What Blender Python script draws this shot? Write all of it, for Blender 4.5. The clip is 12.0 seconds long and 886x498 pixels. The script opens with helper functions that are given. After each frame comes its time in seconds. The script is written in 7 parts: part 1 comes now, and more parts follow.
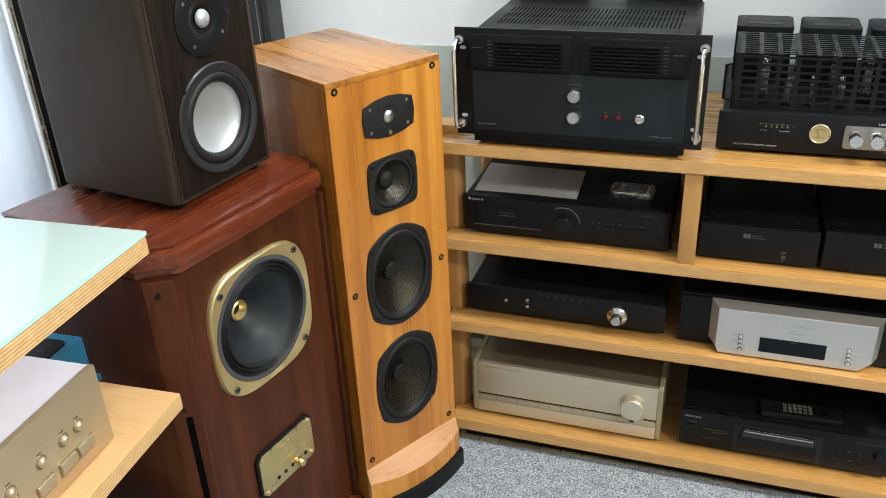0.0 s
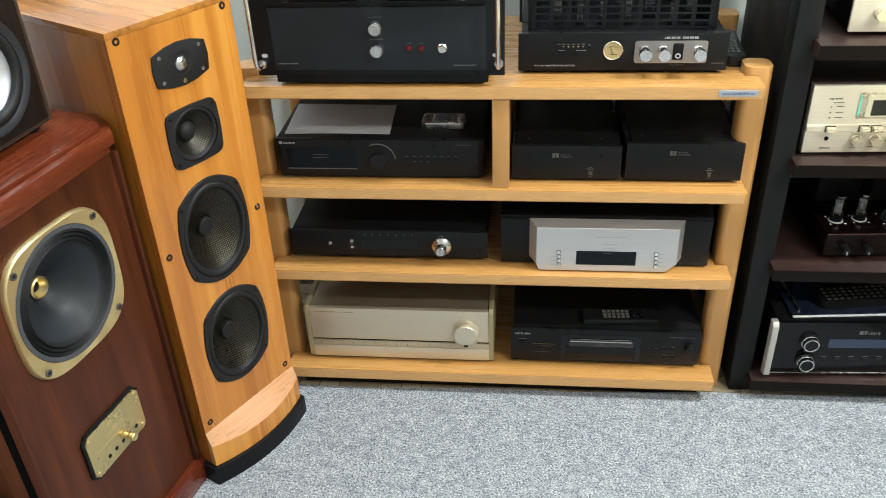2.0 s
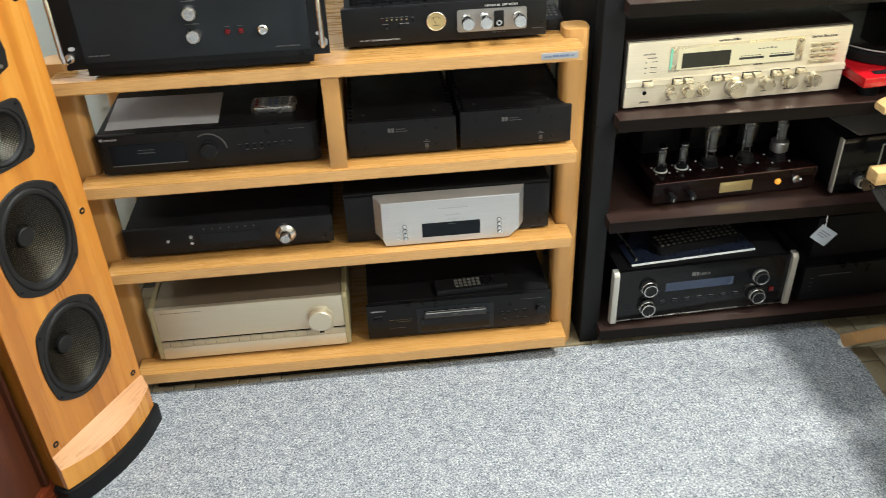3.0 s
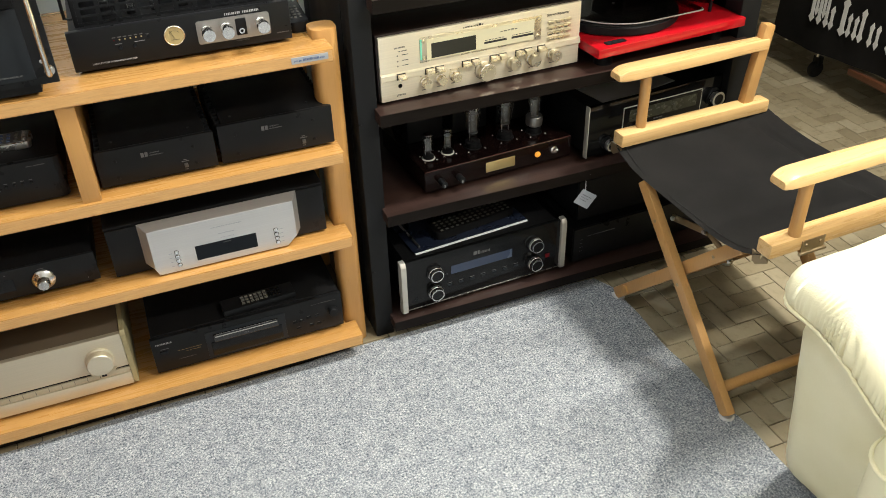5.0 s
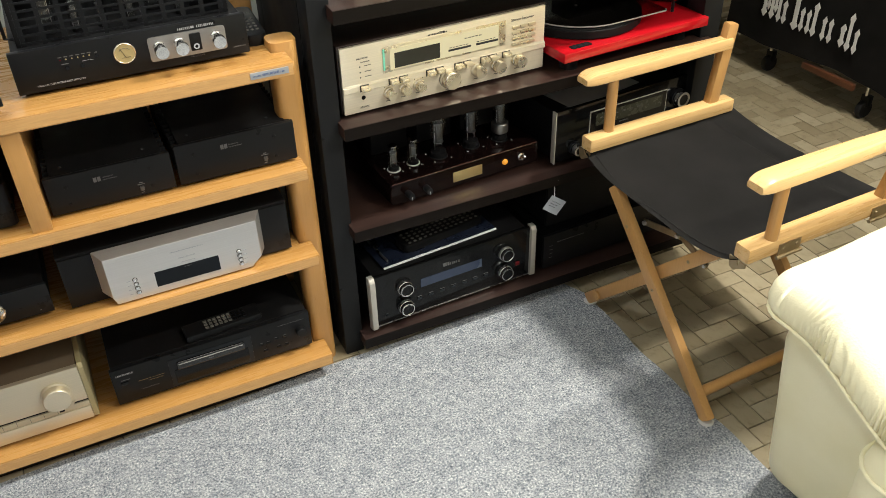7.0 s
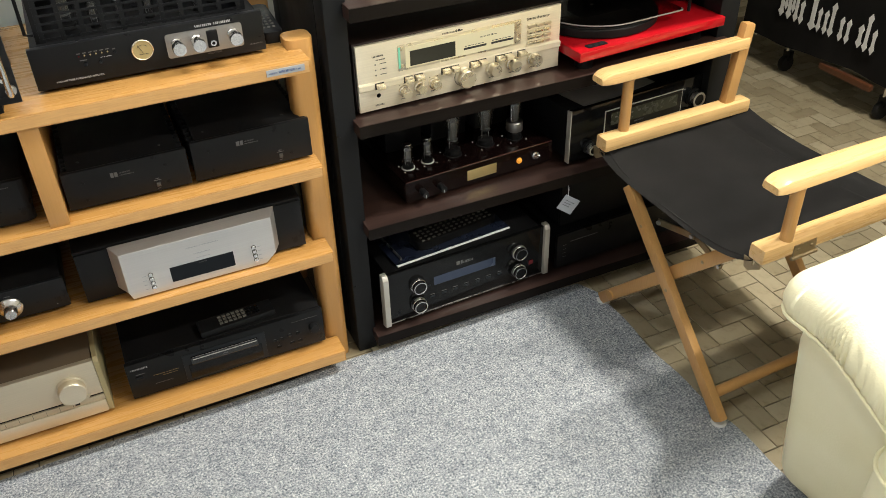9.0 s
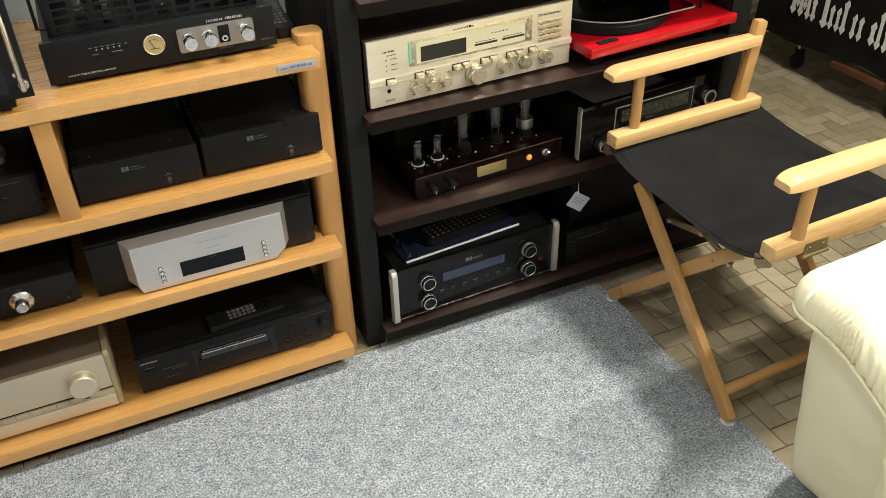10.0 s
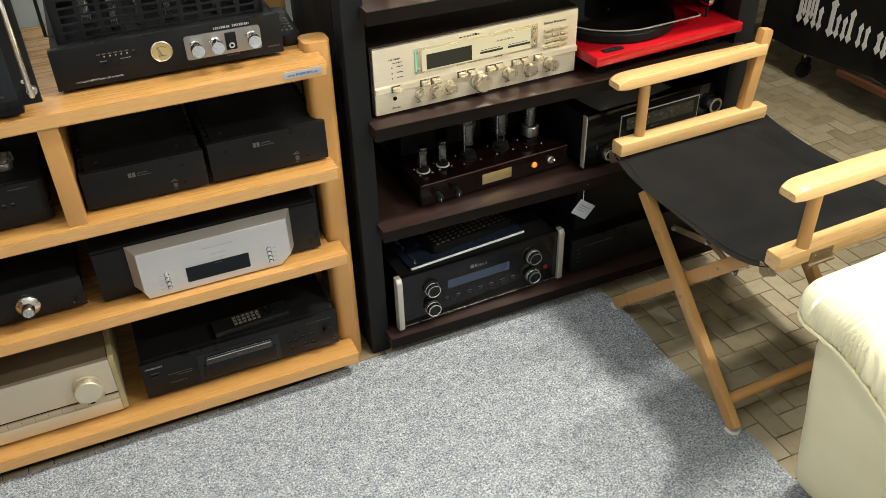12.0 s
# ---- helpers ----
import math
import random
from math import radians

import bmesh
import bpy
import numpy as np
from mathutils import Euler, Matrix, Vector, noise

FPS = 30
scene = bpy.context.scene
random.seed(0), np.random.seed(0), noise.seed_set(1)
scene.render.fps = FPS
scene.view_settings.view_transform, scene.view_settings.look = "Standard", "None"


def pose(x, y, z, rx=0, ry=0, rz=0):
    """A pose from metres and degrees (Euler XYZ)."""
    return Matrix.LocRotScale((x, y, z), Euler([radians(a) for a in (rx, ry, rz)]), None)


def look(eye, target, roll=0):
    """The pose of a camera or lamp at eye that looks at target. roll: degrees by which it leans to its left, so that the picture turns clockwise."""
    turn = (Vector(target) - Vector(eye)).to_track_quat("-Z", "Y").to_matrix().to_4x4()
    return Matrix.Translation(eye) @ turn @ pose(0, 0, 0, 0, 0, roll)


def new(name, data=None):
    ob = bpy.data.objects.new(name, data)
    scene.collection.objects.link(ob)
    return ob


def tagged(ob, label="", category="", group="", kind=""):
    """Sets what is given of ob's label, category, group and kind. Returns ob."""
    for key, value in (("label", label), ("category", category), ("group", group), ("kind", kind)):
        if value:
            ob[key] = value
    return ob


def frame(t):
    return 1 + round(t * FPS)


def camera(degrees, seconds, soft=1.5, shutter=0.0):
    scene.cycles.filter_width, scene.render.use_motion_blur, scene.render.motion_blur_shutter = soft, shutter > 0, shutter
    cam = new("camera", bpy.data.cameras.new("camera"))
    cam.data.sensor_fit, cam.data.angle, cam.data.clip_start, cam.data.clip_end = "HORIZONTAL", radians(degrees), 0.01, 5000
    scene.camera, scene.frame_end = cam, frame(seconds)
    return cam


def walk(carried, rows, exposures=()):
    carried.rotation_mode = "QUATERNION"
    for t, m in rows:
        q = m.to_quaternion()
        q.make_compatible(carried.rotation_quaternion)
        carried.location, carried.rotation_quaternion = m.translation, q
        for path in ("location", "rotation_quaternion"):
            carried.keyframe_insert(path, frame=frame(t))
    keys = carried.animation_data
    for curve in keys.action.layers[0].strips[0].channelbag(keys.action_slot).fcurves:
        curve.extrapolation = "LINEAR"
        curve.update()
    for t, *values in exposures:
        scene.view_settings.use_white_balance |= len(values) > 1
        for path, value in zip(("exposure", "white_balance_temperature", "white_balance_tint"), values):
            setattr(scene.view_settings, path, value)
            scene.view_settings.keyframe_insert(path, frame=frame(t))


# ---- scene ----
cam = camera(55.2, 12.0, soft=0.7, shutter=0.2)
PATH = [
    (0, (0.7, -1.573, 1.409), (0.102, 0.098, 0.487), -2.7),
    (0.5, (0.699, -1.568, 1.41), (0.184, 0.112, 0.456), -2.5),
    (1, (0.705, -1.563, 1.401), (0.285, 0.111, 0.391), -2.7),
    (1.5, (0.709, -1.555, 1.403), (0.398, 0.127, 0.367), -2.5),
    (2, (0.715, -1.548, 1.403), (0.514, 0.132, 0.337), -2.5),
    (2.5, (0.721, -1.545, 1.397), (0.663, 0.126, 0.3), -2.4),
    (3, (0.735, -1.543, 1.389), (0.87, 0.114, 0.277), -2.2),
    (3.5, (0.752, -1.536, 1.39), (1.058, 0.091, 0.268), -2.0),
    (3.7, (0.766, -1.535, 1.398), (1.124, 0.077, 0.269), -2.0),
    (5.3, (0.778, -1.511, 1.409), (1.388, 0.005, 0.256), -1.6),
    (5.5, (0.776, -1.506, 1.41), (1.394, 0.007, 0.257), -1.6),
    (6, (0.774, -1.492, 1.412), (1.41, 0.02, 0.267), -1.6),
    (6.5, (0.767, -1.449, 1.411), (1.437, 0.046, 0.264), -1.6),
    (7, (0.77, -1.443, 1.41), (1.456, 0.033, 0.248), -1.6),
    (9, (0.767, -1.445, 1.411), (1.425, 0.042, 0.247), -1.7),
    (9.5, (0.768, -1.445, 1.41), (1.411, 0.046, 0.242), -1.7),
    (10, (0.763, -1.443, 1.41), (1.403, 0.047, 0.24), -1.7),
    (10.5, (0.767, -1.447, 1.409), (1.393, 0.05, 0.239), -1.8),
    (11, (0.768, -1.449, 1.409), (1.393, 0.052, 0.243), -1.8),
    (11.5, (0.764, -1.445, 1.412), (1.395, 0.056, 0.25), -1.7),
    (12, (0.763, -1.446, 1.411), (1.396, 0.059, 0.255), -1.7),
]
walk(cam, [(t, look(eye, target, roll)) for t, eye, target, roll in PATH],
     exposures=[(0.0, -0.12, 5950, 6), (1.0, -0.13, 5750, 5), (2.0, 0.07, 5850, 5), (3.7, 0.17, 6200, 7), (5.5, -0.08, 6350, 8), (7.0, -0.12, 6400, 8), (12.0, -0.13, 6400, 8)])

W = bpy.data.worlds.new("room_world")
scene.world = W
W.use_nodes = True
W.node_tree.nodes["Background"].inputs[0].default_value = (0.55, 0.62, 0.75, 1)
W.node_tree.nodes["Background"].inputs[1].default_value = 0.05


def area_lamp(name, eye, target, sx, sy, watts, color, label):
    """An area light at eye, aimed at target; no housing is built."""
    d = bpy.data.lights.new(name, "AREA")
    d.shape, d.size, d.size_y, d.energy, d.color = "RECTANGLE", sx, sy, watts, color
    ob = new(name, d)
    ob.matrix_world = look(eye, target)
    return ob


area_lamp("ceiling_light_front", (1.70, -2.60, 2.62), (0.9, 0.0, 0.5), 0.45, 0.25, 6, (0.95, 0.98, 0.97), "")
area_lamp("ceiling_light_near", (2.44, -0.40, 2.62), (1.14, -2.20, 0.0), 0.05, 0.50, 110, (1.0, 0.94, 0.83), "")
area_lamp("ceiling_light_side", (2.60, -1.85, 2.62), (1.14, -2.25, 0.0), 0.06, 0.90, 96, (1.0, 0.94, 0.83), "")
# Unseen lamp added to brighten the curtain and the left-hand loudspeakers.
area_lamp("fill_light_left", (0.55, -0.32, 2.62), (-0.45, -0.5, 0.9), 0.20, 0.20, 31, (0.93, 0.97, 1.0), "")
# Weak bluish fill added from the south; no window stands there.
area_lamp("fill_light_south", (0.9, -3.6, 1.5), (0.2, 0.0, 0.9), 1.8, 1.4, 2.2, (0.80, 0.90, 1.0), "")
# Lamp added behind the translucent curtain to brighten it; its window is unseen.
area_lamp("curtain_backlight", (-0.80, -0.60, 1.25), (0.0, -0.60, 1.25), 0.46, 1.15, 6.5, (0.86, 0.93, 1.0), "")


# ---- materials ----
def node_mat(name):
    m = bpy.data.materials.new(name)
    m.use_nodes = True
    nt = m.node_tree
    return m, nt, nt.nodes["Principled BSDF"]


def link(nt, a, b):
    nt.links.new(a, b)


def noise_node(nt, scale, detail=3.0, stretch=(1, 1, 1), rough=0.5):
    tc = nt.nodes.new("ShaderNodeTexCoord")
    mp = nt.nodes.new("ShaderNodeMapping")
    mp.inputs["Scale"].default_value = stretch
    n = nt.nodes.new("ShaderNodeTexNoise")
    n.inputs["Scale"].default_value = scale
    n.inputs["Detail"].default_value = detail
    n.inputs["Roughness"].default_value = rough
    link(nt, tc.outputs["Object"], mp.inputs["Vector"])
    link(nt, mp.outputs["Vector"], n.inputs["Vector"])
    return n


def ramp(nt, src, stops):
    r = nt.nodes.new("ShaderNodeValToRGB")
    els = r.color_ramp.elements
    els[0].position, els[0].color = stops[0][0], (*stops[0][1], 1)
    els[1].position, els[1].color = stops[-1][0], (*stops[-1][1], 1)
    for p, c in stops[1:-1]:
        e = els.new(p)
        e.color = (*c, 1)
    link(nt, src, r.inputs[0])
    return r


def bump(nt, bsdf, src, strength, dist=0.001):
    b = nt.nodes.new("ShaderNodeBump")
    b.inputs["Strength"].default_value = strength
    b.inputs["Distance"].default_value = dist
    link(nt, src, b.inputs["Height"])
    link(nt, b.outputs[0], bsdf.inputs["Normal"])
    return b


def mul(c, f):
    return tuple(min(1.0, v * f) for v in c)


def plain(name, c, rough=0.5, metal=0.0, vary=0.12, scale=9.0, fine=260.0, bump_s=0.06, coat=0.0, spec=0.5):
    """Painted, moulded or metal surface: broad blotches, fine grain, smudged gloss."""
    m, nt, b = node_mat(name)
    n = noise_node(nt, scale, 4.0)
    r = ramp(nt, n.outputs["Fac"], [(0.3, mul(c, 1 - vary)), (0.7, mul(c, 1 + vary))])
    link(nt, r.outputs[0], b.inputs["Base Color"])
    s = ramp(nt, noise_node(nt, scale * 2.3, 5.0).outputs["Fac"], [(0.35, (max(0.03, rough - 0.07),) * 3), (0.7, (min(1, rough + 0.09),) * 3)])
    link(nt, s.outputs[0], b.inputs["Roughness"])
    b.inputs["Metallic"].default_value = metal
    b.inputs["Coat Weight"].default_value = coat
    b.inputs["Specular IOR Level"].default_value = spec
    if bump_s:
        bump(nt, b, noise_node(nt, fine, 2.0).outputs["Fac"], bump_s, 0.0006)
    return m


def brushed(name, c, rough=0.3, axis=0, metal=1.0):
    """Brushed metal, drawn along one axis."""
    m, nt, b = node_mat(name)
    st = [900, 900, 900]
    st[axis] = 6
    n = noise_node(nt, 1.0, 2.0, st)
    r = ramp(nt, n.outputs["Fac"], [(0.25, mul(c, 0.94)), (0.75, mul(c, 1.05))])
    link(nt, r.outputs[0], b.inputs["Base Color"])
    s = ramp(nt, n.outputs["Fac"], [(0.3, (rough - 0.06,) * 3), (0.7, (rough + 0.08,) * 3)])
    link(nt, s.outputs[0], b.inputs["Roughness"])
    b.inputs["Metallic"].default_value = metal
    bump(nt, b, n.outputs["Fac"], 0.05, 0.0003)
    return m


def timber(name, dark, mid, light, axis=0, rough=0.4, coat=0.0, grain=38.0, streak=5.0, fine=260.0, contrast=1.0, spec=0.5, pores=0.5, run=0.07):
    """Wood with the grain along one axis: broad figure, streaks and pores."""
    m, nt, b = node_mat(name)
    st = [1.0, 1.0, 1.0]
    st[axis] = run
    broad = noise_node(nt, streak, 4.0, st, 0.55)
    fine_n = noise_node(nt, grain, 5.0, st, 0.65)
    st2 = [1.0, 1.0, 1.0]
    st2[axis] = 0.03
    pore = noise_node(nt, fine, 2.0, st2, 0.6)
    mx = nt.nodes.new("ShaderNodeMath")
    mx.operation = "MULTIPLY_ADD"
    link(nt, broad.outputs["Fac"], mx.inputs[0])
    mx.inputs[1].default_value = 0.62
    half = nt.nodes.new("ShaderNodeMath")
    half.operation = "MULTIPLY"
    half.inputs[1].default_value = 0.38
    link(nt, fine_n.outputs["Fac"], half.inputs[0])
    link(nt, half.outputs[0], mx.inputs[2])
    w = 0.20 / contrast
    r = ramp(nt, mx.outputs[0], [(0.5 - w, dark), (0.5, mid), (0.5 + w, light)])
    mix = nt.nodes.new("ShaderNodeMix")
    mix.data_type, mix.blend_type = "RGBA", "MULTIPLY"
    mix.inputs["Factor"].default_value = pores
    pr = ramp(nt, pore.outputs["Fac"], [(0.34, (0.55, 0.5, 0.45)), (0.5, (1, 1, 1))])
    link(nt, r.outputs[0], mix.inputs[6])
    link(nt, pr.outputs[0], mix.inputs[7])
    link(nt, mix.outputs[2], b.inputs["Base Color"])
    s = ramp(nt, fine_n.outputs["Fac"], [(0.3, (rough - 0.06,) * 3), (0.7, (rough + 0.1,) * 3)])
    link(nt, s.outputs[0], b.inputs["Roughness"])
    b.inputs["Coat Weight"].default_value = coat
    b.inputs["Coat Roughness"].default_value = 0.18
    b.inputs["Specular IOR Level"].default_value = spec
    bump(nt, b, pore.outputs["Fac"], 0.12, 0.0005)
    return m


def carpet_mat():
    m, nt, b = node_mat("grey_felt_carpet")
    n = noise_node(nt, 215.0, 6.0, (1, 1, 1), 0.82)
    r = ramp(nt, n.outputs["Fac"], [(0.37, (0.052, 0.062, 0.078)), (0.46, (0.218, 0.236, 0.262)), (0.55, (0.405, 0.418, 0.430)), (0.65, (0.75, 0.75, 0.735))])
    big = ramp(nt, noise_node(nt, 50.0, 5.0, (1, 1, 1), 0.78).outputs["Fac"], [(0.36, (0.58, 0.60, 0.63)), (0.50, (0.84, 0.85, 0.86)), (0.62, (1.0, 1.0, 0.99))])
    mix = nt.nodes.new("ShaderNodeMix")
    mix.data_type, mix.blend_type = "RGBA", "MULTIPLY"
    mix.inputs["Factor"].default_value = 1.0
    link(nt, r.outputs[0], mix.inputs[6])
    link(nt, big.outputs[0], mix.inputs[7])
    link(nt, mix.outputs[2], b.inputs["Base Color"])
    b.inputs["Roughness"].default_value = 0.95
    b.inputs["Specular IOR Level"].default_value = 0.15
    bump(nt, b, noise_node(nt, 260.0, 3.0, (1, 1, 1), 0.7).outputs["Fac"], 0.5, 0.002)
    return m


def tile_mat():
    m, nt, b = node_mat("beige_klinker_tile")
    oi = nt.nodes.new("ShaderNodeObjectInfo")
    geo = nt.nodes.new("ShaderNodeNewGeometry")
    add = nt.nodes.new("ShaderNodeMath")
    add.operation = "ADD"
    link(nt, oi.outputs["Random"], add.inputs[0])
    link(nt, geo.outputs["Random Per Island"], add.inputs[1])
    fr = nt.nodes.new("ShaderNodeMath")
    fr.operation = "FRACT"
    link(nt, add.outputs[0], fr.inputs[0])
    r = ramp(nt, fr.outputs[0], [(0.0, (0.235, 0.194, 0.122)), (0.5, (0.295, 0.250, 0.162)), (1.0, (0.355, 0.308, 0.212))])
    st = ramp(nt, noise_node(nt, 26.0, 6.0, (1, 1, 1), 0.65).outputs["Fac"], [(0.28, (0.62, 0.58, 0.52)), (0.45, (0.92, 0.91, 0.9)), (0.7, (1, 1, 1))])
    mix = nt.nodes.new("ShaderNodeMix")
    mix.data_type, mix.blend_type = "RGBA", "MULTIPLY"
    mix.inputs["Factor"].default_value = 1.0
    link(nt, r.outputs[0], mix.inputs[6])
    link(nt, st.outputs[0], mix.inputs[7])
    link(nt, mix.outputs[2], b.inputs["Base Color"])
    b.inputs["Roughness"].default_value = 0.55
    b.inputs["Specular IOR Level"].default_value = 0.2
    bump(nt, b, noise_node(nt, 120.0, 4.0).outputs["Fac"], 0.15, 0.001)
    return m


def leather_mat():
    m, nt, b = node_mat("cream_leather")
    r = ramp(nt, noise_node(nt, 6.0, 4.0).outputs["Fac"], [(0.3, (0.81, 0.75, 0.48)), (0.7, (0.89, 0.835, 0.585))])
    link(nt, r.outputs[0], b.inputs["Base Color"])
    b.inputs["Roughness"].default_value = 0.50
    v = nt.nodes.new("ShaderNodeTexVoronoi")
    v.inputs["Scale"].default_value = 260.0
    tc = nt.nodes.new("ShaderNodeTexCoord")
    link(nt, tc.outputs["Object"], v.inputs["Vector"])
    bump(nt, b, v.outputs["Distance"], 0.25, 0.0012)
    return m


def carbon_mat():
    """Woven cone: fine crossed threads."""
    m, nt, b = node_mat("woven_cone")
    tc = nt.nodes.new("ShaderNodeTexCoord")
    sep = []
    for ang in (0.785, -0.785):
        mp = nt.nodes.new("ShaderNodeMapping")
        mp.inputs["Rotation"].default_value = (0, ang, 0)
        w = nt.nodes.new("ShaderNodeTexWave")
        w.inputs["Scale"].default_value = 95.0
        w.inputs["Distortion"].default_value = 0.4
        link(nt, tc.outputs["Object"], mp.inputs["Vector"])
        link(nt, mp.outputs["Vector"], w.inputs["Vector"])
        sep.append(w)
    mx = nt.nodes.new("ShaderNodeMath")
    mx.operation = "MULTIPLY"
    link(nt, sep[0].outputs["Fac"], mx.inputs[0])
    link(nt, sep[1].outputs["Fac"], mx.inputs[1])
    r = ramp(nt, mx.outputs[0], [(0.15, (0.003, 0.0027, 0.0022)), (0.80, (0.15, 0.132, 0.10))])
    link(nt, r.outputs[0], b.inputs["Base Color"])
    b.inputs["Roughness"].default_value = 0.20
    b.inputs["Metallic"].default_value = 0.75
    bump(nt, b, mx.outputs[0], 0.35, 0.001)
    return m


def glass_mat(name, color=(1, 1, 1), rough=0.02, ior=1.45):
    """Thin clear shell: see-through, with a gloss that grows towards its edges."""
    m, nt, b = node_mat(name)
    tr = nt.nodes.new("ShaderNodeBsdfTransparent")
    tr.inputs[0].default_value = (*color, 1)
    gl = nt.nodes.new("ShaderNodeBsdfGlossy")
    gl.inputs["Roughness"].default_value = rough
    lw = nt.nodes.new("ShaderNodeLayerWeight")
    lw.inputs[0].default_value = 0.5
    pw = nt.nodes.new("ShaderNodeMath")
    pw.operation = "POWER"
    pw.inputs[1].default_value = 4.0
    link(nt, lw.outputs["Facing"], pw.inputs[0])
    fr = nt.nodes.new("ShaderNodeMath")
    fr.operation = "MULTIPLY_ADD"
    fr.inputs[1].default_value = 0.75
    fr.inputs[2].default_value = ((ior - 1) / (ior + 1)) ** 2
    link(nt, pw.outputs[0], fr.inputs[0])
    mx = nt.nodes.new("ShaderNodeMixShader")
    link(nt, fr.outputs[0], mx.inputs[0])
    link(nt, tr.outputs[0], mx.inputs[1])
    link(nt, gl.outputs[0], mx.inputs[2])
    link(nt, mx.outputs[0], nt.nodes["Material Output"].inputs["Surface"])
    return m


def glow(name, c, strength):
    m, nt, b = node_mat(name)
    b.inputs["Base Color"].default_value = (*c, 1)
    b.inputs["Emission Color"].default_value = (*c, 1)
    b.inputs["Emission Strength"].default_value = strength
    return m


def cloth_mat(name, c):
    """Thin woven cloth that lets some light through."""
    m, nt, b = node_mat(name)
    r = ramp(nt, noise_node(nt, 3.0, 4.0, (1, 6, 0.4)).outputs["Fac"], [(0.3, mul(c, 0.92)), (0.7, mul(c, 1.03))])
    link(nt, r.outputs[0], b.inputs["Base Color"])
    b.inputs["Roughness"].default_value = 0.9
    bump(nt, b, noise_node(nt, 700.0, 2.0).outputs["Fac"], 0.2, 0.0006)
    tl = nt.nodes.new("ShaderNodeBsdfTranslucent")
    link(nt, r.outputs[0], tl.inputs[0])
    mx = nt.nodes.new("ShaderNodeMixShader")
    mx.inputs[0].default_value = 0.45
    link(nt, b.outputs[0], mx.inputs[1])
    link(nt, tl.outputs[0], mx.inputs[2])
    link(nt, mx.outputs[0], nt.nodes["Material Output"].inputs["Surface"])
    return m


def wall_mat(name, c):
    m, nt, b = node_mat(name)
    r = ramp(nt, noise_node(nt, 2.2, 5.0).outputs["Fac"], [(0.3, mul(c, 0.93)), (0.7, mul(c, 1.04))])
    link(nt, r.outputs[0], b.inputs["Base Color"])
    b.inputs["Roughness"].default_value = 0.85
    bump(nt, b, noise_node(nt, 55.0, 5.0).outputs["Fac"], 0.25, 0.002)
    return m


# Shelf veneer toned down and laminated edge toned up: shaded tops, lit fronts.
BEECH = timber("shaded_beech_veneer", (0.400, 0.198, 0.052), (0.455, 0.235, 0.066), (0.50, 0.270, 0.084), 0, 0.26, 0.5, 90, 9, 420, 0.55, 0.5, 0.10)
BEECH_E = timber("lit_laminated_beech_edge", (0.48, 0.265, 0.090), (0.56, 0.322, 0.118), (0.62, 0.372, 0.148), 0, 0.34, 0.15, 700, 330, 800, 0.9, 0.5, 0.2)
BEECH_V = timber("beech_upright", (0.41, 0.206, 0.058), (0.46, 0.243, 0.073), (0.50, 0.278, 0.090), 2, 0.32, 0.15, 90, 9, 420, 0.55, 0.5, 0.10)
PALE = timber("pale_beech", (0.55, 0.315, 0.13), (0.60, 0.355, 0.155), (0.64, 0.39, 0.18), 1, 0.36, 0.1, 60, 6, 260, 0.5, 0.5, 0.15)
PALE_DK = plain("plywood_glue_line", (0.36, 0.21, 0.085), 0.5, 0.0, 0.15, 30, 300, 0.0)
CHAIR_W = timber("varnished_beech", (0.54, 0.325, 0.125), (0.64, 0.410, 0.175), (0.71, 0.48, 0.225), 1, 0.28, 0.4, 70, 8, 320, 0.8, 0.5, 0.2)
# The chair's beech again, darkened for shade on legs, dowels and posts.
CHAIR_D = timber("shaded_leg_beech", (0.42, 0.220, 0.070), (0.47, 0.258, 0.088), (0.52, 0.295, 0.108), 2, 0.34, 0.25, 50, 6, 260, 0.5, 0.5, 0.15)
CHERRY = timber("cherry_veneer", (0.25, 0.080, 0.010), (0.43, 0.165, 0.021), (0.60, 0.285, 0.048), 2, 0.26, 0.35, 18, 3.4, 420, 1.9, 0.5, 0.06, 0.035)
CHERRY_T = timber("cherry_top", (0.185, 0.066, 0.010), (0.37, 0.150, 0.023), (0.52, 0.25, 0.048), 1, 0.28, 0.3, 45, 7, 420, 1.8, 0.5, 0.08, 0.05)
CHERRY_L = timber("cherry_facet", (0.48, 0.24, 0.11), (0.56, 0.30, 0.15), (0.62, 0.35, 0.19), 0, 0.32, 0.3, 60, 9)
MAHOG = timber("mahogany_veneer", (0.026, 0.0068, 0.0027), (0.055, 0.0147, 0.0052), (0.086, 0.0242, 0.0083), 2, 0.36, 0.0, 150, 26, 420, 1.1, 0.22, 0.25)
MAHOG_T = timber("mahogany_top", (0.046, 0.0085, 0.0034), (0.102, 0.0200, 0.0068), (0.160, 0.037, 0.0120), 0, 0.22, 0.3, 130, 22, 420, 0.9, 0.4, 0.15)
WENGE = timber("wenge_veneer", (0.0035, 0.0022, 0.0016), (0.0065, 0.0038, 0.0026), (0.017, 0.0098, 0.0060), 2, 0.5, 0.0, 300, 120, 520, 1.3, 0.2)
COPPER_LINE = plain("copper_inlay", (0.075, 0.036, 0.018), 0.4, 0.2, 0.1, 40, 300, 0.0)
WENGE_S = plain("dark_brown_side", (0.034, 0.0228, 0.0160), 0.5, 0.0, 0.14, 5, 300, 0.08, 0, 0.16)
DARKWOOD = timber("dark_mahogany_shelf", (0.0165, 0.0092, 0.0076), (0.0275, 0.0145, 0.0115), (0.046, 0.0235, 0.018), 0, 0.34, 0.1, 70, 9, 300, 1.2, 0.35)
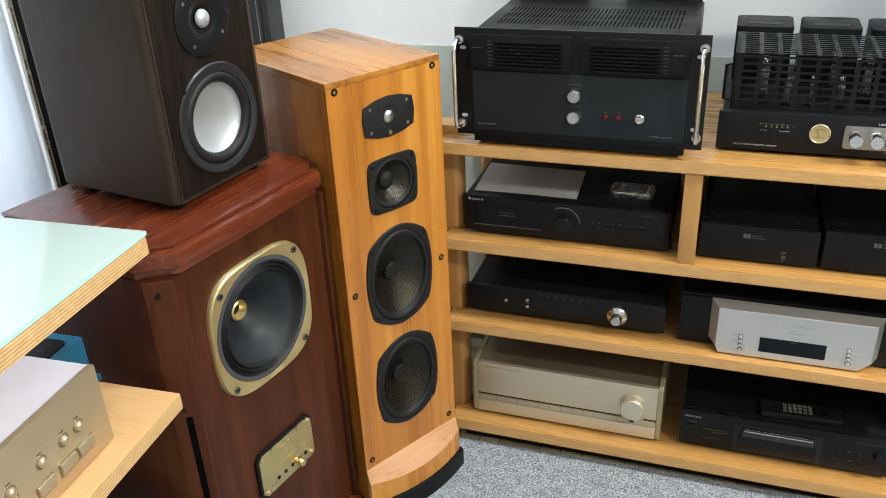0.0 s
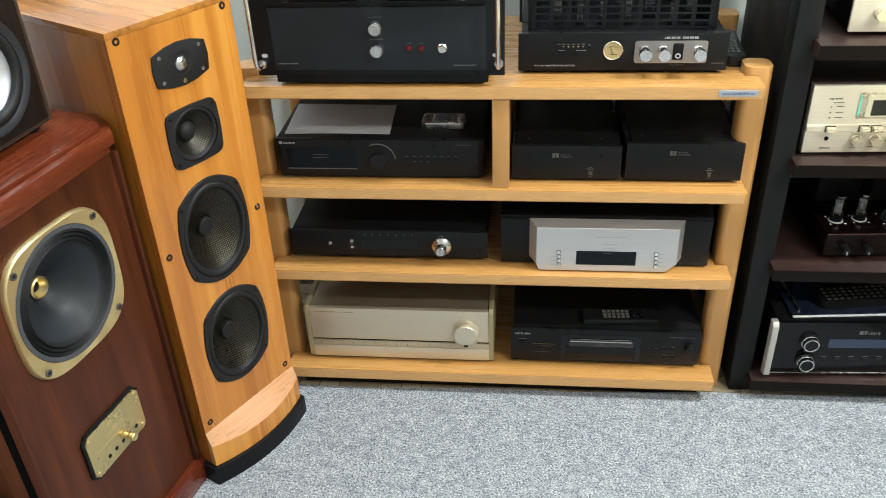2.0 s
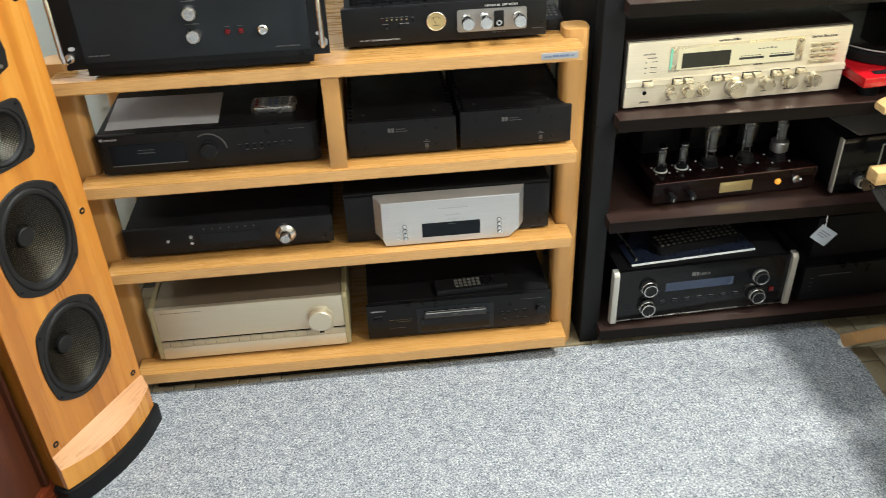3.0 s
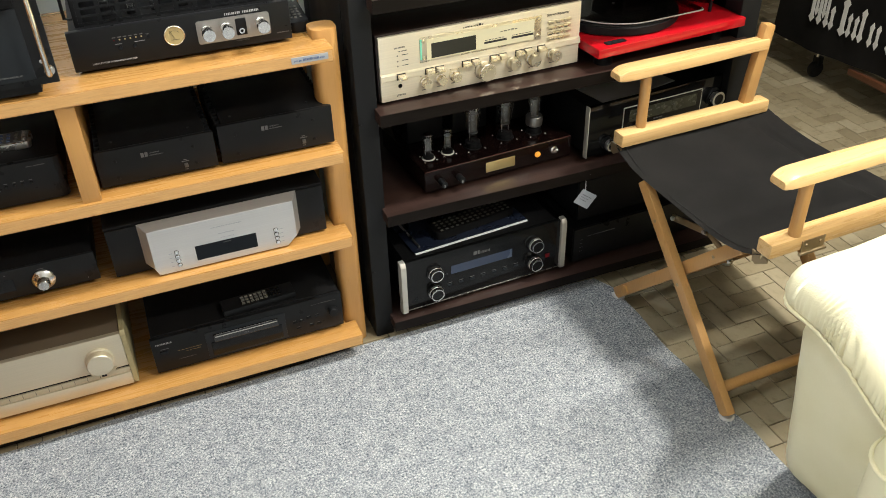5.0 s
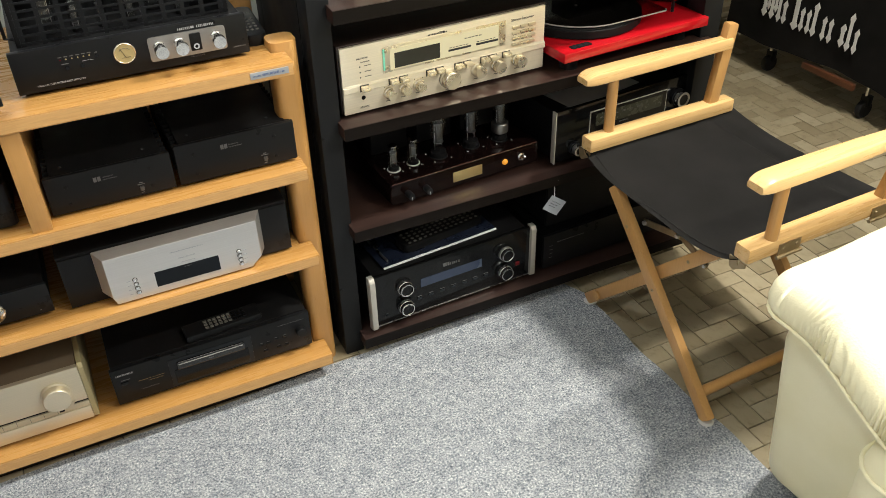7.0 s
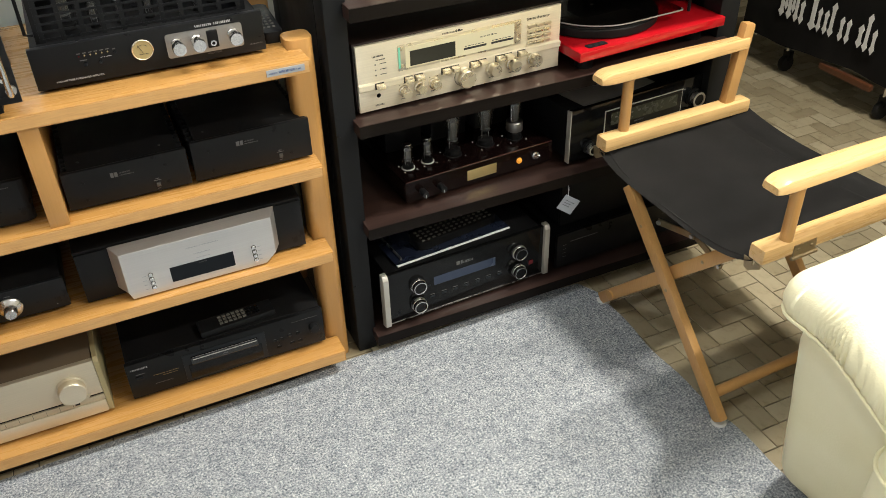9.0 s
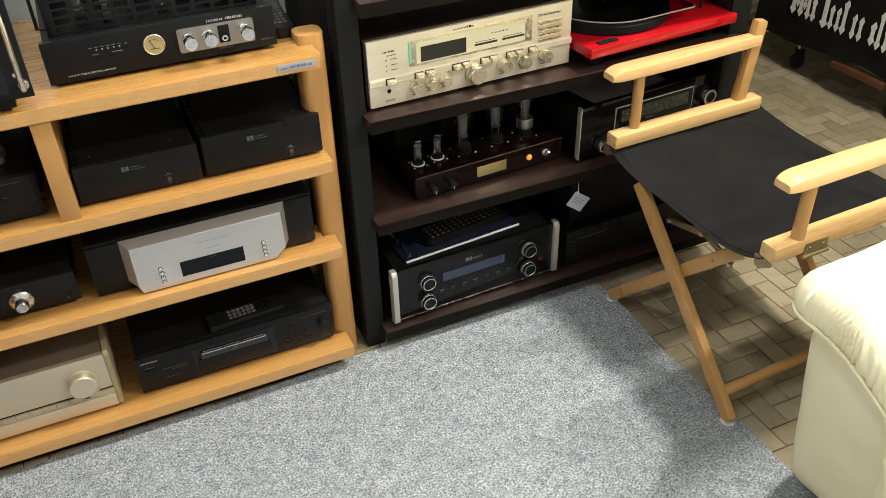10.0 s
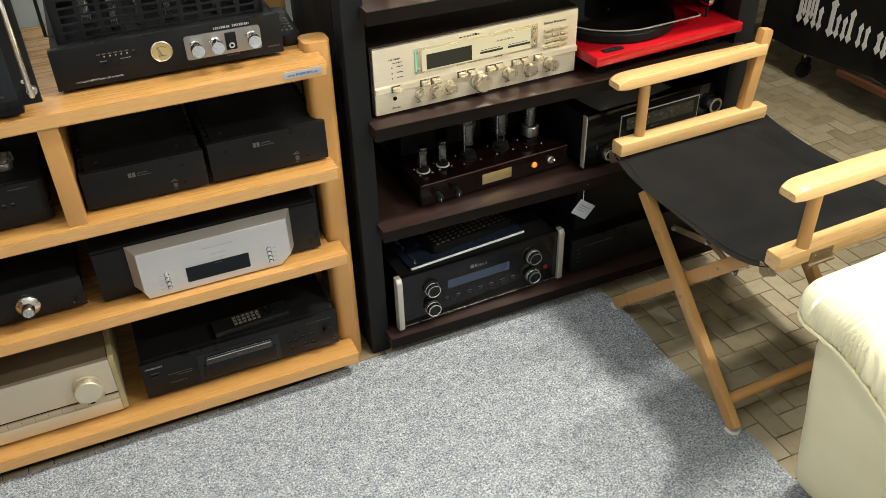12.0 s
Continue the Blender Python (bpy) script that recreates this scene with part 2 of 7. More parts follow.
EDGE = timber("dark_shelf_edge", (0.0056, 0.0042, 0.0036), (0.0080, 0.0060, 0.0050), (0.0115, 0.0086, 0.0072), 0, 0.4, 0.0, 50, 5, 260, 1.0, 0.10)
PLY = timber("plywood_edge", (0.50, 0.31, 0.125), (0.60, 0.40, 0.185), (0.67, 0.48, 0.25), 1, 0.42, 0.0, 140, 60, 300, 0.95, 0.5, 0.3)
BLACKPOST = plain("black_stained_post", (0.0092, 0.0098, 0.0106), 0.5, 0.0, 0.2, 4, 200, 0.1, 0, 0.2)
BLACK = plain("black_paint", (0.0072, 0.0072, 0.0077), 0.46, 0.0, 0.2, 7, 500, 0.1, 0, 0.14)
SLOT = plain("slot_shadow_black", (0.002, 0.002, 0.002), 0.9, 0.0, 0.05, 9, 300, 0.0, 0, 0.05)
BLACK_SAT = plain("black_satin_metal", (0.0078, 0.0082, 0.0090), 0.34, 0.0, 0.2, 7, 600, 0.06, 0, 0.18)
BLACK_GLOSS = plain("black_gloss", (0.005, 0.0052, 0.0056), 0.09, 0.0, 0.1, 4, 300, 0.0, 0.0, 0.28)
PIANO = plain("piano_black_plastic", (0.005, 0.005, 0.006), 0.05, 0.0, 0.05, 4, 300, 0.0, 0.4, 0.7)
GRAPHITE = plain("graphite_panel", (0.0140, 0.0168, 0.0200), 0.42, 0.0, 0.14, 6, 700, 0.08, 0, 0.2)
RUBBER = plain("black_rubber", (0.009, 0.009, 0.0095), 0.55, 0.0, 0.1, 12, 300, 0.05, 0, 0.3)
CONE_GREY = plain("dark_paper_cone", (0.013, 0.0155, 0.019), 0.55, 0.0, 0.15, 20, 500, 0.15, 0, 0.3)
GREY_RING = plain("grey_gasket", (0.046, 0.048, 0.054), 0.6, 0.0, 0.08, 15, 400, 0.1)
CONE_SIL = plain("aluminium_cone", (0.46, 0.47, 0.49), 0.44, 0.6, 0.03, 12, 500, 0.02)
WOVEN = carbon_mat()
RING_SAT = plain("satin_black_casting", (0.016, 0.0175, 0.020), 0.42, 0.0, 0.12, 9, 500, 0.05, 0, 0.5)
CHROME = plain("chrome", (0.78, 0.77, 0.75), 0.10, 1.0, 0.04, 10, 300, 0.0)
CAP_SILVER = plain("matt_silver_casting", (0.52, 0.50, 0.45), 0.42, 0.55, 0.05, 14, 500, 0.04)
POLE = plain("dull_chrome", (0.50, 0.47, 0.40), 0.25, 0.9, 0.06, 10, 300, 0.0)
STEEL = plain("brushed_steel", (0.58, 0.57, 0.55), 0.28, 1.0, 0.08, 18, 600, 0.05)
BRASS = plain("satin_brass", (0.74, 0.60, 0.30), 0.42, 0.9, 0.08, 10, 500, 0.05)
DULL_BRASS = plain("dull_brass_fitting", (0.36, 0.28, 0.17), 0.36, 0.85, 0.12, 14, 400, 0.05)
BRASS_P = plain("polished_brass", (0.64, 0.52, 0.25), 0.30, 0.9, 0.08, 8, 300, 0.02)
SILVER = brushed("silver_panel", (0.60, 0.60, 0.60), 0.42, 0, 0.75)
CHAMP = brushed("champagne_panel", (0.64, 0.58, 0.45), 0.40, 0, 0.6)
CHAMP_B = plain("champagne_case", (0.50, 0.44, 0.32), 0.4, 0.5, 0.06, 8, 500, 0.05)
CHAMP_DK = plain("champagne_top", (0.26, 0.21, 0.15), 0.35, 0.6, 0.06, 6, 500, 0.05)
CHEEK = plain("olive_cheek", (0.36, 0.31, 0.17), 0.45, 0.2, 0.06, 8, 500, 0.05)
GOLD_F = brushed("pale_gold_panel", (0.50, 0.405, 0.26), 0.36, 0, 0.65)
MARA = brushed("silver_gold_panel", (0.88, 0.80, 0.63), 0.40, 0, 0.45)
MARA_K = plain("silver_gold_knob", (0.74, 0.67, 0.52), 0.28, 0.8, 0.05, 12, 400, 0.03)
GLASS_T = glass_mat("tinted_acrylic", (0.72, 0.68, 0.66), 0.03, 1.5)
ACRYLIC_EDGE = plain("acrylic_edge", (0.30, 0.29, 0.27), 0.25, 0.0, 0.06, 12, 300, 0.0)
GLASS_TOP = plain("frosted_glass_top", (0.42, 0.50, 0.455), 0.10, 0.0, 0.03, 3, 200, 0.0, 0.3)
GLASS_EDGE = plain("glass_edge", (0.42, 0.62, 0.58), 0.12, 0.0, 0.06, 6, 200, 0.0)
RED = plain("red_lacquer", (0.40, 0.006, 0.011), 0.14, 0.0, 0.06, 5, 200, 0.0, 0.2)
RED_DOT = plain("red_lens", (0.09, 0.004, 0.006), 0.2, 0.0, 0.05, 5, 200, 0.0)
AMBER = glow("amber_lens", (0.9, 0.36, 0.04), 0.45)
GREEN_DIM = plain("unlit_green", (0.05, 0.12, 0.045), 0.3, 0.0, 0.05, 9, 300, 0.0)
AMBER_DIM = plain("unlit_amber", (0.20, 0.085, 0.015), 0.3, 0.0, 0.05, 9, 300, 0.0)
CREAM_DIAL = glow("lit_cream_dial", (0.33, 0.26, 0.115), 0.10)
DIAL_BACK = glow("lit_cream_dial_back", (0.66, 0.60, 0.40), 0.22)
GREEN = glow("green_tube_light", (0.20, 0.60, 0.42), 0.25)
DISPLAY = plain("dark_display", (0.007, 0.009, 0.012), 0.12, 0.0, 0.1, 5, 300, 0.0, 0, 0.15)
SMOKED = plain("smoked_display", (0.040, 0.040, 0.033), 0.15, 0.0, 0.08, 5, 300, 0.0, 0, 0.4)
SOCKET_WHITE = plain("white_ceramic_socket", (0.55, 0.54, 0.50), 0.4, 0.0, 0.05, 20, 300, 0.0)
LACQUER = plain("brown_black_lacquer", (0.0066, 0.0030, 0.0027), 0.11, 0.0, 0.15, 6, 300, 0.0, 0.0, 0.3)
BEAD_GLINT = plain("red_brown_highlight", (0.045, 0.015, 0.013), 0.16, 0.0, 0.1, 6, 300, 0.0, 0.3, 0.6)
DISPLAY_B = plain("blue_grey_display", (0.030, 0.042, 0.075), 0.25, 0.0, 0.1, 5, 300, 0.0)
INK = plain("white_ink", (0.36, 0.365, 0.37), 0.6, 0.0, 0.05, 20, 300, 0.0)
INK_D = plain("dim_ink", (0.10, 0.10, 0.10), 0.6, 0.0, 0.05, 20, 300, 0.0)
INK_B = plain("black_ink", (0.03, 0.028, 0.025), 0.6, 0.0, 0.05, 20, 300, 0.0)
INK_G = plain("gold_ink", (0.26, 0.19, 0.07), 0.5, 0.3, 0.05, 20, 300, 0.0)
INK_BLUE = plain("blue_ink", (0.08, 0.12, 0.24), 0.5, 0.0, 0.05, 20, 300, 0.0)
DIAL_OLIVE = plain("unlit_olive_dial", (0.030, 0.032, 0.022), 0.25, 0.0, 0.2, 30, 300, 0.0)
LEAFLET = plain("grey_leaflet", (0.26, 0.25, 0.235), 0.35, 0.0, 0.08, 20, 300, 0.0)
TAPE = plain("grey_label_tape", (0.34, 0.36, 0.39), 0.4, 0.0, 0.05, 20, 300, 0.0)
PAPER = plain("white_paper", (0.88, 0.88, 0.90), 0.8, 0.0, 0.03, 12, 300, 0.05)
PAPER_LAV = plain("lavender_white_paper", (0.80, 0.80, 0.93), 0.7, 0.0, 0.03, 12, 300, 0.05)
PAPER_B = plain("dark_blue_folder", (0.010, 0.014, 0.028), 0.3, 0.0, 0.1, 9, 300, 0.0)
CANVAS = plain("black_canvas", (0.0200, 0.0190, 0.0185), 0.8, 0.0, 0.2, 5, 900, 0.5, 0, 0.2)
LEATHER = leather_mat()
BLUE_CASE = plain("blue_metal_case", (0.022, 0.105, 0.18), 0.35, 0.2, 0.1, 6, 400, 0.05)
MAUVE_KEYS = plain("rubber_keys", (0.115, 0.112, 0.096), 0.6, 0.0, 0.1, 30, 300, 0.0)
CARPET = carpet_mat()
TILE = tile_mat()
GROUT = plain("dark_grout", (0.055, 0.044, 0.03), 0.9, 0.0, 0.2, 10, 200, 0.3)
WALL = wall_mat("white_wall_paint", (0.80, 0.80, 0.80))
DADO = wall_mat("grey_green_dado", (0.58, 0.61, 0.54))
CEIL = wall_mat("ceiling_paint", (0.78, 0.78, 0.77))
SHOP_WALL = wall_mat("shop_wall_paint", (0.46, 0.45, 0.43))
CURTAIN = cloth_mat("white_curtain", (0.84, 0.85, 0.87))
BLACK_LEATHER = plain("black_grained_leatherette", (0.014, 0.014, 0.015), 0.45, 0.0, 0.15, 9, 350, 0.6)
WHITE_FOOT = plain("white_glide", (0.5, 0.5, 0.48), 0.4, 0.0, 0.03, 10, 300, 0.0)
GETTER = plain("silvered_getter", (0.38, 0.38, 0.38), 0.15, 1.0, 0.1, 20, 300, 0.0)
SOFT_STEEL = brushed("grey_brushed_steel", (0.36, 0.35, 0.335), 0.34, 0, 0.9)
PLATE_LIGHT = plain("bright_tube_plate", (0.085, 0.082, 0.076), 0.35, 0.5, 0.1, 20, 300, 0.0)
VALVE_GLASS = glass_mat("valve_glass", (0.93, 0.94, 0.94), 0.06, 1.9)
PLATE_GREY = plain("tube_plate", (0.011, 0.011, 0.012), 0.45, 0.0, 0.1, 20, 300, 0.0)


# ---- mesh helpers ----
def mesh_from(bm, name, mat, sharp=34.0):
    me = bpy.data.meshes.new(name)
    bmesh.ops.recalc_face_normals(bm, faces=bm.faces)
    bm.to_mesh(me)
    bm.free()
    for p in me.polygons:
        p.use_smooth = sharp > 0
    if sharp > 0:
        me.set_sharp_from_angle(angle=radians(sharp))
    me.materials.append(mat)
    return me


def part(name, bm, mat, parent, label="", sharp=34.0):
    ob = new(name, mesh_from(bm, name, mat, sharp))
    ob.parent = parent
    if label:
        ob["label"] = label
    return ob


def thing(name, m, label, category, group="", kind=""):
    ob = new(name)
    ob.empty_display_size = 0.05
    ob.matrix_world = m
    return tagged(ob, label, category, group, kind)


def solo(name, bm, mat, label, category, m=None, group="", kind="", sharp=34.0):
    """A thing that is one mesh."""
    ob = new(name, mesh_from(bm, name, mat, sharp))
    if m is not None:
        ob.matrix_world = m
    return tagged(ob, label, category, group, kind)


def box(bm, x0, x1, y0, y1, z0, z1, bev=0.0, seg=2):
    vs = [bm.verts.new((x, y, z)) for z in (z0, z1) for y in (y0, y1) for x in (x0, x1)]
    fs = [bm.faces.new([vs[i] for i in f]) for f in ((0, 2, 3, 1), (4, 5, 7, 6), (0, 1, 5, 4), (2, 6, 7, 3), (0, 4, 6, 2), (1, 3, 7, 5))]
    if bev > 0:
        es = list({e for f in fs for e in f.edges})
        bmesh.ops.bevel(bm, geom=es, offset=bev, segments=seg, profile=0.6, affect="EDGES", clamp_overlap=True)
    return bm


def B(x0, x1, y0, y1, z0, z1, bev=0.0, seg=2):
    return box(bmesh.new(), x0, x1, y0, y1, z0, z1, bev, seg)


def holed_panel(bm, x0, x1, z0, z1, y, holes, depth=0.05, n=48):
    """A front face at y with round holes (cx, cz, r), one above another, and their walls going back."""
    def quad(a, b, c, d):
        if b - a > 1e-5 and d - c > 1e-5:
            bm.faces.new([bm.verts.new(p) for p in ((a, y, c), (b, y, c), (b, y, d), (a, y, d))])
    z = z0
    for cx, cz, r, ox in sorted([(*h, 1.0)[:4] for h in holes], key=lambda h: h[1]):
        R = r + 0.003
        quad(x0, x1, z, cz - R)
        quad(x0, cx - R * ox, cz - R, cz + R)
        quad(cx + R * ox, x1, cz - R, cz + R)
        sq, ci, bk = [], [], []
        for k in range(n):
            a = 2 * math.pi * (k + 0.5) / n
            c, s_ = math.cos(a), math.sin(a)
            q = R / max(abs(c), abs(s_))
            sq.append(bm.verts.new((cx + q * c * ox, y, cz + q * s_)))
            ci.append(bm.verts.new((cx + r * c * ox, y, cz + r * s_)))
            bk.append(bm.verts.new((cx + r * c * ox, y + depth, cz + r * s_)))
        for a, b in ((sq, ci), (ci, bk)):
            for k in range(n):
                bm.faces.new((a[k], a[(k + 1) % n], b[(k + 1) % n], b[k]))
        bm.faces.new(bk)
        for sx in (-1, 1):
            for sz in (-1, 1):
                pts = sorted(sq, key=lambda v: (v.co.x - cx - sx * R * ox) ** 2 + (v.co.z - cz - sz * R) ** 2)[:2]
                bm.faces.new((pts[0], pts[1], bm.verts.new((cx + sx * R * ox, y, cz + sz * R))))
        z = cz + R
    quad(x0, x1, z, z1)
    bmesh.ops.remove_doubles(bm, verts=bm.verts[:], dist=1e-5)
    return bm


def open_box(x0, x1, y0, y1, z0, z1, holes):
    """A cabinet whose front has round holes."""
    bm = bmesh.new()
    vs = [bm.verts.new((x, y, z)) for z in (z0, z1) for y in (y0, y1) for x in (x0, x1)]
    for f in ((0, 2, 3, 1), (4, 5, 7, 6), (2, 6, 7, 3), (0, 4, 6, 2), (1, 3, 7, 5)):
        bm.faces.new([vs[i] for i in f])
    return holed_panel(bm, x0, x1, z0, z1, y0, holes)


AX = {"x": Matrix(((0, 0, 1), (1, 0, 0), (0, 1, 0))), "y": Matrix(((1, 0, 0), (0, 0, -1), (0, 1, 0))), "z": Matrix.Identity(3)}


def lathe(bm, prof, at, axis="y", seg=28):
    """Revolve (radius, height) pairs about an axis through at; along y the height runs towards the front (-y)."""
    M = AX[axis]
    at = Vector(at)
    rings = []
    for r, h in prof:
        if r < 1e-6:
            rings.append([bm.verts.new(at + M @ Vector((0, 0, h)))])
        else:
            rings.append([bm.verts.new(at + M @ Vector((r * math.cos(2 * math.pi * k / seg), r * math.sin(2 * math.pi * k / seg), h))) for k in range(seg)])
    for a, b in zip(rings, rings[1:]):
        for k in range(seg):
            k2 = (k + 1) % seg
            if len(a) == 1 and len(b) == 1:
                continue
            if len(a) == 1:
                bm.faces.new((a[0], b[k], b[k2]))
            elif len(b) == 1:
                bm.faces.new((a[k], b[0], a[k2]))
            else:
                bm.faces.new((a[k], a[k2], b[k2], b[k]))
    return bm


def LA(prof, at, axis="y", seg=28):
    return lathe(bmesh.new(), prof, at, axis, seg)


def disc(bm, r, h, at, axis="y", seg=20, bev=0.15):
    c = min(r, h) * bev
    return lathe(bm, [(0, 0), (r, 0), (r, h - c), (r - c, h), (0, h)], at, axis, seg)


def prism(bm, poly, a, b, plane="xy", bev=0.0):
    """Extrude a polygon from a to b, across its plane."""
    def put(u, v, w):
        return {"xy": (u, v, w), "xz": (u, w, v), "yz": (w, u, v)}[plane]
    lo = [bm.verts.new(put(u, v, a)) for u, v in poly]
    hi = [bm.verts.new(put(u, v, b)) for u, v in poly]
    n = len(poly)
    fs = [bm.faces.new(lo), bm.faces.new(hi)]
    fs += [bm.faces.new((lo[i], lo[(i + 1) % n], hi[(i + 1) % n], hi[i])) for i in range(n)]
    bmesh.ops.recalc_face_normals(bm, faces=fs)
    if bev:
        es = list({e for f in fs for e in f.edges})
        bmesh.ops.bevel(bm, geom=es, offset=bev, segments=2, profile=0.6, affect="EDGES", clamp_overlap=True)
    return bm


def P(poly, a, b, plane="xy", bev=0.0):
    return prism(bmesh.new(), poly, a, b, plane, bev)


def tube(bm, pts, r, seg=10, cap=True):
    """A round bar swept along points."""
    pts = [Vector(p) for p in pts]
    rings = []
    up = None
    for i, p in enumerate(pts):
        d = (pts[min(i + 1, len(pts) - 1)] - pts[max(i - 1, 0)]).normalized()
        if up is None:
            up = Vector((0, 0, 1)) if abs(d.z) < 0.9 else Vector((1, 0, 0))
        s = d.cross(up).normalized()
        up = s.cross(d).normalized()
        rings.append([bm.verts.new(p + r * (math.cos(2 * math.pi * k / seg) * s + math.sin(2 * math.pi * k / seg) * up)) for k in range(seg)])
    for a, b in zip(rings, rings[1:]):
        for k in range(seg):
            bm.faces.new((a[k], a[(k + 1) % seg], b[(k + 1) % seg], b[k]))
    if cap:
        bm.faces.new(rings[0])
        bm.faces.new(rings[-1])
    return bm


def T(pts, r, seg=10):
    return tube(bmesh.new(), pts, r, seg)


def beam(bm, p, q, w, d, bev=0.003, across=(0, 1, 0)):
    """A squared bar from p to q, d thick along 'across' and w wide the other way."""
    p, q, a = Vector(p), Vector(q), Vector(across).normalized()
    l = (q - p).normalized()
    s = l.cross(a).normalized()
    vs = [bm.verts.new(e + sx * w / 2 * s + sa * d / 2 * a) for e in (p, q) for sx, sa in ((-1, -1), (1, -1), (1, 1), (-1, 1))]
    fs = [bm.faces.new([vs[i] for i in f]) for f in ((0, 1, 2, 3), (4, 7, 6, 5), (0, 4, 5, 1), (1, 5, 6, 2), (2, 6, 7, 3), (3, 7, 4, 0))]
    if bev:
        es = list({e for f in fs for e in f.edges})
        bmesh.ops.bevel(bm, geom=es, offset=bev, segments=2, profile=0.6, affect="EDGES", clamp_overlap=True)
    return bm


def round_rect(x0, x1, y0, y1, r, n=5):
    out = []
    for cx, cy, a0 in ((x1 - r, y1 - r, 0), (x0 + r, y1 - r, 90), (x0 + r, y0 + r, 180), (x1 - r, y0 + r, 270)):
        for k in range(n + 1):
            a = radians(a0 + 90 * k / n)
            out.append((cx + r * math.cos(a), cy + r * math.sin(a)))
    return out


def bars(parent, x, z, h, words, mat, y=-0.0006, gap=0.35, name="lettering"):
    """Unreadable or brand lettering: plain little bars, a run of them for each word, tall and low ones mixed."""
    bm = bmesh.new()
    k = 0
    for w in words:
        n = max(1, round(w / (0.52 * h)))
        if n < 3 or h < 0.0016:
            box(bm, x, x + w, y, y + 0.0005, z, z + h)
        else:
            u = w / n
            for i in range(n):
                k += 1
                low, high = ((0.0, 0.70), (0.0, 1.0), (0.0, 0.66), (0.06, 0.74), (0.0, 0.68))[(k * 7 + i * 3) % 5]
                box(bm, x + i * u, x + (i + (0.58, 0.40, 0.66)[k % 3]) * u, y, y + 0.0005, z + low * h, z + high * h)
        x += w + h * gap
    return part(name, bm, mat, parent)


def words(parent, body, x, z, size, mat, y=-0.0008, align="LEFT", name="lettering"):
    """Readable lettering on a front panel, in the built-in font."""
    cu = bpy.data.curves.new("lettering", "FONT")
    cu.body, cu.size, cu.extrude, cu.align_x, cu.resolution_u = body, size, 0.0002, align, 2
    tmp = bpy.data.objects.new("lettering", cu)
    scene.collection.objects.link(tmp)
    me = bpy.data.meshes.new_from_object(tmp)
    bpy.data.objects.remove(tmp)
    me.materials.clear()
    me.materials.append(mat)
    ob = new(name, me)
    ob.parent = parent
    ob.matrix_basis = pose(x, y, z, 90, 0, 0)
    return ob


def knob(parent, x, z, r, h, mat, y=0.0, label="", skirt=0.0, cap=None, name="knob"):
    prof = [(0, 0), (r + skirt, 0)]
    if skirt:
        prof += [(r + skirt, h * 0.25), (r, h * 0.3)]
    prof += [(r, h * 0.92), (r * 0.93, h), (0, h)]
    ob = part(name, LA(prof, (x, y, z), "y", 28), mat, parent, label)
    if cap:
        part("cap", LA([(0, h), (r * 0.72, h), (r * 0.72, h + 0.0012), (0, h + 0.0012)], (x, y, z), "y", 24), cap, ob)
    return ob


def feet(parent, w, d, h, z=0.0, r=0.018, mat=None, inset=0.05):
    for fx in (inset, w - inset):
        for fy in (0.05, d - 0.05):
            part("foot", LA([(0, -h), (r * 0.85, -h), (r, 0), (0, 0)], (fx, fy, z), "z", 16), mat or RUBBER, parent)


# ---- setting ----
def slab(name, x0, x1, y0, y1, z0, z1, mat, label, category):
    return solo(name, B(x0, x1, y0, y1, z0, z1), mat, label, category, kind="structure")


floor = slab("floor", -0.8, 5.0, -3.8, 3.2, -0.12, -0.003, GROUT, "tiled shop floor with dark grout", "floor")
slab("wall_north", -0.72, 2.45, 0.50, 0.62, 0.0, 2.75, WALL, "white plastered wall behind the racks", "wall")
slab("dado", -0.70, 2.44, 0.494, 0.499, 0.0, 0.865, DADO, "grey-green painted lower part of the wall", "wall")
slab("wall_north_far", 2.33, 4.9, 3.1, 3.2, 0.0, 2.75, SHOP_WALL, "white plastered wall", "wall")
slab("wall_return", 2.33, 2.45, 0.62, 3.1, 0.0, 2.75, SHOP_WALL, "grey plastered wall return", "wall")
# Unseen opening, added and sized for the lamp that backlights the curtain.
WIN_Y0, WIN_Y1, WIN_Z0, WIN_Z1 = -0.84, -0.36, 0.65, 1.85
bm = B(-0.84, -0.72, -3.8, WIN_Y0, 0.0, 2.75)
box(bm, -0.84, -0.72, WIN_Y1, 0.62, 0.0, 2.75)
box(bm, -0.84, -0.72, WIN_Y0, WIN_Y1, 0.0, WIN_Z0)
box(bm, -0.84, -0.72, WIN_Y0, WIN_Y1, WIN_Z1, 2.75)
bmesh.ops.remove_doubles(bm, verts=bm.verts[:], dist=1e-5)
solo("wall_west", bm, WALL, "white plastered side wall with an unseen opening added behind the curtain", "wall", kind="structure")
slab("wall_south", -0.84, 5.02, -3.9, -3.8, 0.0, 2.75, SHOP_WALL, "grey plastered wall", "wall")
slab("wall_east", 4.9, 5.02, -3.8, 3.2, 0.0, 2.75, SHOP_WALL, "grey plastered wall", "wall")
slab("ceiling", -0.84, 5.02, -3.9, 3.2, 2.75, 2.85, CEIL, "white painted ceiling", "ceiling")


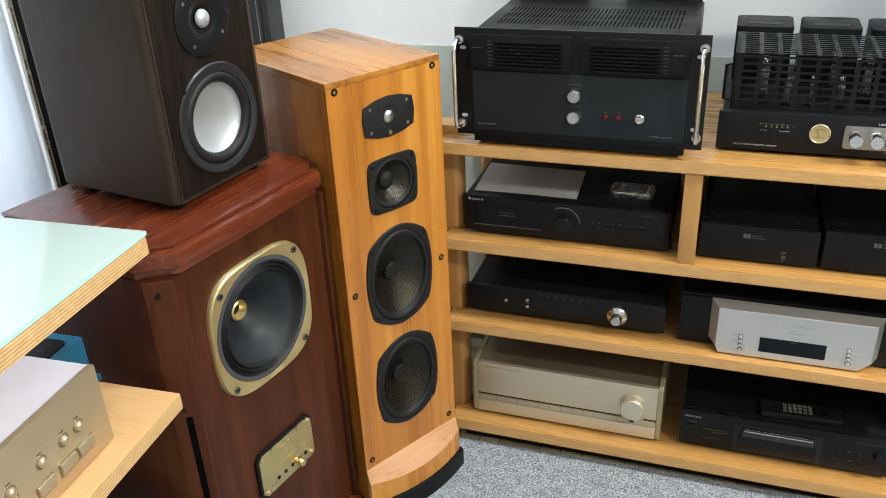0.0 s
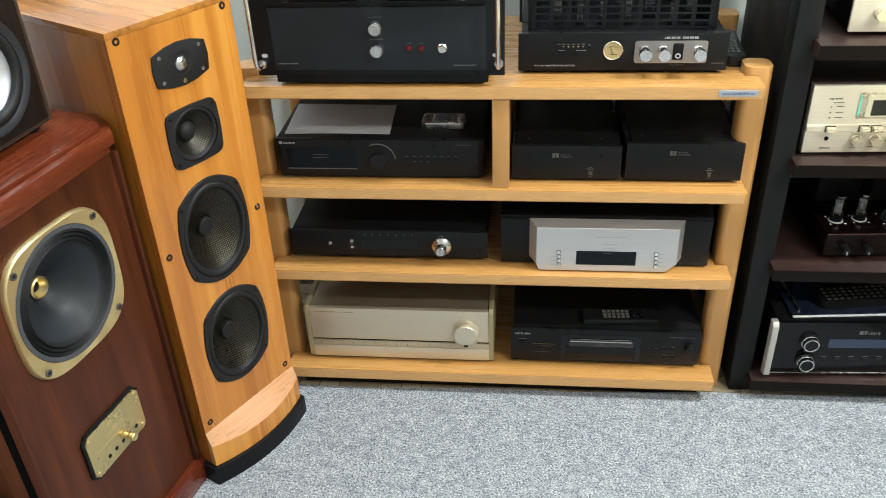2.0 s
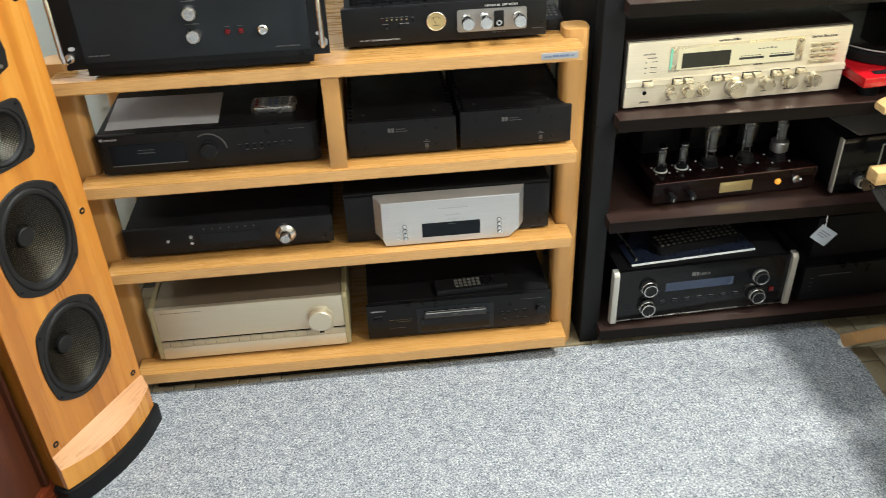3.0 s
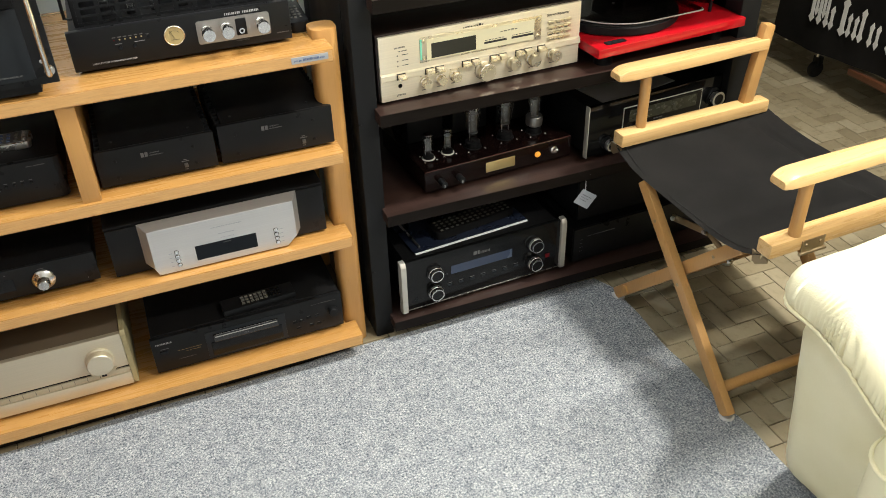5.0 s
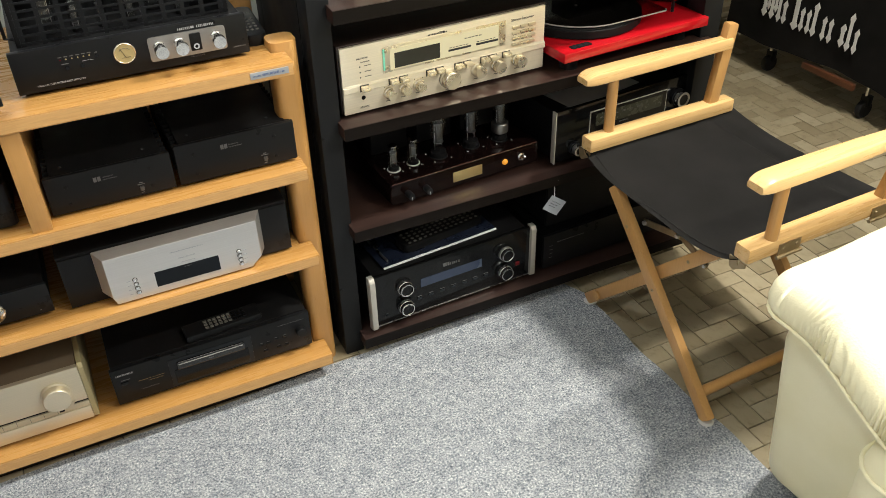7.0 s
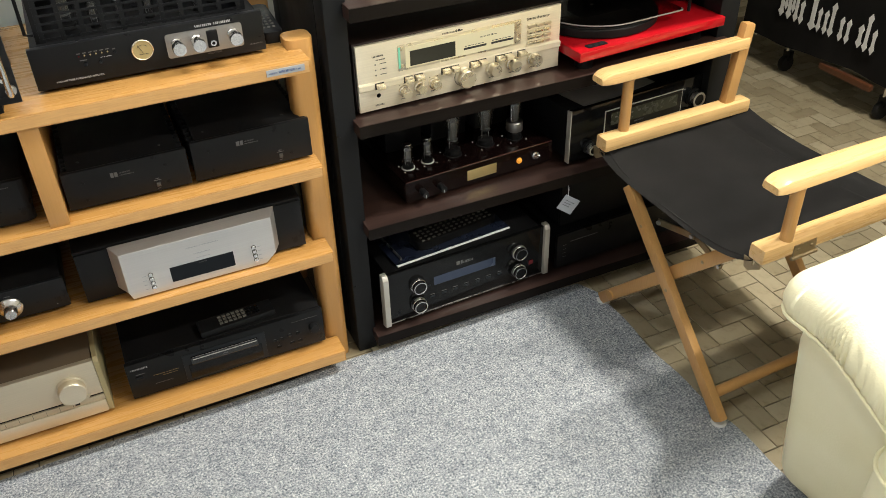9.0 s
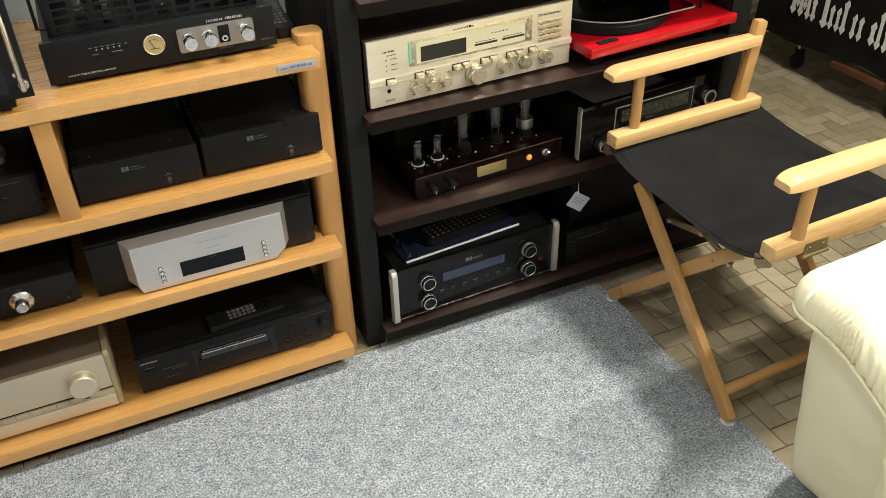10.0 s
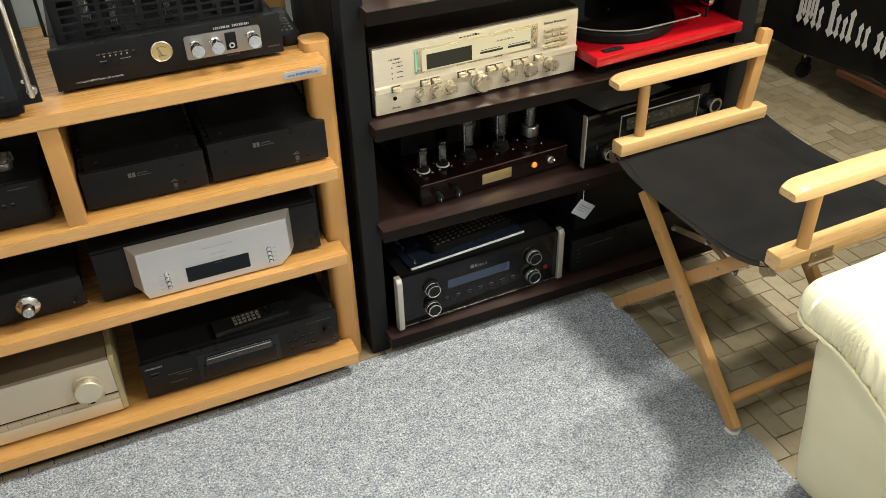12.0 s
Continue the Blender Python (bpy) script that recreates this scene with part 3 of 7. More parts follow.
def carpet():
    """Cut felt carpet, with a wavering free edge on the side of the tiles."""
    pts = [(-0.7, -3.6), (-0.7, 0.05)]
    pts += [(x, float(np.interp(x, (-0.5, 0.2, 0.6, 0.9, 1.15, 1.75), (0.004, 0.012, 0.020, 0.024, 0.036, 0.05))) + 0.002 * math.sin(13 * x)) for x in np.linspace(-0.5, 1.75, 40)]
    for y in np.linspace(0.045, -1.15, 40):
        x = 1.848 + 0.008 * math.sin(7.5 * y + 0.4) + 0.003 * math.sin(31 * y)
        if y > -0.02:
            x -= (y + 0.02) * 0.6
        pts.append((x, y))
    pts.append((1.9, -3.6))
    bm = bmesh.new()
    prism(bm, [(float(a), float(b)) for a, b in pts], -0.0025, 0.005)
    return solo("carpet", bm, CARPET, "mottled grey felt carpet with a cut edge", "carpet", kind="structure")


carpet()


def curtain():
    """White curtain on the side wall, in shallow folds, with a chrome pole at its end."""
    bm = bmesh.new()
    n, rows = 90, 6
    g = []
    for j in range(rows + 1):
        z = 0.05 + 2.3 * j / rows
        g.append([])
        for i in range(n + 1):
            y = -1.75 + 1.462 * i / n
            x = -0.62 + 0.007 * math.sin(i * 0.55) + 0.004 * math.sin(i * 0.23 + j * 0.4)
            g[-1].append(bm.verts.new((x, y, z)))
    for j in range(rows):
        for i in range(n):
            bm.faces.new((g[j][i], g[j][i + 1], g[j + 1][i + 1], g[j + 1][i]))
    bmesh.ops.solidify(bm, geom=bm.faces[:], thickness=0.003)
    solo("curtain", bm, CURTAIN, "white curtain in shallow folds on the side wall", "curtain", sharp=80)
    solo("chrome_pole", T([(-0.585, -0.309, 0.0), (-0.585, -0.309, 2.3)], 0.0062, 14), POLE, "upright chrome pole beside the curtain", "pole")
    # Black strip added as the dark gap between pole and loudspeaker.
    solo("dark_gap_strip", B(-0.604, -0.590, -0.299, -0.22, 0.0, 2.2, 0.003), BLACK, "narrow black strip put in for the dark gap beside the chrome pole", "stand")


curtain()


# ---- beech rack ----
SHELF_SHADE = plain("dark_brown_shelf_shade", (0.012, 0.0085, 0.006), 0.6, 0.0, 0.15, 8, 300, 0.1, 0, 0.2)


def beech_rack():
    t = thing("wooden_rack", pose(0, 0, 0), "beech rack with four thick shelves on rounded posts", "rack")
    poly = [(0.136, 0), (1.15, 0), (1.15, 0.0605), (1.124, 0.0605), (1.124, 0.46), (0.162, 0.46), (0.162, 0.0605), (0.136, 0.0605)]
    for z in (0.793, 0.568, 0.356, 0.071):
        s = part("shelf", P(poly, z - (0.027 if z > 0.1 else 0.0305), z, "xy", 0.0028), BEECH, t)
        part("edge_band", B(0.1395, 1.1465, -0.0005, 0.001, z - (0.0240 if z > 0.1 else 0.0275), z - 0.0030), BEECH_E, s)
    for x0, x1 in ((1.124, 1.179), (0.107, 0.162)):
        for y0, y1 in ((0.063, 0.118), (0.395, 0.45)):
            part("post", P(round_rect(x0, x1, y0, y1, 0.017), 0.006 if y0 > 0.2 else 0.0, 0.808, "xy", 0.004), BEECH_V, t)
    part("divider", B(0.638, 0.672, 0.006, 0.42, 0.568, 0.766, 0.0015), BEECH_V, t)
    lab = part("label_plate", B(1.066, 1.138, -0.0016, 0.0, 0.7745, 0.787), TAPE, t, "small grey plate with blue lettering")
    bars(lab, 1.071, 0.7785, 0.0045, (0.016, 0.032, 0.010), INK_BLUE, -0.0022)
    # Dark board added to give the shade below the lowest shelf.
    part("shelf_shade_board", B(0.164, 1.122, 0.036, 0.048, 0.0, 0.0402), SHELF_SHADE, t, "dark brown board added for the shade under the lowest shelf")
    for x in (0.17, 1.10):
        part("base_block", B(x, x + 0.02, 0.10, 0.40, 0.0, 0.0402), BLACK, t)
    return t


beech_rack()
SH1, SH2, SH3, SH4 = 0.793, 0.568, 0.356, 0.071


# ---- things on the beech rack ----
def power_amp():
    """19 inch power amplifier with two louvred meters and chrome handles."""
    t = thing("power_amplifier", pose(0.182, -0.002, SH1 + 0.008), "large black rack power amplifier with chrome handles and louvred meters", "amplifier")
    W_, z0, z1 = 0.481, 0.016, 0.232
    part("front_panel", B(0, W_, 0, 0.005, z0, z1, 0.001), BLACK_SAT, t)
    part("lower_panel", B(0.036, 0.446, -0.003, 0, z0 + 0.012, 0.150, 0.001), GRAPHITE, t)
    for x0, x1, flip in ((0.034, 0.232, 0), (0.252, 0.446, 1)):
        m = part("meter_module", B(x0, x1, -0.012, 0, 0.157, 0.222, 0.002), BLACK, t, "black louvred level meter")
        for k in range(8):
            z = 0.212 - k * 0.0068
            part("louvre", P([(-0.0122, z), (-0.019, z - 0.0008), (-0.0185, z - 0.003), (-0.0122, z - 0.0022)], x0 + (0.052 if not flip else 0.018), x1 - (0.018 if not flip else 0.052), "yz"), BLACK_SAT, m)
            fx = x0 + 0.055 + 0.014 * k if not flip else x1 - 0.055 - 0.014 * k
            col = RED_DOT if k < 2 else (AMBER_DIM if k < 4 else GREEN_DIM)
            part("lamp", B(fx, fx + 0.002, -0.0200, -0.019, z - 0.0024, z - 0.0006), col, m)
            bx = x0 + 0.036 if not flip else x1 - 0.046
            bars(m, bx, z - 0.0022, 0.0018, (0.010,), INK_D, -0.0126)
        bars(m, x0 + (0.006 if not flip else 0.165), 0.196, 0.0024, (0.016, 0.004), INK_D, -0.0126)
    for z in (0.112, 0.070):
        k = knob(t, 0.240, z, 0.0125, 0.018, STEEL, -0.003, "turned steel knob", 0.0, CHROME)
        bars(t, 0.226, z + 0.018, 0.002, (0.012, 0.014), INK_D, -0.0036)
    for x in (0.300, 0.324):
        part("lamp", LA([(0, 0), (0.0052, 0), (0.0052, 0.003), (0.004, 0.005), (0, 0.0055)], (x, -0.003, 0.071), "y", 16), RED_DOT, t, "dark red lens")
        bars(t, x - 0.005, 0.080, 0.0016, (0.010,), INK_D, -0.0036)
    part("power_button", LA([(0, 0), (0.009, 0), (0.009, 0.004), (0.0065, 0.006), (0.0065, 0.013), (0, 0.014)], (0.364, -0.003, 0.072), "y", 20), CHROME, t)
    bars(t, 0.045, 0.040, 0.004, (0.018, 0.018), INK_D, -0.0036)
    bars(t, 0.383, 0.036, 0.004, (0.022, 0.022), INK_D, -0.0036)
    for x in (0.011, 0.470):
        pts = [(x, 0, 0.040), (x, -0.026, 0.040), (x, -0.036, 0.046), (x, -0.040, 0.058), (x, -0.040, 0.190), (x, -0.036, 0.203), (x, -0.026, 0.209), (x, 0, 0.209)]
        h = part("handle", T(pts, 0.0048, 12), CHROME, t, "bent chrome handle")
        for z in (0.040, 0.209):
            part("ferrule", LA([(0, 0), (0.0085, 0), (0.0085, 0.006), (0, 0.006)], (x, 0, z), "y", 16), STEEL, h)
        for z in (0.056, 0.193):
            part("rack_slot", P(round_rect(x - 0.006 + (0.006 if x < 0.1 else -0.006), x + 0.006 + (0.006 if x < 0.1 else -0.006), z - 0.0035, z + 0.0035, 0.0032, 3), -0.0004, 0, "xz"), INK, t)
    part("chassis", B(0.033, 0.449, 0.006, 0.34, 0.0, 0.222, 0.002), BLACK, t)
    # Near-black strips laid on the closed lid as the shade inside its slots.
    slot = mesh_from(B(0, 0.003, 0, 0.046, 0, 0.0004), "vent_slot_shade", SLOT)
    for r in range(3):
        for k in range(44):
            ob = new("vent_slot_shade", slot)
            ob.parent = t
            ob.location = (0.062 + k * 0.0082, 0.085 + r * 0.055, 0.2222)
    for x0, x1 in ((0.04, 0.205), (0.285, 0.444)):
        hs = part("heatsink", B(x0, x1, 0.345, 0.36, 0.03, 0.262, 0.001), BLACK, t)
        for k in range(9):
            x = x0 + 0.004 + k * (x1 - x0 - 0.012) / 8
            part("fin", B(x, x + 0.003, 0.36, 0.40, 0.03, 0.262), BLACK, hs)
    feet(t, 0.481, 0.34, 0.008)
    return t


power_amp()


def valve(parent, x, y, z, r, h, bottle=False, plates=PLATE_GREY):
    """A glass valve on a dark socket: straight or bottle-shaped envelope, plates, rods, mica and a silvered getter."""
    v = part("valve", LA([(0, 0), (r * 0.9, 0), (r * 0.9, h * 0.10), (r * 0.72, h * 0.115), (0, h * 0.115)], (x, y, z), "z", 20), BLACK, parent, "clear glass valve on a black base")
    if bottle:
        prof = [(r * 0.66, h * 0.115), (r * 0.68, h * 0.20), (r * 0.84, h * 0.45), (r * 1.0, h * 0.64), (r * 1.0, h * 0.72), (r * 0.80, h * 0.81), (r * 0.68, h * 0.87), (r * 0.64, h * 0.94), (r * 0.40, h * 0.985), (0, h)]
    else:
        prof = [(r * 0.72, h * 0.115), (r * 0.86, h * 0.16), (r * 0.90, h * 0.30), (r * 0.90, h * 0.80), (r * 0.80, h * 0.91), (r * 0.45, h * 0.98), (0, h)]
    part("envelope", LA(prof, (x, y, z), "z", 22), VALVE_GLASS, v)
    part("plates", B(x - r * 0.46, x + r * 0.46, y - r * 0.30, y + r * 0.30, z + h * 0.30, z + h * 0.66, r * 0.1), plates, v)
    for s in (-1, 1):
        part("rod", T([(x + s * r * 0.46, y, z + h * 0.12), (x + s * r * 0.46, y, z + h * 0.74)], r * 0.045, 6), STEEL, v)
    for q in (0.28, 0.66):
        part("mica", LA([(0, h * q), (r * 0.62, h * q), (r * 0.62, h * (q + 0.008)), (0, h * (q + 0.008))], (x, y, z), "z", 14), INK_D, v)
    k = 0.60 if bottle else 0.76
    part("getter", LA([(r * k, h * 0.90), (r * k * 0.95, h * 0.925), (r * k * 0.6, h * 0.965), (0, h * 0.985)], (x, y, z), "z", 18), GETTER, v)
    return v


def tube_integrated():
    """Integrated valve amplifier with a slotted cage and a lit meter."""
    t = thing("valve_amplifier", pose(0.687, 0.068, SH1 + 0.008), "black integrated valve amplifier with slotted cage and round lit meter", "amplifier")
    w = 0.401
    part("front_panel", B(0, w, 0, 0.012, -0.001, 0.073, 0.002), BLACK_SAT, t)
    part("chassis", B(0.006, w - 0.006, 0.012, 0.36, 0.0, 0.070, 0.002), BLACK, t)
    m = part("meter", LA([(0, 0), (0.0188, 0), (0.0188, 0.002), (0.0176, 0.0030), (0.0168, 0.0024), (0.0168, 0.0010), (0, 0.0010)], (0.183, 0, 0.040), "y", 32), MARA_K, t)
    part("dial", LA([(0, 0.0014), (0.0168, 0.0014), (0.0168, 0.0018), (0, 0.0018)], (0.183, 0, 0.040), "y", 30), CREAM_DIAL, m, "lit cream dial")
    part("needle", beam(bmesh.new(), (0.183, -0.0023, 0.034), (0.176, -0.0023, 0.050), 0.0007, 0.0006, 0.0), INK_B, m)
    bars(m, 0.176, 0.032, 0.002, (0.016,), INK_B, -0.0024)
    part("scale_arc", T([(0.183 + 0.0115 * math.sin(q), -0.0021, 0.038 + 0.0115 * math.cos(q)) for q in np.linspace(-0.9, 0.9, 12)], 0.0004, 5), INK_B, m)
    plate = part("silver_plate", P(round_rect(0.224, 0.361, 0.015, 0.059, 0.005, 3), -0.0022, 0, "xz"), SOFT_STEEL, t, "brushed silver control plate")
    for x in (0.242, 0.277, 0.343):
        prof = [(0, 0), (0.0105, 0), (0.0105, 0.006), (0.0088, 0.008), (0.0105, 0.010), (0.0105, 0.014), (0.009, 0.016), (0.0118, 0.018), (0.0118, 0.033), (0.0112, 0.0345), (0, 0.0348)]
        part("knob", LA(prof, (x, -0.002, 0.041), "y", 28), CHROME, t, "polished chrome knob")
    j = part("headphone_socket", B(0.296, 0.316, -0.005, 0, 0.022, 0.054, 0.002), BLACK, t)
    part("jack_ring", LA([(0.0028, 0), (0.0055, 0), (0.0055, 0.002), (0.0028, 0.002)], (0.306, -0.005, 0.031), "y", 18), CHROME, j)
    words(t, "VACUUM TUBE INTEGRATED AMPLIFIER", 0.032, 0.0085, 0.0044, INK)
    words(t, "HEADPHONE", 0.306, 0.010, 0.0042, INK_D, align="CENTER")
    bars(t, 0.279, 0.0625, 0.0062, (0.030, 0.032), INK, -0.0006, 0.6)
    bars(t, 0.372, 0.013, 0.003, (0.017, 0.005), INK_D)
    for k in range(6):
        part("lamp", LA([(0, 0), (0.0014, 0), (0.0014, 0.0006), (0, 0.0006)], (0.078 + 0.0095 * k, 0, 0.048), "y", 10), CREAM_DIAL if k else RED_DOT, t)
        bars(t, 0.0752 + 0.0095 * k, 0.052, 0.0014, (0.006,), INK_D)
    for x, z in ((0.086, 0.033), (0.111, 0.033)):
        part("button", LA([(0, 0), (0.0035, 0), (0.0035, 0.003), (0, 0.003)], (x, 0, z), "y", 14), BLACK_GLOSS, t)
    bars(t, 0.078, 0.0395, 0.0014, (0.012,), INK_D)
    bars(t, 0.112, 0.0395, 0.0018, (0.008, 0.010), INK)
    bars(t, 0.1345, 0.050, 0.0032, (0.005,), INK_D)
    part("sensor", LA([(0, 0), (0.0026, 0), (0.0026, 0.0012), (0, 0.0012)], (0.137, 0, 0.045), "y", 12), BLACK_GLOSS, t)
    # cage
    cage = part("cage_frame", B(0.018, 0.026, 0.030, 0.20, 0.070, 0.178, 0.001), BLACK, t, "slotted black steel cage")
    part("cage_end", B(0.371, 0.379, 0.030, 0.20, 0.070, 0.178, 0.001), BLACK, cage)
    n = 11
    for k in range(n):
        x = 0.026 + (0.345 - 0.008) * k / (n - 1)
        part("cage_upright", B(x, x + 0.008, 0.030, 0.0316, 0.070, 0.172), BLACK_SAT, cage)
        part("cage_upright", B(x, x + 0.008, 0.030, 0.20, 0.1764, 0.178), BLACK_SAT, cage)
    for k in range(8):
        z = 0.073 + k * 0.0138
        part("cage_bar", B(0.024, 0.373, 0.0296, 0.0312, z, z + 0.0040), BLACK_SAT, cage)
    for k in range(11):
        y = 0.034 + k * 0.0155
        part("cage_slat", B(0.024, 0.373, y, y + 0.0045, 0.1768, 0.1784), BLACK_SAT, cage)
    part("cage_handle", T([(0.017, 0.045, 0.082), (0.004, 0.045, 0.084), (0.004, 0.045, 0.150), (0.017, 0.045, 0.152)], 0.003, 8), BLACK, cage)
    for x, y, r, h in ((0.075, 0.085, 0.017, 0.092), (0.165, 0.075, 0.011, 0.06), (0.215, 0.075, 0.011, 0.06), (0.205, 0.13, 0.017, 0.095), (0.262, 0.12, 0.017, 0.095), (0.335, 0.085, 0.017, 0.092), (0.12, 0.07, 0.010, 0.055), (0.30, 0.07, 0.010, 0.055)):
        valve(t, x, y, 0.070, r, h, False, PLATE_LIGHT)
    for x in (0.014, 0.142, 0.272):
        tr = part("transformer", P(round_rect(x, x + 0.112, 0.225, 0.335, 0.014), 0.070, 0.183, "xy", 0.008), BLACK, t, "black transformer cover")
        part("badge", P(round_rect(x + 0.022, x + 0.090, 0.252, 0.268, 0.0075, 4), 0.183, 0.1837, "xy"), GRAPHITE, tr)
        part("badge_rim", T([(a_, b_, 0.1838) for a_, b_ in round_rect(x + 0.022, x + 0.090, 0.252, 0.268, 0.0075, 4)], 0.0006, 5), INK_D, tr)
    feet(t, w, 0.36, 0.009)
    return t


tube_integrated()


def shelf_remote():
    bm = P(round_rect(-0.022, 0.022, 0, 0.17, 0.016), 0, 0.022, "xy", 0.005)
    t = solo("remote_control", bm, BLACK_SAT, "black remote control lying beside the valve amplifier", "remote control", pose(1.111, 0.106, SH1, 0, 0, -3))
    for i in range(3):
        for j in range(5):
            part("key", LA([(0, 0), (0.0035, 0), (0.003, 0.0015), (0, 0.0015)], (-0.010 + 0.010 * i, 0.03 + 0.016 * j, 0.022), "z", 10), MAUVE_KEYS, t)


shelf_remote()


def network_player():
    """Black player with rounded cheeks, display and a volume knob under an arc."""
    t = thing("network_player", pose(0.174, 0.043, SH2 + 0.010), "wide black network player with display and volume knob", "hifi player")
    w, h, d = 0.446, 0.080, 0.33
    part("body", P([(0.004, 0.012), (w - 0.004, 0.012), (w - 0.004, d), (0.004, d)], 0.0, h, "xy", 0.002), BLACK, t)
    f = bmesh.new()
    prism(f, [(0.0, 0.012), (0.004, 0.004), (0.014, 0.0), (w - 0.014, 0.0), (w - 0.004, 0.004), (w, 0.012)], -0.004, h + 0.001, "xy", 0.0015)
    part("front_panel", f, BLACK_SAT, t)
    part("display", B(0.026, 0.175, -0.0012, 0, 0.016, 0.060), DISPLAY, t)
    part("display_line", B(0.026, 0.175, -0.0020, 0, 0.0135, 0.0150), INK_D, t)
    bars(t, 0.082, 0.046, 0.0026, (0.020, 0.012), INK_D, -0.0018)
    bars(t, 0.080, 0.039, 0.0026, (0.010, 0.014, 0.010), INK_D, -0.0018)
    knob(t, 0.222, 0.038, 0.0165, 0.014, BLACK_SAT, 0.0, "", 0.003)
    pts = [(0.222 + 0.036 * math.sin(a), -0.001, 0.036 + 0.036 * math.cos(a)) for a in np.linspace(-0.5, 1.5, 18)]
    part("arc_trim", T(pts, 0.0014, 6), INK_D, t)
    bars(t, 0.012, 0.071, 0.0055, (0.006, 0.026), INK, -0.0008, 0.5)
    bars(t, 0.385, 0.070, 0.0022, (0.012, 0.020), INK_D)
    for k in range(8):
        part("button", LA([(0, 0), (0.003, 0), (0.0026, 0.002), (0, 0.002)], (0.284 + 0.0145 * k, 0, 0.038), "y", 12), BLACK_GLOSS, t)
        bars(t, 0.281 + 0.0145 * k, 0.0435, 0.0012, (0.006,), INK_D)
        if 0 < k < 4:
            bars(t, 0.281 + 0.0145 * k, 0.031, 0.0012, (0.006,), INK_D)
    feet(t, w, d, 0.010)
    bm = bmesh.new()
    g = []
    for j in range(9):
        g.append([])
        for i in range(9):
            u, v = i / 8, j / 8
            g[-1].append(bm.verts.new((0.226 * u - 0.008 * v, 0.162 * v, 0.0012 + 0.0010 * math.sin(3 * u + 2 * v) + 0.002 * (1 - v) * u * (1 - u))))
    for j in range(8):
        for i in range(8):
            bm.faces.new((g[j][i], g[j][i + 1], g[j + 1][i + 1], g[j + 1][i]))
    bmesh.ops.solidify(bm, geom=bm.faces[:], thickness=-0.0012)
    solo("paper_sheet", bm, PAPER, "white sheets of paper lying on the player", "paper", pose(0.193, 0.068, SH2 + 0.0912))
    r = solo("remote_control", P(round_rect(-0.046, 0.046, 0, 0.055, 0.012), 0, 0.014, "xy", 0.004), STEEL, "small silver remote control with coloured keys", "remote control", pose(0.528, 0.100, SH2 + 0.0905, 0, 0, -1))
    part("key_panel", P(round_rect(-0.041, 0.041, 0.005, 0.050, 0.009), 0.0139, 0.0146), SOFT_STEEL, r)
    for i in range(6):
        for j in range(3):
            part("key", LA([(0, 0), (0.004, 0), (0.0034, 0.002), (0, 0.002)], (-0.034 + 0.0135 * i, 0.013 + 0.014 * j, 0.0145), "z", 10), (RED_DOT, INK, INK_BLUE, INK_BLUE, MAUVE_KEYS, INK)[i], r)


network_player()


def mono_block(x, w, h, yaw, label):
    t = thing("mono_amplifier", pose(x, 0.040, SH2 + 0.006, 0, 0, yaw), label, "amplifier", "pair of mono amplifiers")
    part("front_panel", B(0, w, 0, 0.010, 0, h, 0.003), BLACK_SAT, t)
    part("body", B(0.012, w - 0.012, 0.010, 0.33, 0.004, h - 0.004, 0.002), BLACK, t)
    for side in (0, 1):
        x0 = 0.0 if side == 0 else w - 0.012
        for k in range(16):
            y = 0.02 + 0.019 * k
            part("fin", B(x0 + (0.002 if side == 0 else 0), x0 + (0.012 if side == 0 else 0.010), y, y + 0.005, 0.006, h - 0.006), BLACK, t)
    for sx in (0.034, w - 0.042):
        for z in (0.016, h - 0.024):
            part("screw", LA([(0, 0), (0.0036, 0), (0.003, 0.0012), (0, 0.0012)], (sx, 0, z), "y", 12), BLACK, t)
        part("top_screw", LA([(0, 0), (0.003, 0), (0.0025, 0.0015), (0, 0.0015)], (sx, 0.045, h - 0.004), "z", 10), PLATE_GREY, t)
    bars(t, w * 0.37, h - 0.026, 0.0095, (0.0058, 0.0058), INK_D, -0.0008, 0.15)
    bars(t, w * 0.37 + 0.016, h - 0.0205, 0.0030, (0.020,), INK_D, -0.0008)
    bars(t, w * 0.37 + 0.016, h - 0.0255, 0.0030, (0.026,), INK_D, -0.0008)
    part("switch", B(w * 0.70 + 0.0015, w * 0.70 + 0.0090, -0.003, 0, 0.011, 0.020, 0.001), PLATE_LIGHT, t)
    bars(t, w * 0.70 - 0.002, 0.0235, 0.0014, (0.014,), INK_D)
    bars(t, w * 0.70 + 0.002, 0.027, 0.0014, (0.006,), INK_D)
    bars(t, w * 0.70 + 0.002, 0.006, 0.0014, (0.006,), INK_D)
    feet(t, w, 0.33, 0.006, 0.0, 0.012, None, 0.03)


mono_block(0.677, 0.224, 0.076, 0, "black mono amplifier with ribbed sides")
mono_block(0.909, 0.234, 0.083, 0, "slightly taller black mono amplifier with ribbed sides")


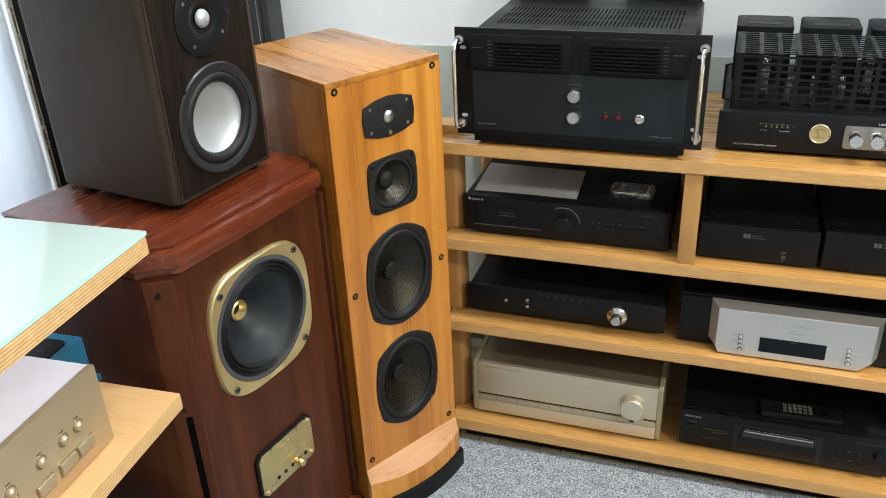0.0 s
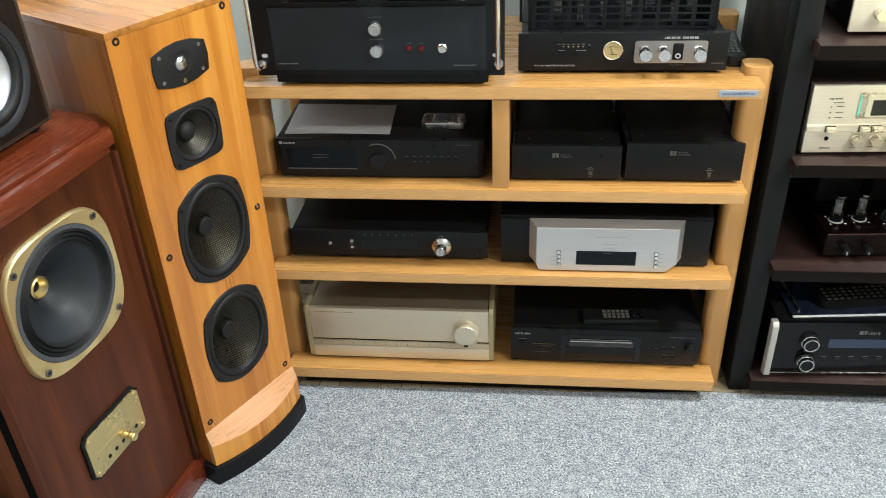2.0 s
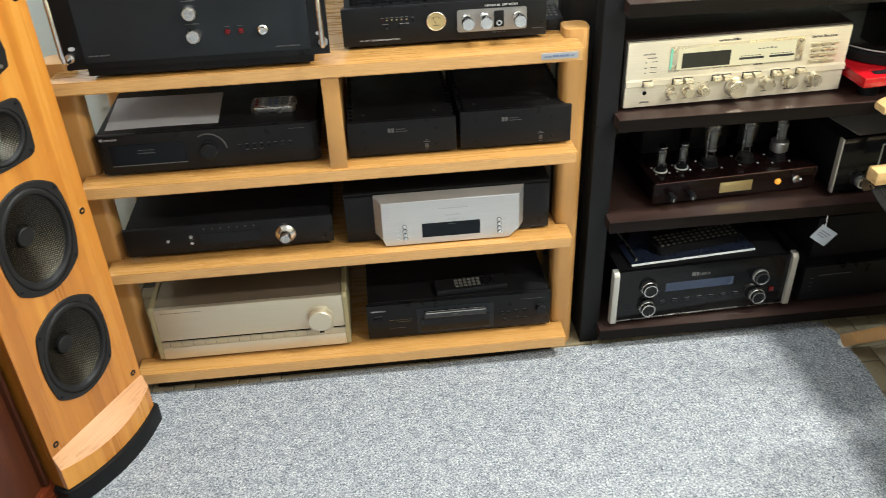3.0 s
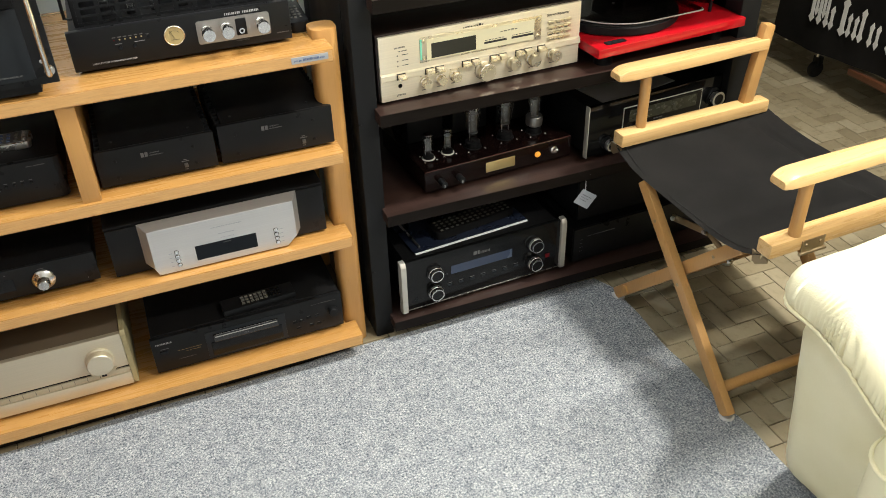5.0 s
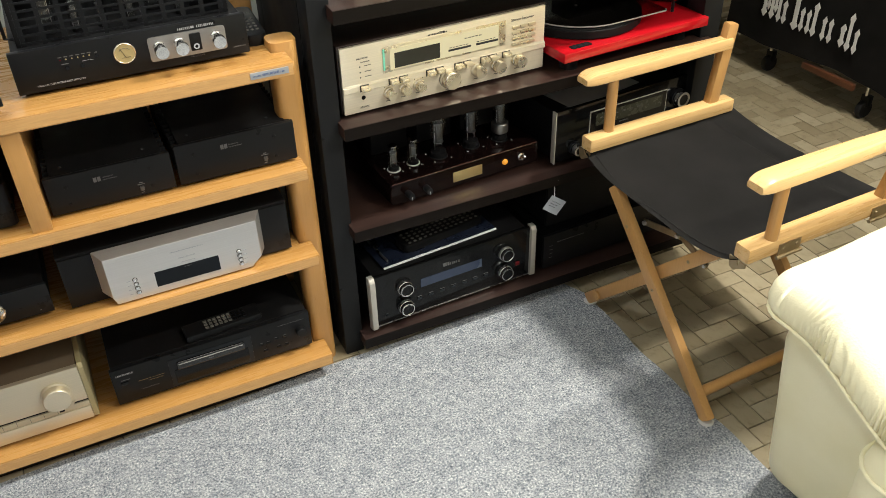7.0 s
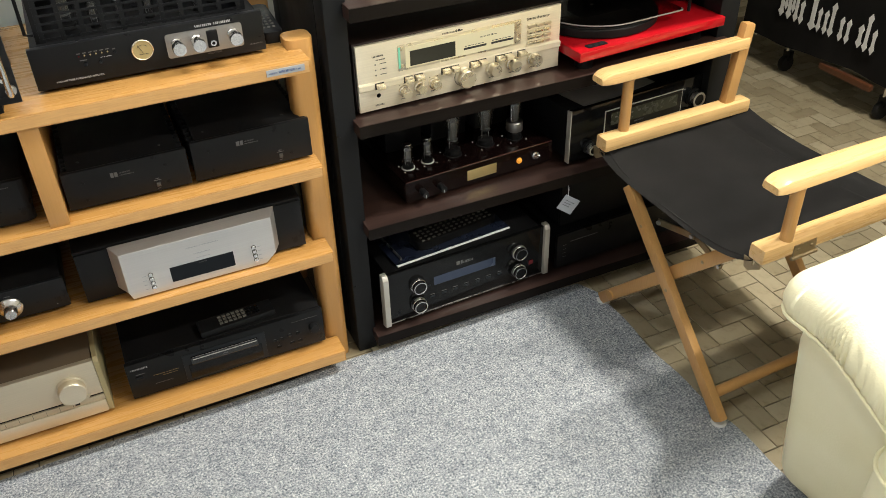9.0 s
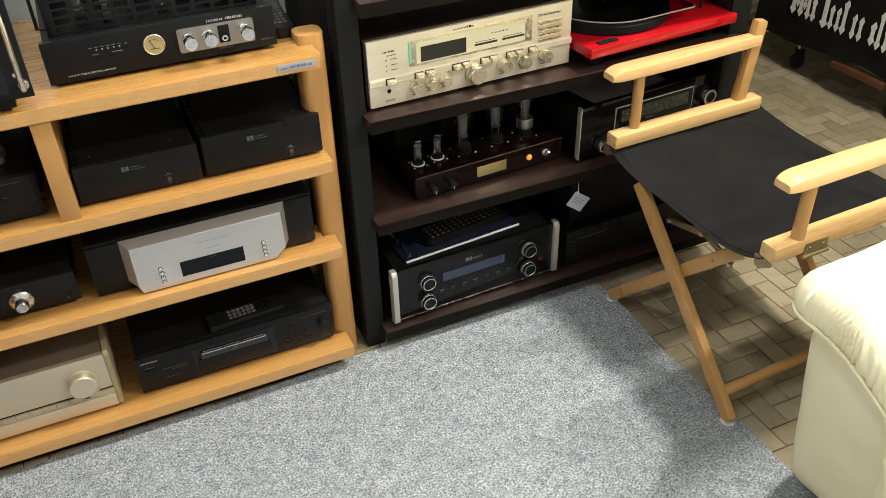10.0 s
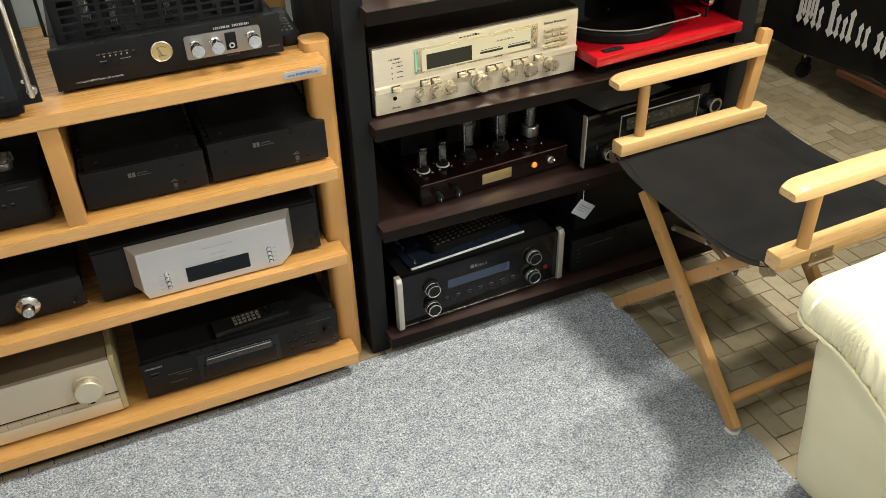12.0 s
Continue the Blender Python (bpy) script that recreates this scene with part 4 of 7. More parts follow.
def preamp():
    t = thing("integrated_amplifier", pose(0.177, 0.048, SH3 + 0.012), "slim black integrated amplifier with a steel volume knob", "amplifier")
    w, h, d = 0.447, 0.066, 0.37
    part("front_panel", B(0, w, 0, 0.008, 0, h, 0.0015), BLACK_SAT, t)
    part("body", B(0.004, w - 0.004, 0.010, d, 0.002, h - 0.002, 0.002), BLACK, t)
    part("top_edge", B(0.001, w - 0.001, -0.0006, 0.004, h - 0.0012, h + 0.0004), GRAPHITE, t)
    part("knob", LA([(0, 0), (0.022, 0), (0.022, 0.004), (0.019, 0.007), (0.012, 0.010), (0.012, 0.024), (0.010, 0.027), (0, 0.0275)], (0.344, 0, 0.030), "y", 32), STEEL, t, "conical steel volume knob")
    for x, z in ((0.091, 0.033), (0.141, 0.040), (0.141, 0.024)):
        part("button", LA([(0, 0), (0.0042, 0), (0.0036, 0.0026), (0, 0.003)], (x, 0, z), "y", 14), STEEL, t)
    bars(t, 0.136, 0.0315, 0.0012, (0.010,), INK_D)
    bars(t, 0.338, 0.0545, 0.0012, (0.012,), INK_D)
    for k in range(7):
        bars(t, 0.170 + 0.0178 * k, 0.0548, 0.0030, (0.0026,), INK_D, -0.0006)
    bars(t, 0.226, 0.004, 0.0016, (0.008,), INK_D)
    part("display", B(0.160, 0.290, -0.0006, 0, 0.018, 0.045), BLACK_GLOSS, t)
    part("lamp", LA([(0, 0), (0.0012, 0), (0, 0.0006)], (0.424, 0, 0.010), "y", 8), INK, t)
    feet(t, w, d, 0.012)


preamp()


def silver_player():
    t = thing("cd_player", pose(0.654, 0.045, SH3 + 0.006), "silver-fronted disc player with black sides", "cd player")
    w, h, d = 0.450, 0.118, 0.36
    part("body", B(0, w, 0, d, 0, h - 0.006, 0.002), BLACK_SAT, t)
    part("lid", B(-0.001, w + 0.001, 0.004, d, h - 0.006, h, 0.001), BLACK, t)
    bm = bmesh.new()
    x0, x1, z0, z1 = 0.062, 0.392, -0.003, h - 0.003
    back = [(x0, z0 + 0.022), (x0, z1), (x1, z1), (x1, z0 + 0.022), (x1 - 0.030, z0), (x0 + 0.016, z0)]
    front = [(x0 + 0.016, z0 + 0.018), (x0 + 0.016, z1 - 0.009), (x1 - 0.014, z1 - 0.009), (x1 - 0.014, z0 + 0.022), (x1 - 0.036, z0 + 0.001), (x0 + 0.022, z0 + 0.001)]
    a = [bm.verts.new((x, 0.0, z)) for x, z in back]
    b = [bm.verts.new((x, -0.026, z)) for x, z in front]
    bm.faces.new(a)
    bm.faces.new(b)
    for i in range(6):
        bm.faces.new((a[i], a[(i + 1) % 6], b[(i + 1) % 6], b[i]))
    bmesh.ops.recalc_face_normals(bm, faces=bm.faces)
    bmesh.ops.bevel(bm, geom=bm.edges[:], offset=0.0005, segments=1, affect="EDGES")
    part("front_plate", bm, SILVER, t, "thick bevelled silver plate", sharp=20)
    dsp = part("display", B(0.164, 0.292, -0.0268, -0.024, 0.014, 0.049), DISPLAY, t)
    bars(dsp, 0.222, 0.044, 0.0016, (0.016,), INK_D, -0.0274)
    for x in (0.126, 0.334):
        for k in range(4):
            b = part("button", LA([(0, 0), (0.0044, 0), (0.0038, 0.003), (0, 0.0036)], (x + 0.0005 * k, -0.026, 0.045 - 0.0105 * k), "y", 14), CHROME, t)
            # Black ring drawn as the shadow about each button.
            part("button_shadow_ring", LA([(0.0044, 0.0001), (0.0052, 0.0001), (0.0052, 0.0004), (0.0044, 0.0004)], (x + 0.0005 * k, -0.026, 0.045 - 0.0105 * k), "y", 16), INK_B, b)
            bars(t, x - 0.016 if x < 0.2 else x + 0.008, 0.044 - 0.0105 * k, 0.0012, (0.007,), TAPE, -0.0266)
    bars(t, 0.202, 0.083, 0.0032, (0.030, 0.034), TAPE, -0.0266)
    bars(t, 0.216, 0.066, 0.0032, (0.014, 0.018), TAPE, -0.0266)
    bars(t, 0.219, 0.056, 0.002, (0.028,), TAPE, -0.0266)
    feet(t, w, d, 0.006)


silver_player()


def gold_amp():
    t = thing("integrated_amplifier", pose(0.186, 0.040, SH4 + 0.006), "champagne-gold integrated amplifier with olive side cheeks", "amplifier")
    w, h, d = 0.450, 0.146, 0.36
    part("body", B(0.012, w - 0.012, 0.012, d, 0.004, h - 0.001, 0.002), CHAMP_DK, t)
    for x0 in (0.0, w - 0.011):
        part("side_cheek", P([(0.003, 0.0), (0.0, 0.006), (0.0, h - 0.006), (0.008, h + 0.003), (d - 0.01, h + 0.003), (d, h - 0.004), (d, 0)], x0, x0 + 0.011, "yz", 0.0018), CHEEK, t)
    part("front_panel", B(0.0112, w - 0.0112, 0.0, 0.012, 0.056, h, 0.0022), CHAMP, t)
    part("groove", B(0.0115, w - 0.0115, 0.0045, 0.012, 0.050, 0.0565), BLACK, t)
    part("button_strip", B(0.0112, w - 0.0112, 0.001, 0.012, 0.036, 0.0500, 0.001), CHAMP_B, t)
    part("lower_flap", B(0.0112, w - 0.0112, -0.001, 0.012, 0.002, 0.0352, 0.002), CHAMP, t)
    for k in range(14):
        x = 0.03 + 0.0265 * k
        part("seam", B(x, x + 0.0008, 0.0006, 0.0012, 0.038, 0.049), INK_D, t)
    k = part("knob", LA([(0, -0.001), (0.031, -0.001), (0.031, 0.002), (0.0275, 0.004), (0.0275, 0.020), (0.026, 0.022), (0, 0.0225)], (0.385, 0, 0.090), "y", 40), CHAMP, t, "large champagne volume knob")
    part("notch", P([(0.355, 0.062), (0.362, 0.050), (0.408, 0.050), (0.415, 0.062)], -0.0012, 0.0, "xz"), CHAMP_B, t)
    part("jack", B(0.379, 0.389, 0.0002, 0.0012, 0.0405, 0.046), BLACK, t)
    bars(t, 0.024, 0.134, 0.0036, (0.050,), INK_G)
    bars(t, 0.078, 0.1345, 0.0018, (0.040,), INK_D)
    feet(t, w, d, 0.006)


gold_amp()


def black_cd():
    t = thing("cd_player", pose(0.678, 0.045, SH4 + 0.010), "black compact disc player with a gloss tray strip", "cd player")
    w, h, d = 0.440, 0.100, 0.29
    part("front_panel", B(0, w, 0, 0.012, 0, h - 0.004, 0.003), BLACK_SAT, t)
    part("body", B(0.004, w - 0.004, 0.010, d, 0.003, h, 0.002), BLACK, t)
    tr = part("tray", B(0.135, 0.285, -0.008, 0, 0.052, 0.072, 0.003), PIANO, t, "gloss black disc tray")
    bars(tr, 0.205, 0.059, 0.004, (0.010,), INK_D, -0.0086)
    # Grey steel strip added as the highlight along the tray's upper edge.
    part("tray_highlight", P([(-0.0082, 0.066), (-0.0090, 0.0665), (-0.0060, 0.0722), (-0.0055, 0.0718)], 0.139, 0.281, "yz"), SOFT_STEEL, tr)
    part("display_window", B(0.128, 0.292, -0.004, 0, 0.012, 0.050, 0.002), BLACK_GLOSS, t)
    part("bezel", B(0.118, 0.302, -0.0016, 0, 0.006, 0.080, 0.001), GRAPHITE, t)
    knob(t, 0.415, 0.052, 0.011, 0.014, BLACK_SAT)
    bars(t, 0.010, 0.078, 0.0062, (0.036,), INK, -0.0008)
    bars(t, 0.018, 0.064, 0.0014, (0.018,), INK_D)
    bars(t, 0.052, 0.050, 0.0020, (0.026, 0.028), INK_G, -0.0006)
    bars(t, 0.072, 0.044, 0.0020, (0.032,), INK_G, -0.0006)
    bars(t, 0.052, 0.026, 0.0016, (0.018, 0.012, 0.008), INK_D)
    bars(t, 0.365, 0.080, 0.0018, (0.022, 0.016, 0.022), INK_D)
    for x, z in ((0.318, 0.040), (0.334, 0.040), (0.325, 0.020), (0.356, 0.020), (0.374, 0.020), (0.352, 0.044), (0.372, 0.044)):
        part("button", B(x, x + 0.011, -0.002, 0, z, z + 0.005, 0.0008), BLACK_GLOSS, t)
        bars(t, x + 0.002, z + 0.0066, 0.0012, (0.006,), INK_D)
    part("power_button", B(0.016, 0.032, -0.003, 0, 0.052, 0.060, 0.001), BLACK_GLOSS, t)
    feet(t, w, d, 0.010)
    r = solo("remote_control", B(-0.085, 0.085, 0, 0.046, 0, 0.016, 0.004), BLACK_SAT, "black remote control with grey number keys on the disc player", "remote control", pose(0.932, 0.060, SH4 + 0.1105, 0, 0, 3))
    for i in range(9):
        for j in range(3):
            part("key", B(-0.018 + 0.0105 * (i - 2), -0.0105 + 0.0105 * (i - 2), 0.008 + 0.011 * j, 0.015 + 0.011 * j, 0.0158, 0.018, 0.0008), MAUVE_KEYS if i < 6 else BLACK_GLOSS, r)


black_cd()


# ---- loudspeakers ----
def ring_poly(n, fx):
    return [fx(2 * math.pi * k / n) for k in range(n)]


def driver(parent, x, z, r_cone, r_sur, frame_poly, cone_mat, frame_mat, depth, cap_r, cap_mat, cap_out, name, screws, label="", plug=False, oval=1.0):
    """A drive unit: frame plate, roll surround, cone and dust cap; oval narrows all but the cap."""
    def squeeze(bm):
        for v in bm.verts:
            rr = math.hypot(v.co.x - x, v.co.z - z)
            k = max(0.0, min(1.0, (rr - cap_r) / (r_cone - cap_r)))
            v.co.x = x + (v.co.x - x) * (1 - (1 - oval) * k)
        return bm

    f = bmesh.new()
    n = len(frame_poly)
    inner = [(x + r_sur * oval * math.cos(math.atan2(v, u / oval)), z + r_sur * math.sin(math.atan2(v, u / oval))) for u, v in frame_poly]
    o0 = [f.verts.new((x + u, 0.0, z + v)) for u, v in frame_poly]
    o1 = [f.verts.new((x + u * 0.985, -0.0035, z + v * 0.985)) for u, v in frame_poly]
    i1 = [f.verts.new((a, -0.0035, b)) for a, b in inner]
    i0 = [f.verts.new((a, 0.002, b)) for a, b in inner]
    for a, b in ((o0, o1), (o1, i1), (i1, i0)):
        for k in range(n):
            f.faces.new((a[k], a[(k + 1) % n], b[(k + 1) % n], b[k]))
    d = part(name, f, frame_mat, parent, label)
    mid = (r_cone + r_sur) / 2
    prof = [(r_sur + 0.0005, -0.002)] + [(mid + (r_sur - mid) * math.cos(a), (r_sur - r_cone) * 0.42 * math.sin(a) - 0.0005) for a in np.linspace(0.05, math.pi - 0.05, 9)] + [(r_cone - 0.002, -0.003)]
    part("surround", squeeze(LA(prof, (x, 0, z), "y", 48)), RUBBER, d)
    cp = [(r_cone, -0.002)]
    for k in range(1, 8):
        u = k / 7
        cp.append((r_cone + (cap_r * 0.8 - r_cone) * u, -0.002 - depth * (u ** 0.85)))
    if cap_r > 0.001:
        part("cone", squeeze(LA(cp, (x, 0, z), "y", 56)), cone_mat, d)
    h0 = -0.002 - depth * 0.93
    if cap_r < 0.001:
        bowl = [(r_cone * math.cos(a), -0.002 - depth * math.sin(a)) for a in np.linspace(0, math.pi / 2, 12)]
        bowl[-1] = (0, bowl[-1][1])
        part("cone", LA(bowl, (x, 0, z), "y", 48), cone_mat, d)
    if plug:
        prof = [(cap_r, h0), (cap_r, h0 + cap_out * 0.55), (cap_r * 0.92, h0 + cap_out * 0.62), (0, h0 + cap_out * 0.62)]
    else:
        prof = [(max(cap_r, 0.002) * math.cos(a), h0 + cap_out * math.sin(a)) for a in np.linspace(0, math.pi / 2, 8)]
        prof[-1] = (0, prof[-1][1])
    if cap_r > 0.001:
        part("dust_cap", LA(prof, (x, 0, z), "y", 28), cap_mat, d)
    for u, v in screws:
        part("screw", LA([(0, 0.0032), (0.0034, 0.0032), (0.0030, 0.0052), (0.0012, 0.0054), (0.001, 0.0042), (0, 0.0042)], (x + u, 0, z + v), "y", 12), BLACK_SAT, d)
    return d


def tower_speaker():
    t = thing("tower_loudspeaker", pose(0.046, -0.305, 0, 0, 0, 60.5), "tall cherry-veneered tower loudspeaker with four black drivers", "loudspeaker")
    w, d = 0.262, 0.345
    part("cabinet", open_box(0, w, 0, d, 0.052, 0.988, [(0.130, 0.779, 0.050), (0.131, 0.576, 0.100, 0.76), (0.131, 0.322, 0.100, 0.76)]), CHERRY, t, sharp=0)
    part("top_panel", B(0, w, 0, d, 0.988, 1.0, 0.0015), CHERRY_T, t)
    n = 20
    xs = np.linspace(0, w, n + 1)

    def bow(x, k=0.024):
        return -0.011 - k * (1 - ((x - w / 2) / (w / 2)) ** 2)

    bm = bmesh.new()
    lo = [bm.verts.new((x, bow(x), 0.052)) for x in xs]
    up = [bm.verts.new((x, bow(x), 0.108 - 0.010 * (1 - ((x - w / 2) / (w / 2)) ** 2))) for x in xs]
    b0 = [bm.verts.new((x, 0.0, 0.052)) for x in xs]
    for k in range(n):
        bm.faces.new((lo[k], lo[k + 1], up[k + 1], up[k]))
        bm.faces.new((b0[k], b0[k + 1], lo[k + 1], lo[k]))
    part("foot_bow", bm, CHERRY, t)
    bm = bmesh.new()
    up = [bm.verts.new((x, bow(x), 0.108 - 0.010 * (1 - ((x - w / 2) / (w / 2)) ** 2))) for x in xs]
    tp = [bm.verts.new((x, -0.0005, 0.141)) for x in xs]
    for k in range(n):
        bm.faces.new((up[k], up[k + 1], tp[k + 1], tp[k]))
    for e, x in ((0, 0.0), (n, w)):
        v0 = bm.verts.new((x, 0, 0.052))
        v1 = bm.verts.new((x, bow(x), 0.052))
        bm.faces.new((v0, v1, up[e], tp[e]))
    part("foot_facet", bm, CHERRY_L, t, "pale sloping facet over the foot")
    poly = [(float(x * 1.07 - 0.0092), bow(float(x), 0.026) - 0.005) for x in xs] + [(w + 0.0092, d + 0.01), (-0.0092, d + 0.01)]
    part("plinth", P(poly, 0.0, 0.050, "xy", 0.003), BLACK, t, "black curved plinth")
    for x in (0.018, 0.243):
        for z in (0.982, 0.573, 0.161):
            s = part("grille_socket", LA([(0.0030, -0.004), (0.0030, 0.001), (0.0062, 0.0014), (0.0070, 0.0)], (x, 0, z), "y", 18), BLACK_GLOSS, t)
            part("socket_hole", LA([(0.0030, 0.0012), (0.0040, 0.0016), (0.0044, 0.0013)], (x, 0, z), "y", 14), RUBBER, s)
    tw = [(-0.057, -0.027), (-0.0605, 0.0), (-0.057, 0.027), (-0.028, 0.036), (0.0, 0.039), (0.028, 0.036), (0.057, 0.027), (0.0605, 0.0), (0.057, -0.027), (0.028, -0.036), (0.0, -0.039), (-0.028, -0.036)]
    tp = part("tweeter", P([(0.131 + u, 0.911 + v) for u, v in tw], -0.003, 0, "xz", 0.0008), RUBBER, t, "black tweeter plate with silver dome")
    part("dome_horn", LA([(0.024, 0.0031), (0.019, 0.0036), (0.0145, 0.0015), (0.0135, -0.001)], (0.131, 0, 0.911), "y", 30), RUBBER, tp)
    part("dome", LA([(0.0135 * math.cos(a), 0.0085 * math.sin(a)) for a in np.linspace(0, 1.55, 8)] + [(0, 0.0085)], (0.131, 0, 0.911), "y", 26), STEEL, tp)
    for u, v in ((-0.043, 0.022), (0.043, 0.022), (-0.043, -0.022), (0.043, -0.022)):
        part("screw", LA([(0, 0.003), (0.0036, 0.003), (0.0032, 0.0040), (0, 0.0042)], (0.131 + u, 0, 0.911 + v), "y", 12), SOFT_STEEL, tp)
    for u, v in ((-0.021, 0.019), (0.021, 0.019), (-0.021, -0.019), (0.021, -0.019)):
        part("screw", LA([(0, 0.003), (0.003, 0.003), (0.0027, 0.004), (0, 0.004)], (0.131 + u, 0, 0.911 + v), "y", 10), GRAPHITE, tp)
    part("badge", LA([(0, 0.003), (0.0042, 0.003), (0.0038, 0.0044), (0, 0.0044)], (0.131, 0, 0.880), "y", 16), BRASS_P, tp)

    def mid_f(a):
        c, s = math.cos(a), math.sin(a)
        k = 0.0555 / max(abs(c), abs(s))
        r = min(k, 0.0735)
        r = r * (1 + 0.05 * abs(math.cos(2 * a)))
        return (r * c * 1.03, r * s * 0.97)

    driver(t, 0.130, 0.779, 0.043, 0.051, ring_poly(48, mid_f), WOVEN, RUBBER, 0.022, 0.019, RUBBER, 0.012, "midrange", ((-0.047, 0.044), (0.047, 0.044), (-0.047, -0.044), (0.047, -0.044)), "black midrange driver with woven cone")

    def wf(a):
        c, s = math.cos(a), math.sin(a)
        lo, hi = 0.05, 0.13
        for _ in range(24):
            r = (lo + hi) / 2
            x_, z_ = abs(r * c), abs(r * s)
            if x_ < 0.0845 - 0.0115 * (z_ / 0.079) ** 2 and z_ < 0.112 - 0.033 * (x_ / 0.073) ** 2:
                lo = r
            else:
                hi = r
        return (lo * c, lo * s)

    for z in (0.576, 0.322):
        driver(t, 0.131, z, 0.087, 0.1015, ring_poly(88, wf), WOVEN, RUBBER, 0.034, 0.018, RUBBER, 0.016, "woofer", ((-0.0665, 0.074), (0.0665, 0.074), (-0.0665, -0.074), (0.0665, -0.074)), "black oval woofer with woven cone", True, 0.755)
    return t


tower_speaker()


def horn_speaker():
    ox, oy = 0.012 * 0.978 - 0.2155 * 0.208, -0.265 - 0.012 * 0.208 - 0.2155 * 0.978
    t = thing("cabinet_loudspeaker", pose(ox, oy, 0, 0, 0, 78), "mahogany cabinet loudspeaker with large gold-ringed driver and brass plate", "loudspeaker")
    body = [(-0.178, 0.004), (-0.13, 0.004), (-0.13, 0.085), (0.13, 0.085), (0.13, 0.004), (0.178, 0.004), (0.215, 0.040), (0.215, 0.335), (-0.215, 0.335), (-0.215, 0.040)]
    part("cabinet", P(body, 0.060, 0.800, "xy", 0.002), MAHOG, t)
    for s in (-1, 1):
        pl = [(s * 0.176, 0.006), (s * 0.178, -0.010), (s * 0.186, -0.012), (s * 0.214, 0.022), (s * 0.216, 0.040), (s * 0.205, 0.045)]
        p = part("corner_pillar", P(pl, 0.062, 0.798, "xy", 0.002), MAHOG, t)
        a, c = Vector((s * 0.1895, -0.0085)), Vector((s * 0.2125, 0.0195))
        dvec = (c - a).normalized()
        nrm = Vector((s * 0.773, -0.634))
        mid = (a + c) / 2
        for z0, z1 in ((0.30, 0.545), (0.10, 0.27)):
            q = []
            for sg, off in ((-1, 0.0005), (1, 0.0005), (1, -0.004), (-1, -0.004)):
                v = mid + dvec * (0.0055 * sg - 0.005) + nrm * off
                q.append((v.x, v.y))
            # Near-black strip on the solid pillar, the port's inner shade as colour.
            part("port_slot_shade", P(q, z0, z1, "xy"), SLOT, p)
        for z in (0.775, 0.560):
            part("peg_hole", LA([(0, 0), (0.005, 0), (0.005, 0.002), (0, 0.002)], (mid.x, mid.y, z), "y", 12), BLACK, p)
    part("baffle", holed_panel(bmesh.new(), -0.1765, 0.1765, 0.062, 0.798, 0.0, [(-0.005, 0.629, 0.106)], 0.078), MAHOG, t, sharp=0)
    slab_ = [(-0.172, -0.021), (0.172, -0.021), (0.222, 0.033), (0.222, 0.345), (-0.222, 0.345), (-0.222, 0.033)]

    def grow(poly, k):
        return [(x * (1 + k), y + (-k * 0.25 if y < 0 else 0)) for x, y in poly]

    part("top_moulding", P(grow(slab_, -0.035), 0.800, 0.818, "xy", 0.005), MAHOG_T, t)
    part("top_slab", P(slab_, 0.815, 0.842, "xy", 0.005), MAHOG_T, t)
    part("top_panel", P(grow(slab_, -0.06), 0.842, 0.850, "xy", 0.003), MAHOG_T, t)
    part("plinth", P([(x * 1.03, y - 0.004 if y < 0.1 else y) for x, y in ((-0.186, -0.014), (0.186, -0.014), (0.218, 0.03), (0.218, 0.34), (-0.218, 0.34), (-0.218, 0.03))], 0.0, 0.062, "xy", 0.006), MAHOG_T, t)

    def gold(a, k=1.0):
        c, s = math.cos(a), math.sin(a)
        e = 3.4
        r = 0.1245 * k / (abs(c) ** e + abs(s) ** e) ** (1 / e)
        return (r * c, r * s)

    n = 72
    cx, cz = -0.005, 0.629
    f = bmesh.new()
    pa = ring_poly(n, lambda a: gold(a, 1.0))
    pb = ring_poly(n, lambda a: gold(a, 0.975))
    o0 = [f.verts.new((cx + u, 0, cz + v)) for u, v in pa]
    om = [f.verts.new((cx + u * 0.994, -0.006, cz + v * 0.994)) for u, v in pa]
    o1 = [f.verts.new((cx + u, -0.0095, cz + v)) for u, v in pb]
    i1 = [f.verts.new((cx + 0.1145 * math.cos(2 * math.pi * k / n), -0.0065, cz + 0.1145 * math.sin(2 * math.pi * k / n))) for k in range(n)]
    i0 = [f.verts.new((cx + 0.1135 * math.cos(2 * math.pi * k / n), 0.0, cz + 0.1135 * math.sin(2 * math.pi * k / n))) for k in range(n)]
    for a, b in ((o0, om), (om, o1), (o1, i1), (i1, i0)):
        for k in range(n):
            f.faces.new((a[k], a[(k + 1) % n], b[(k + 1) % n], b[k]))
    dr = part("driver", f, BRASS, t, "round driver in a satin-gold frame")
    part("gasket", LA([(0.1145, 0.004), (0.1135, 0.0070), (0.1065, 0.0070), (0.105, 0.003)], (cx, 0, cz), "y", 56), GREY_RING, dr)
    prof = [(0.1055, 0.004), (0.1030, 0.0075), (0.0995, 0.0018), (0.0960, 0.0070), (0.0925, 0.0010), (0.089, 0.0062), (0.0855, 0.0000), (0.082, -0.003)]
    part("surround", LA(prof, (cx, 0, cz), "y", 56), RUBBER, dr)
    part("cone", LA([(0.083, -0.002), (0.062, -0.019), (0.042, -0.036), (0.028, -0.050), (0.0185, -0.060)], (cx, 0, cz), "y", 56), CONE_GREY, dr)
    part("horn_throat", LA([(0.020, -0.058), (0.0195, -0.052), (0.0165, -0.050), (0.013, -0.056), (0.0075, -0.068), (0.0, -0.070)], (cx, 0, cz), "y", 32), BRASS_P, dr, "brass horn throat")
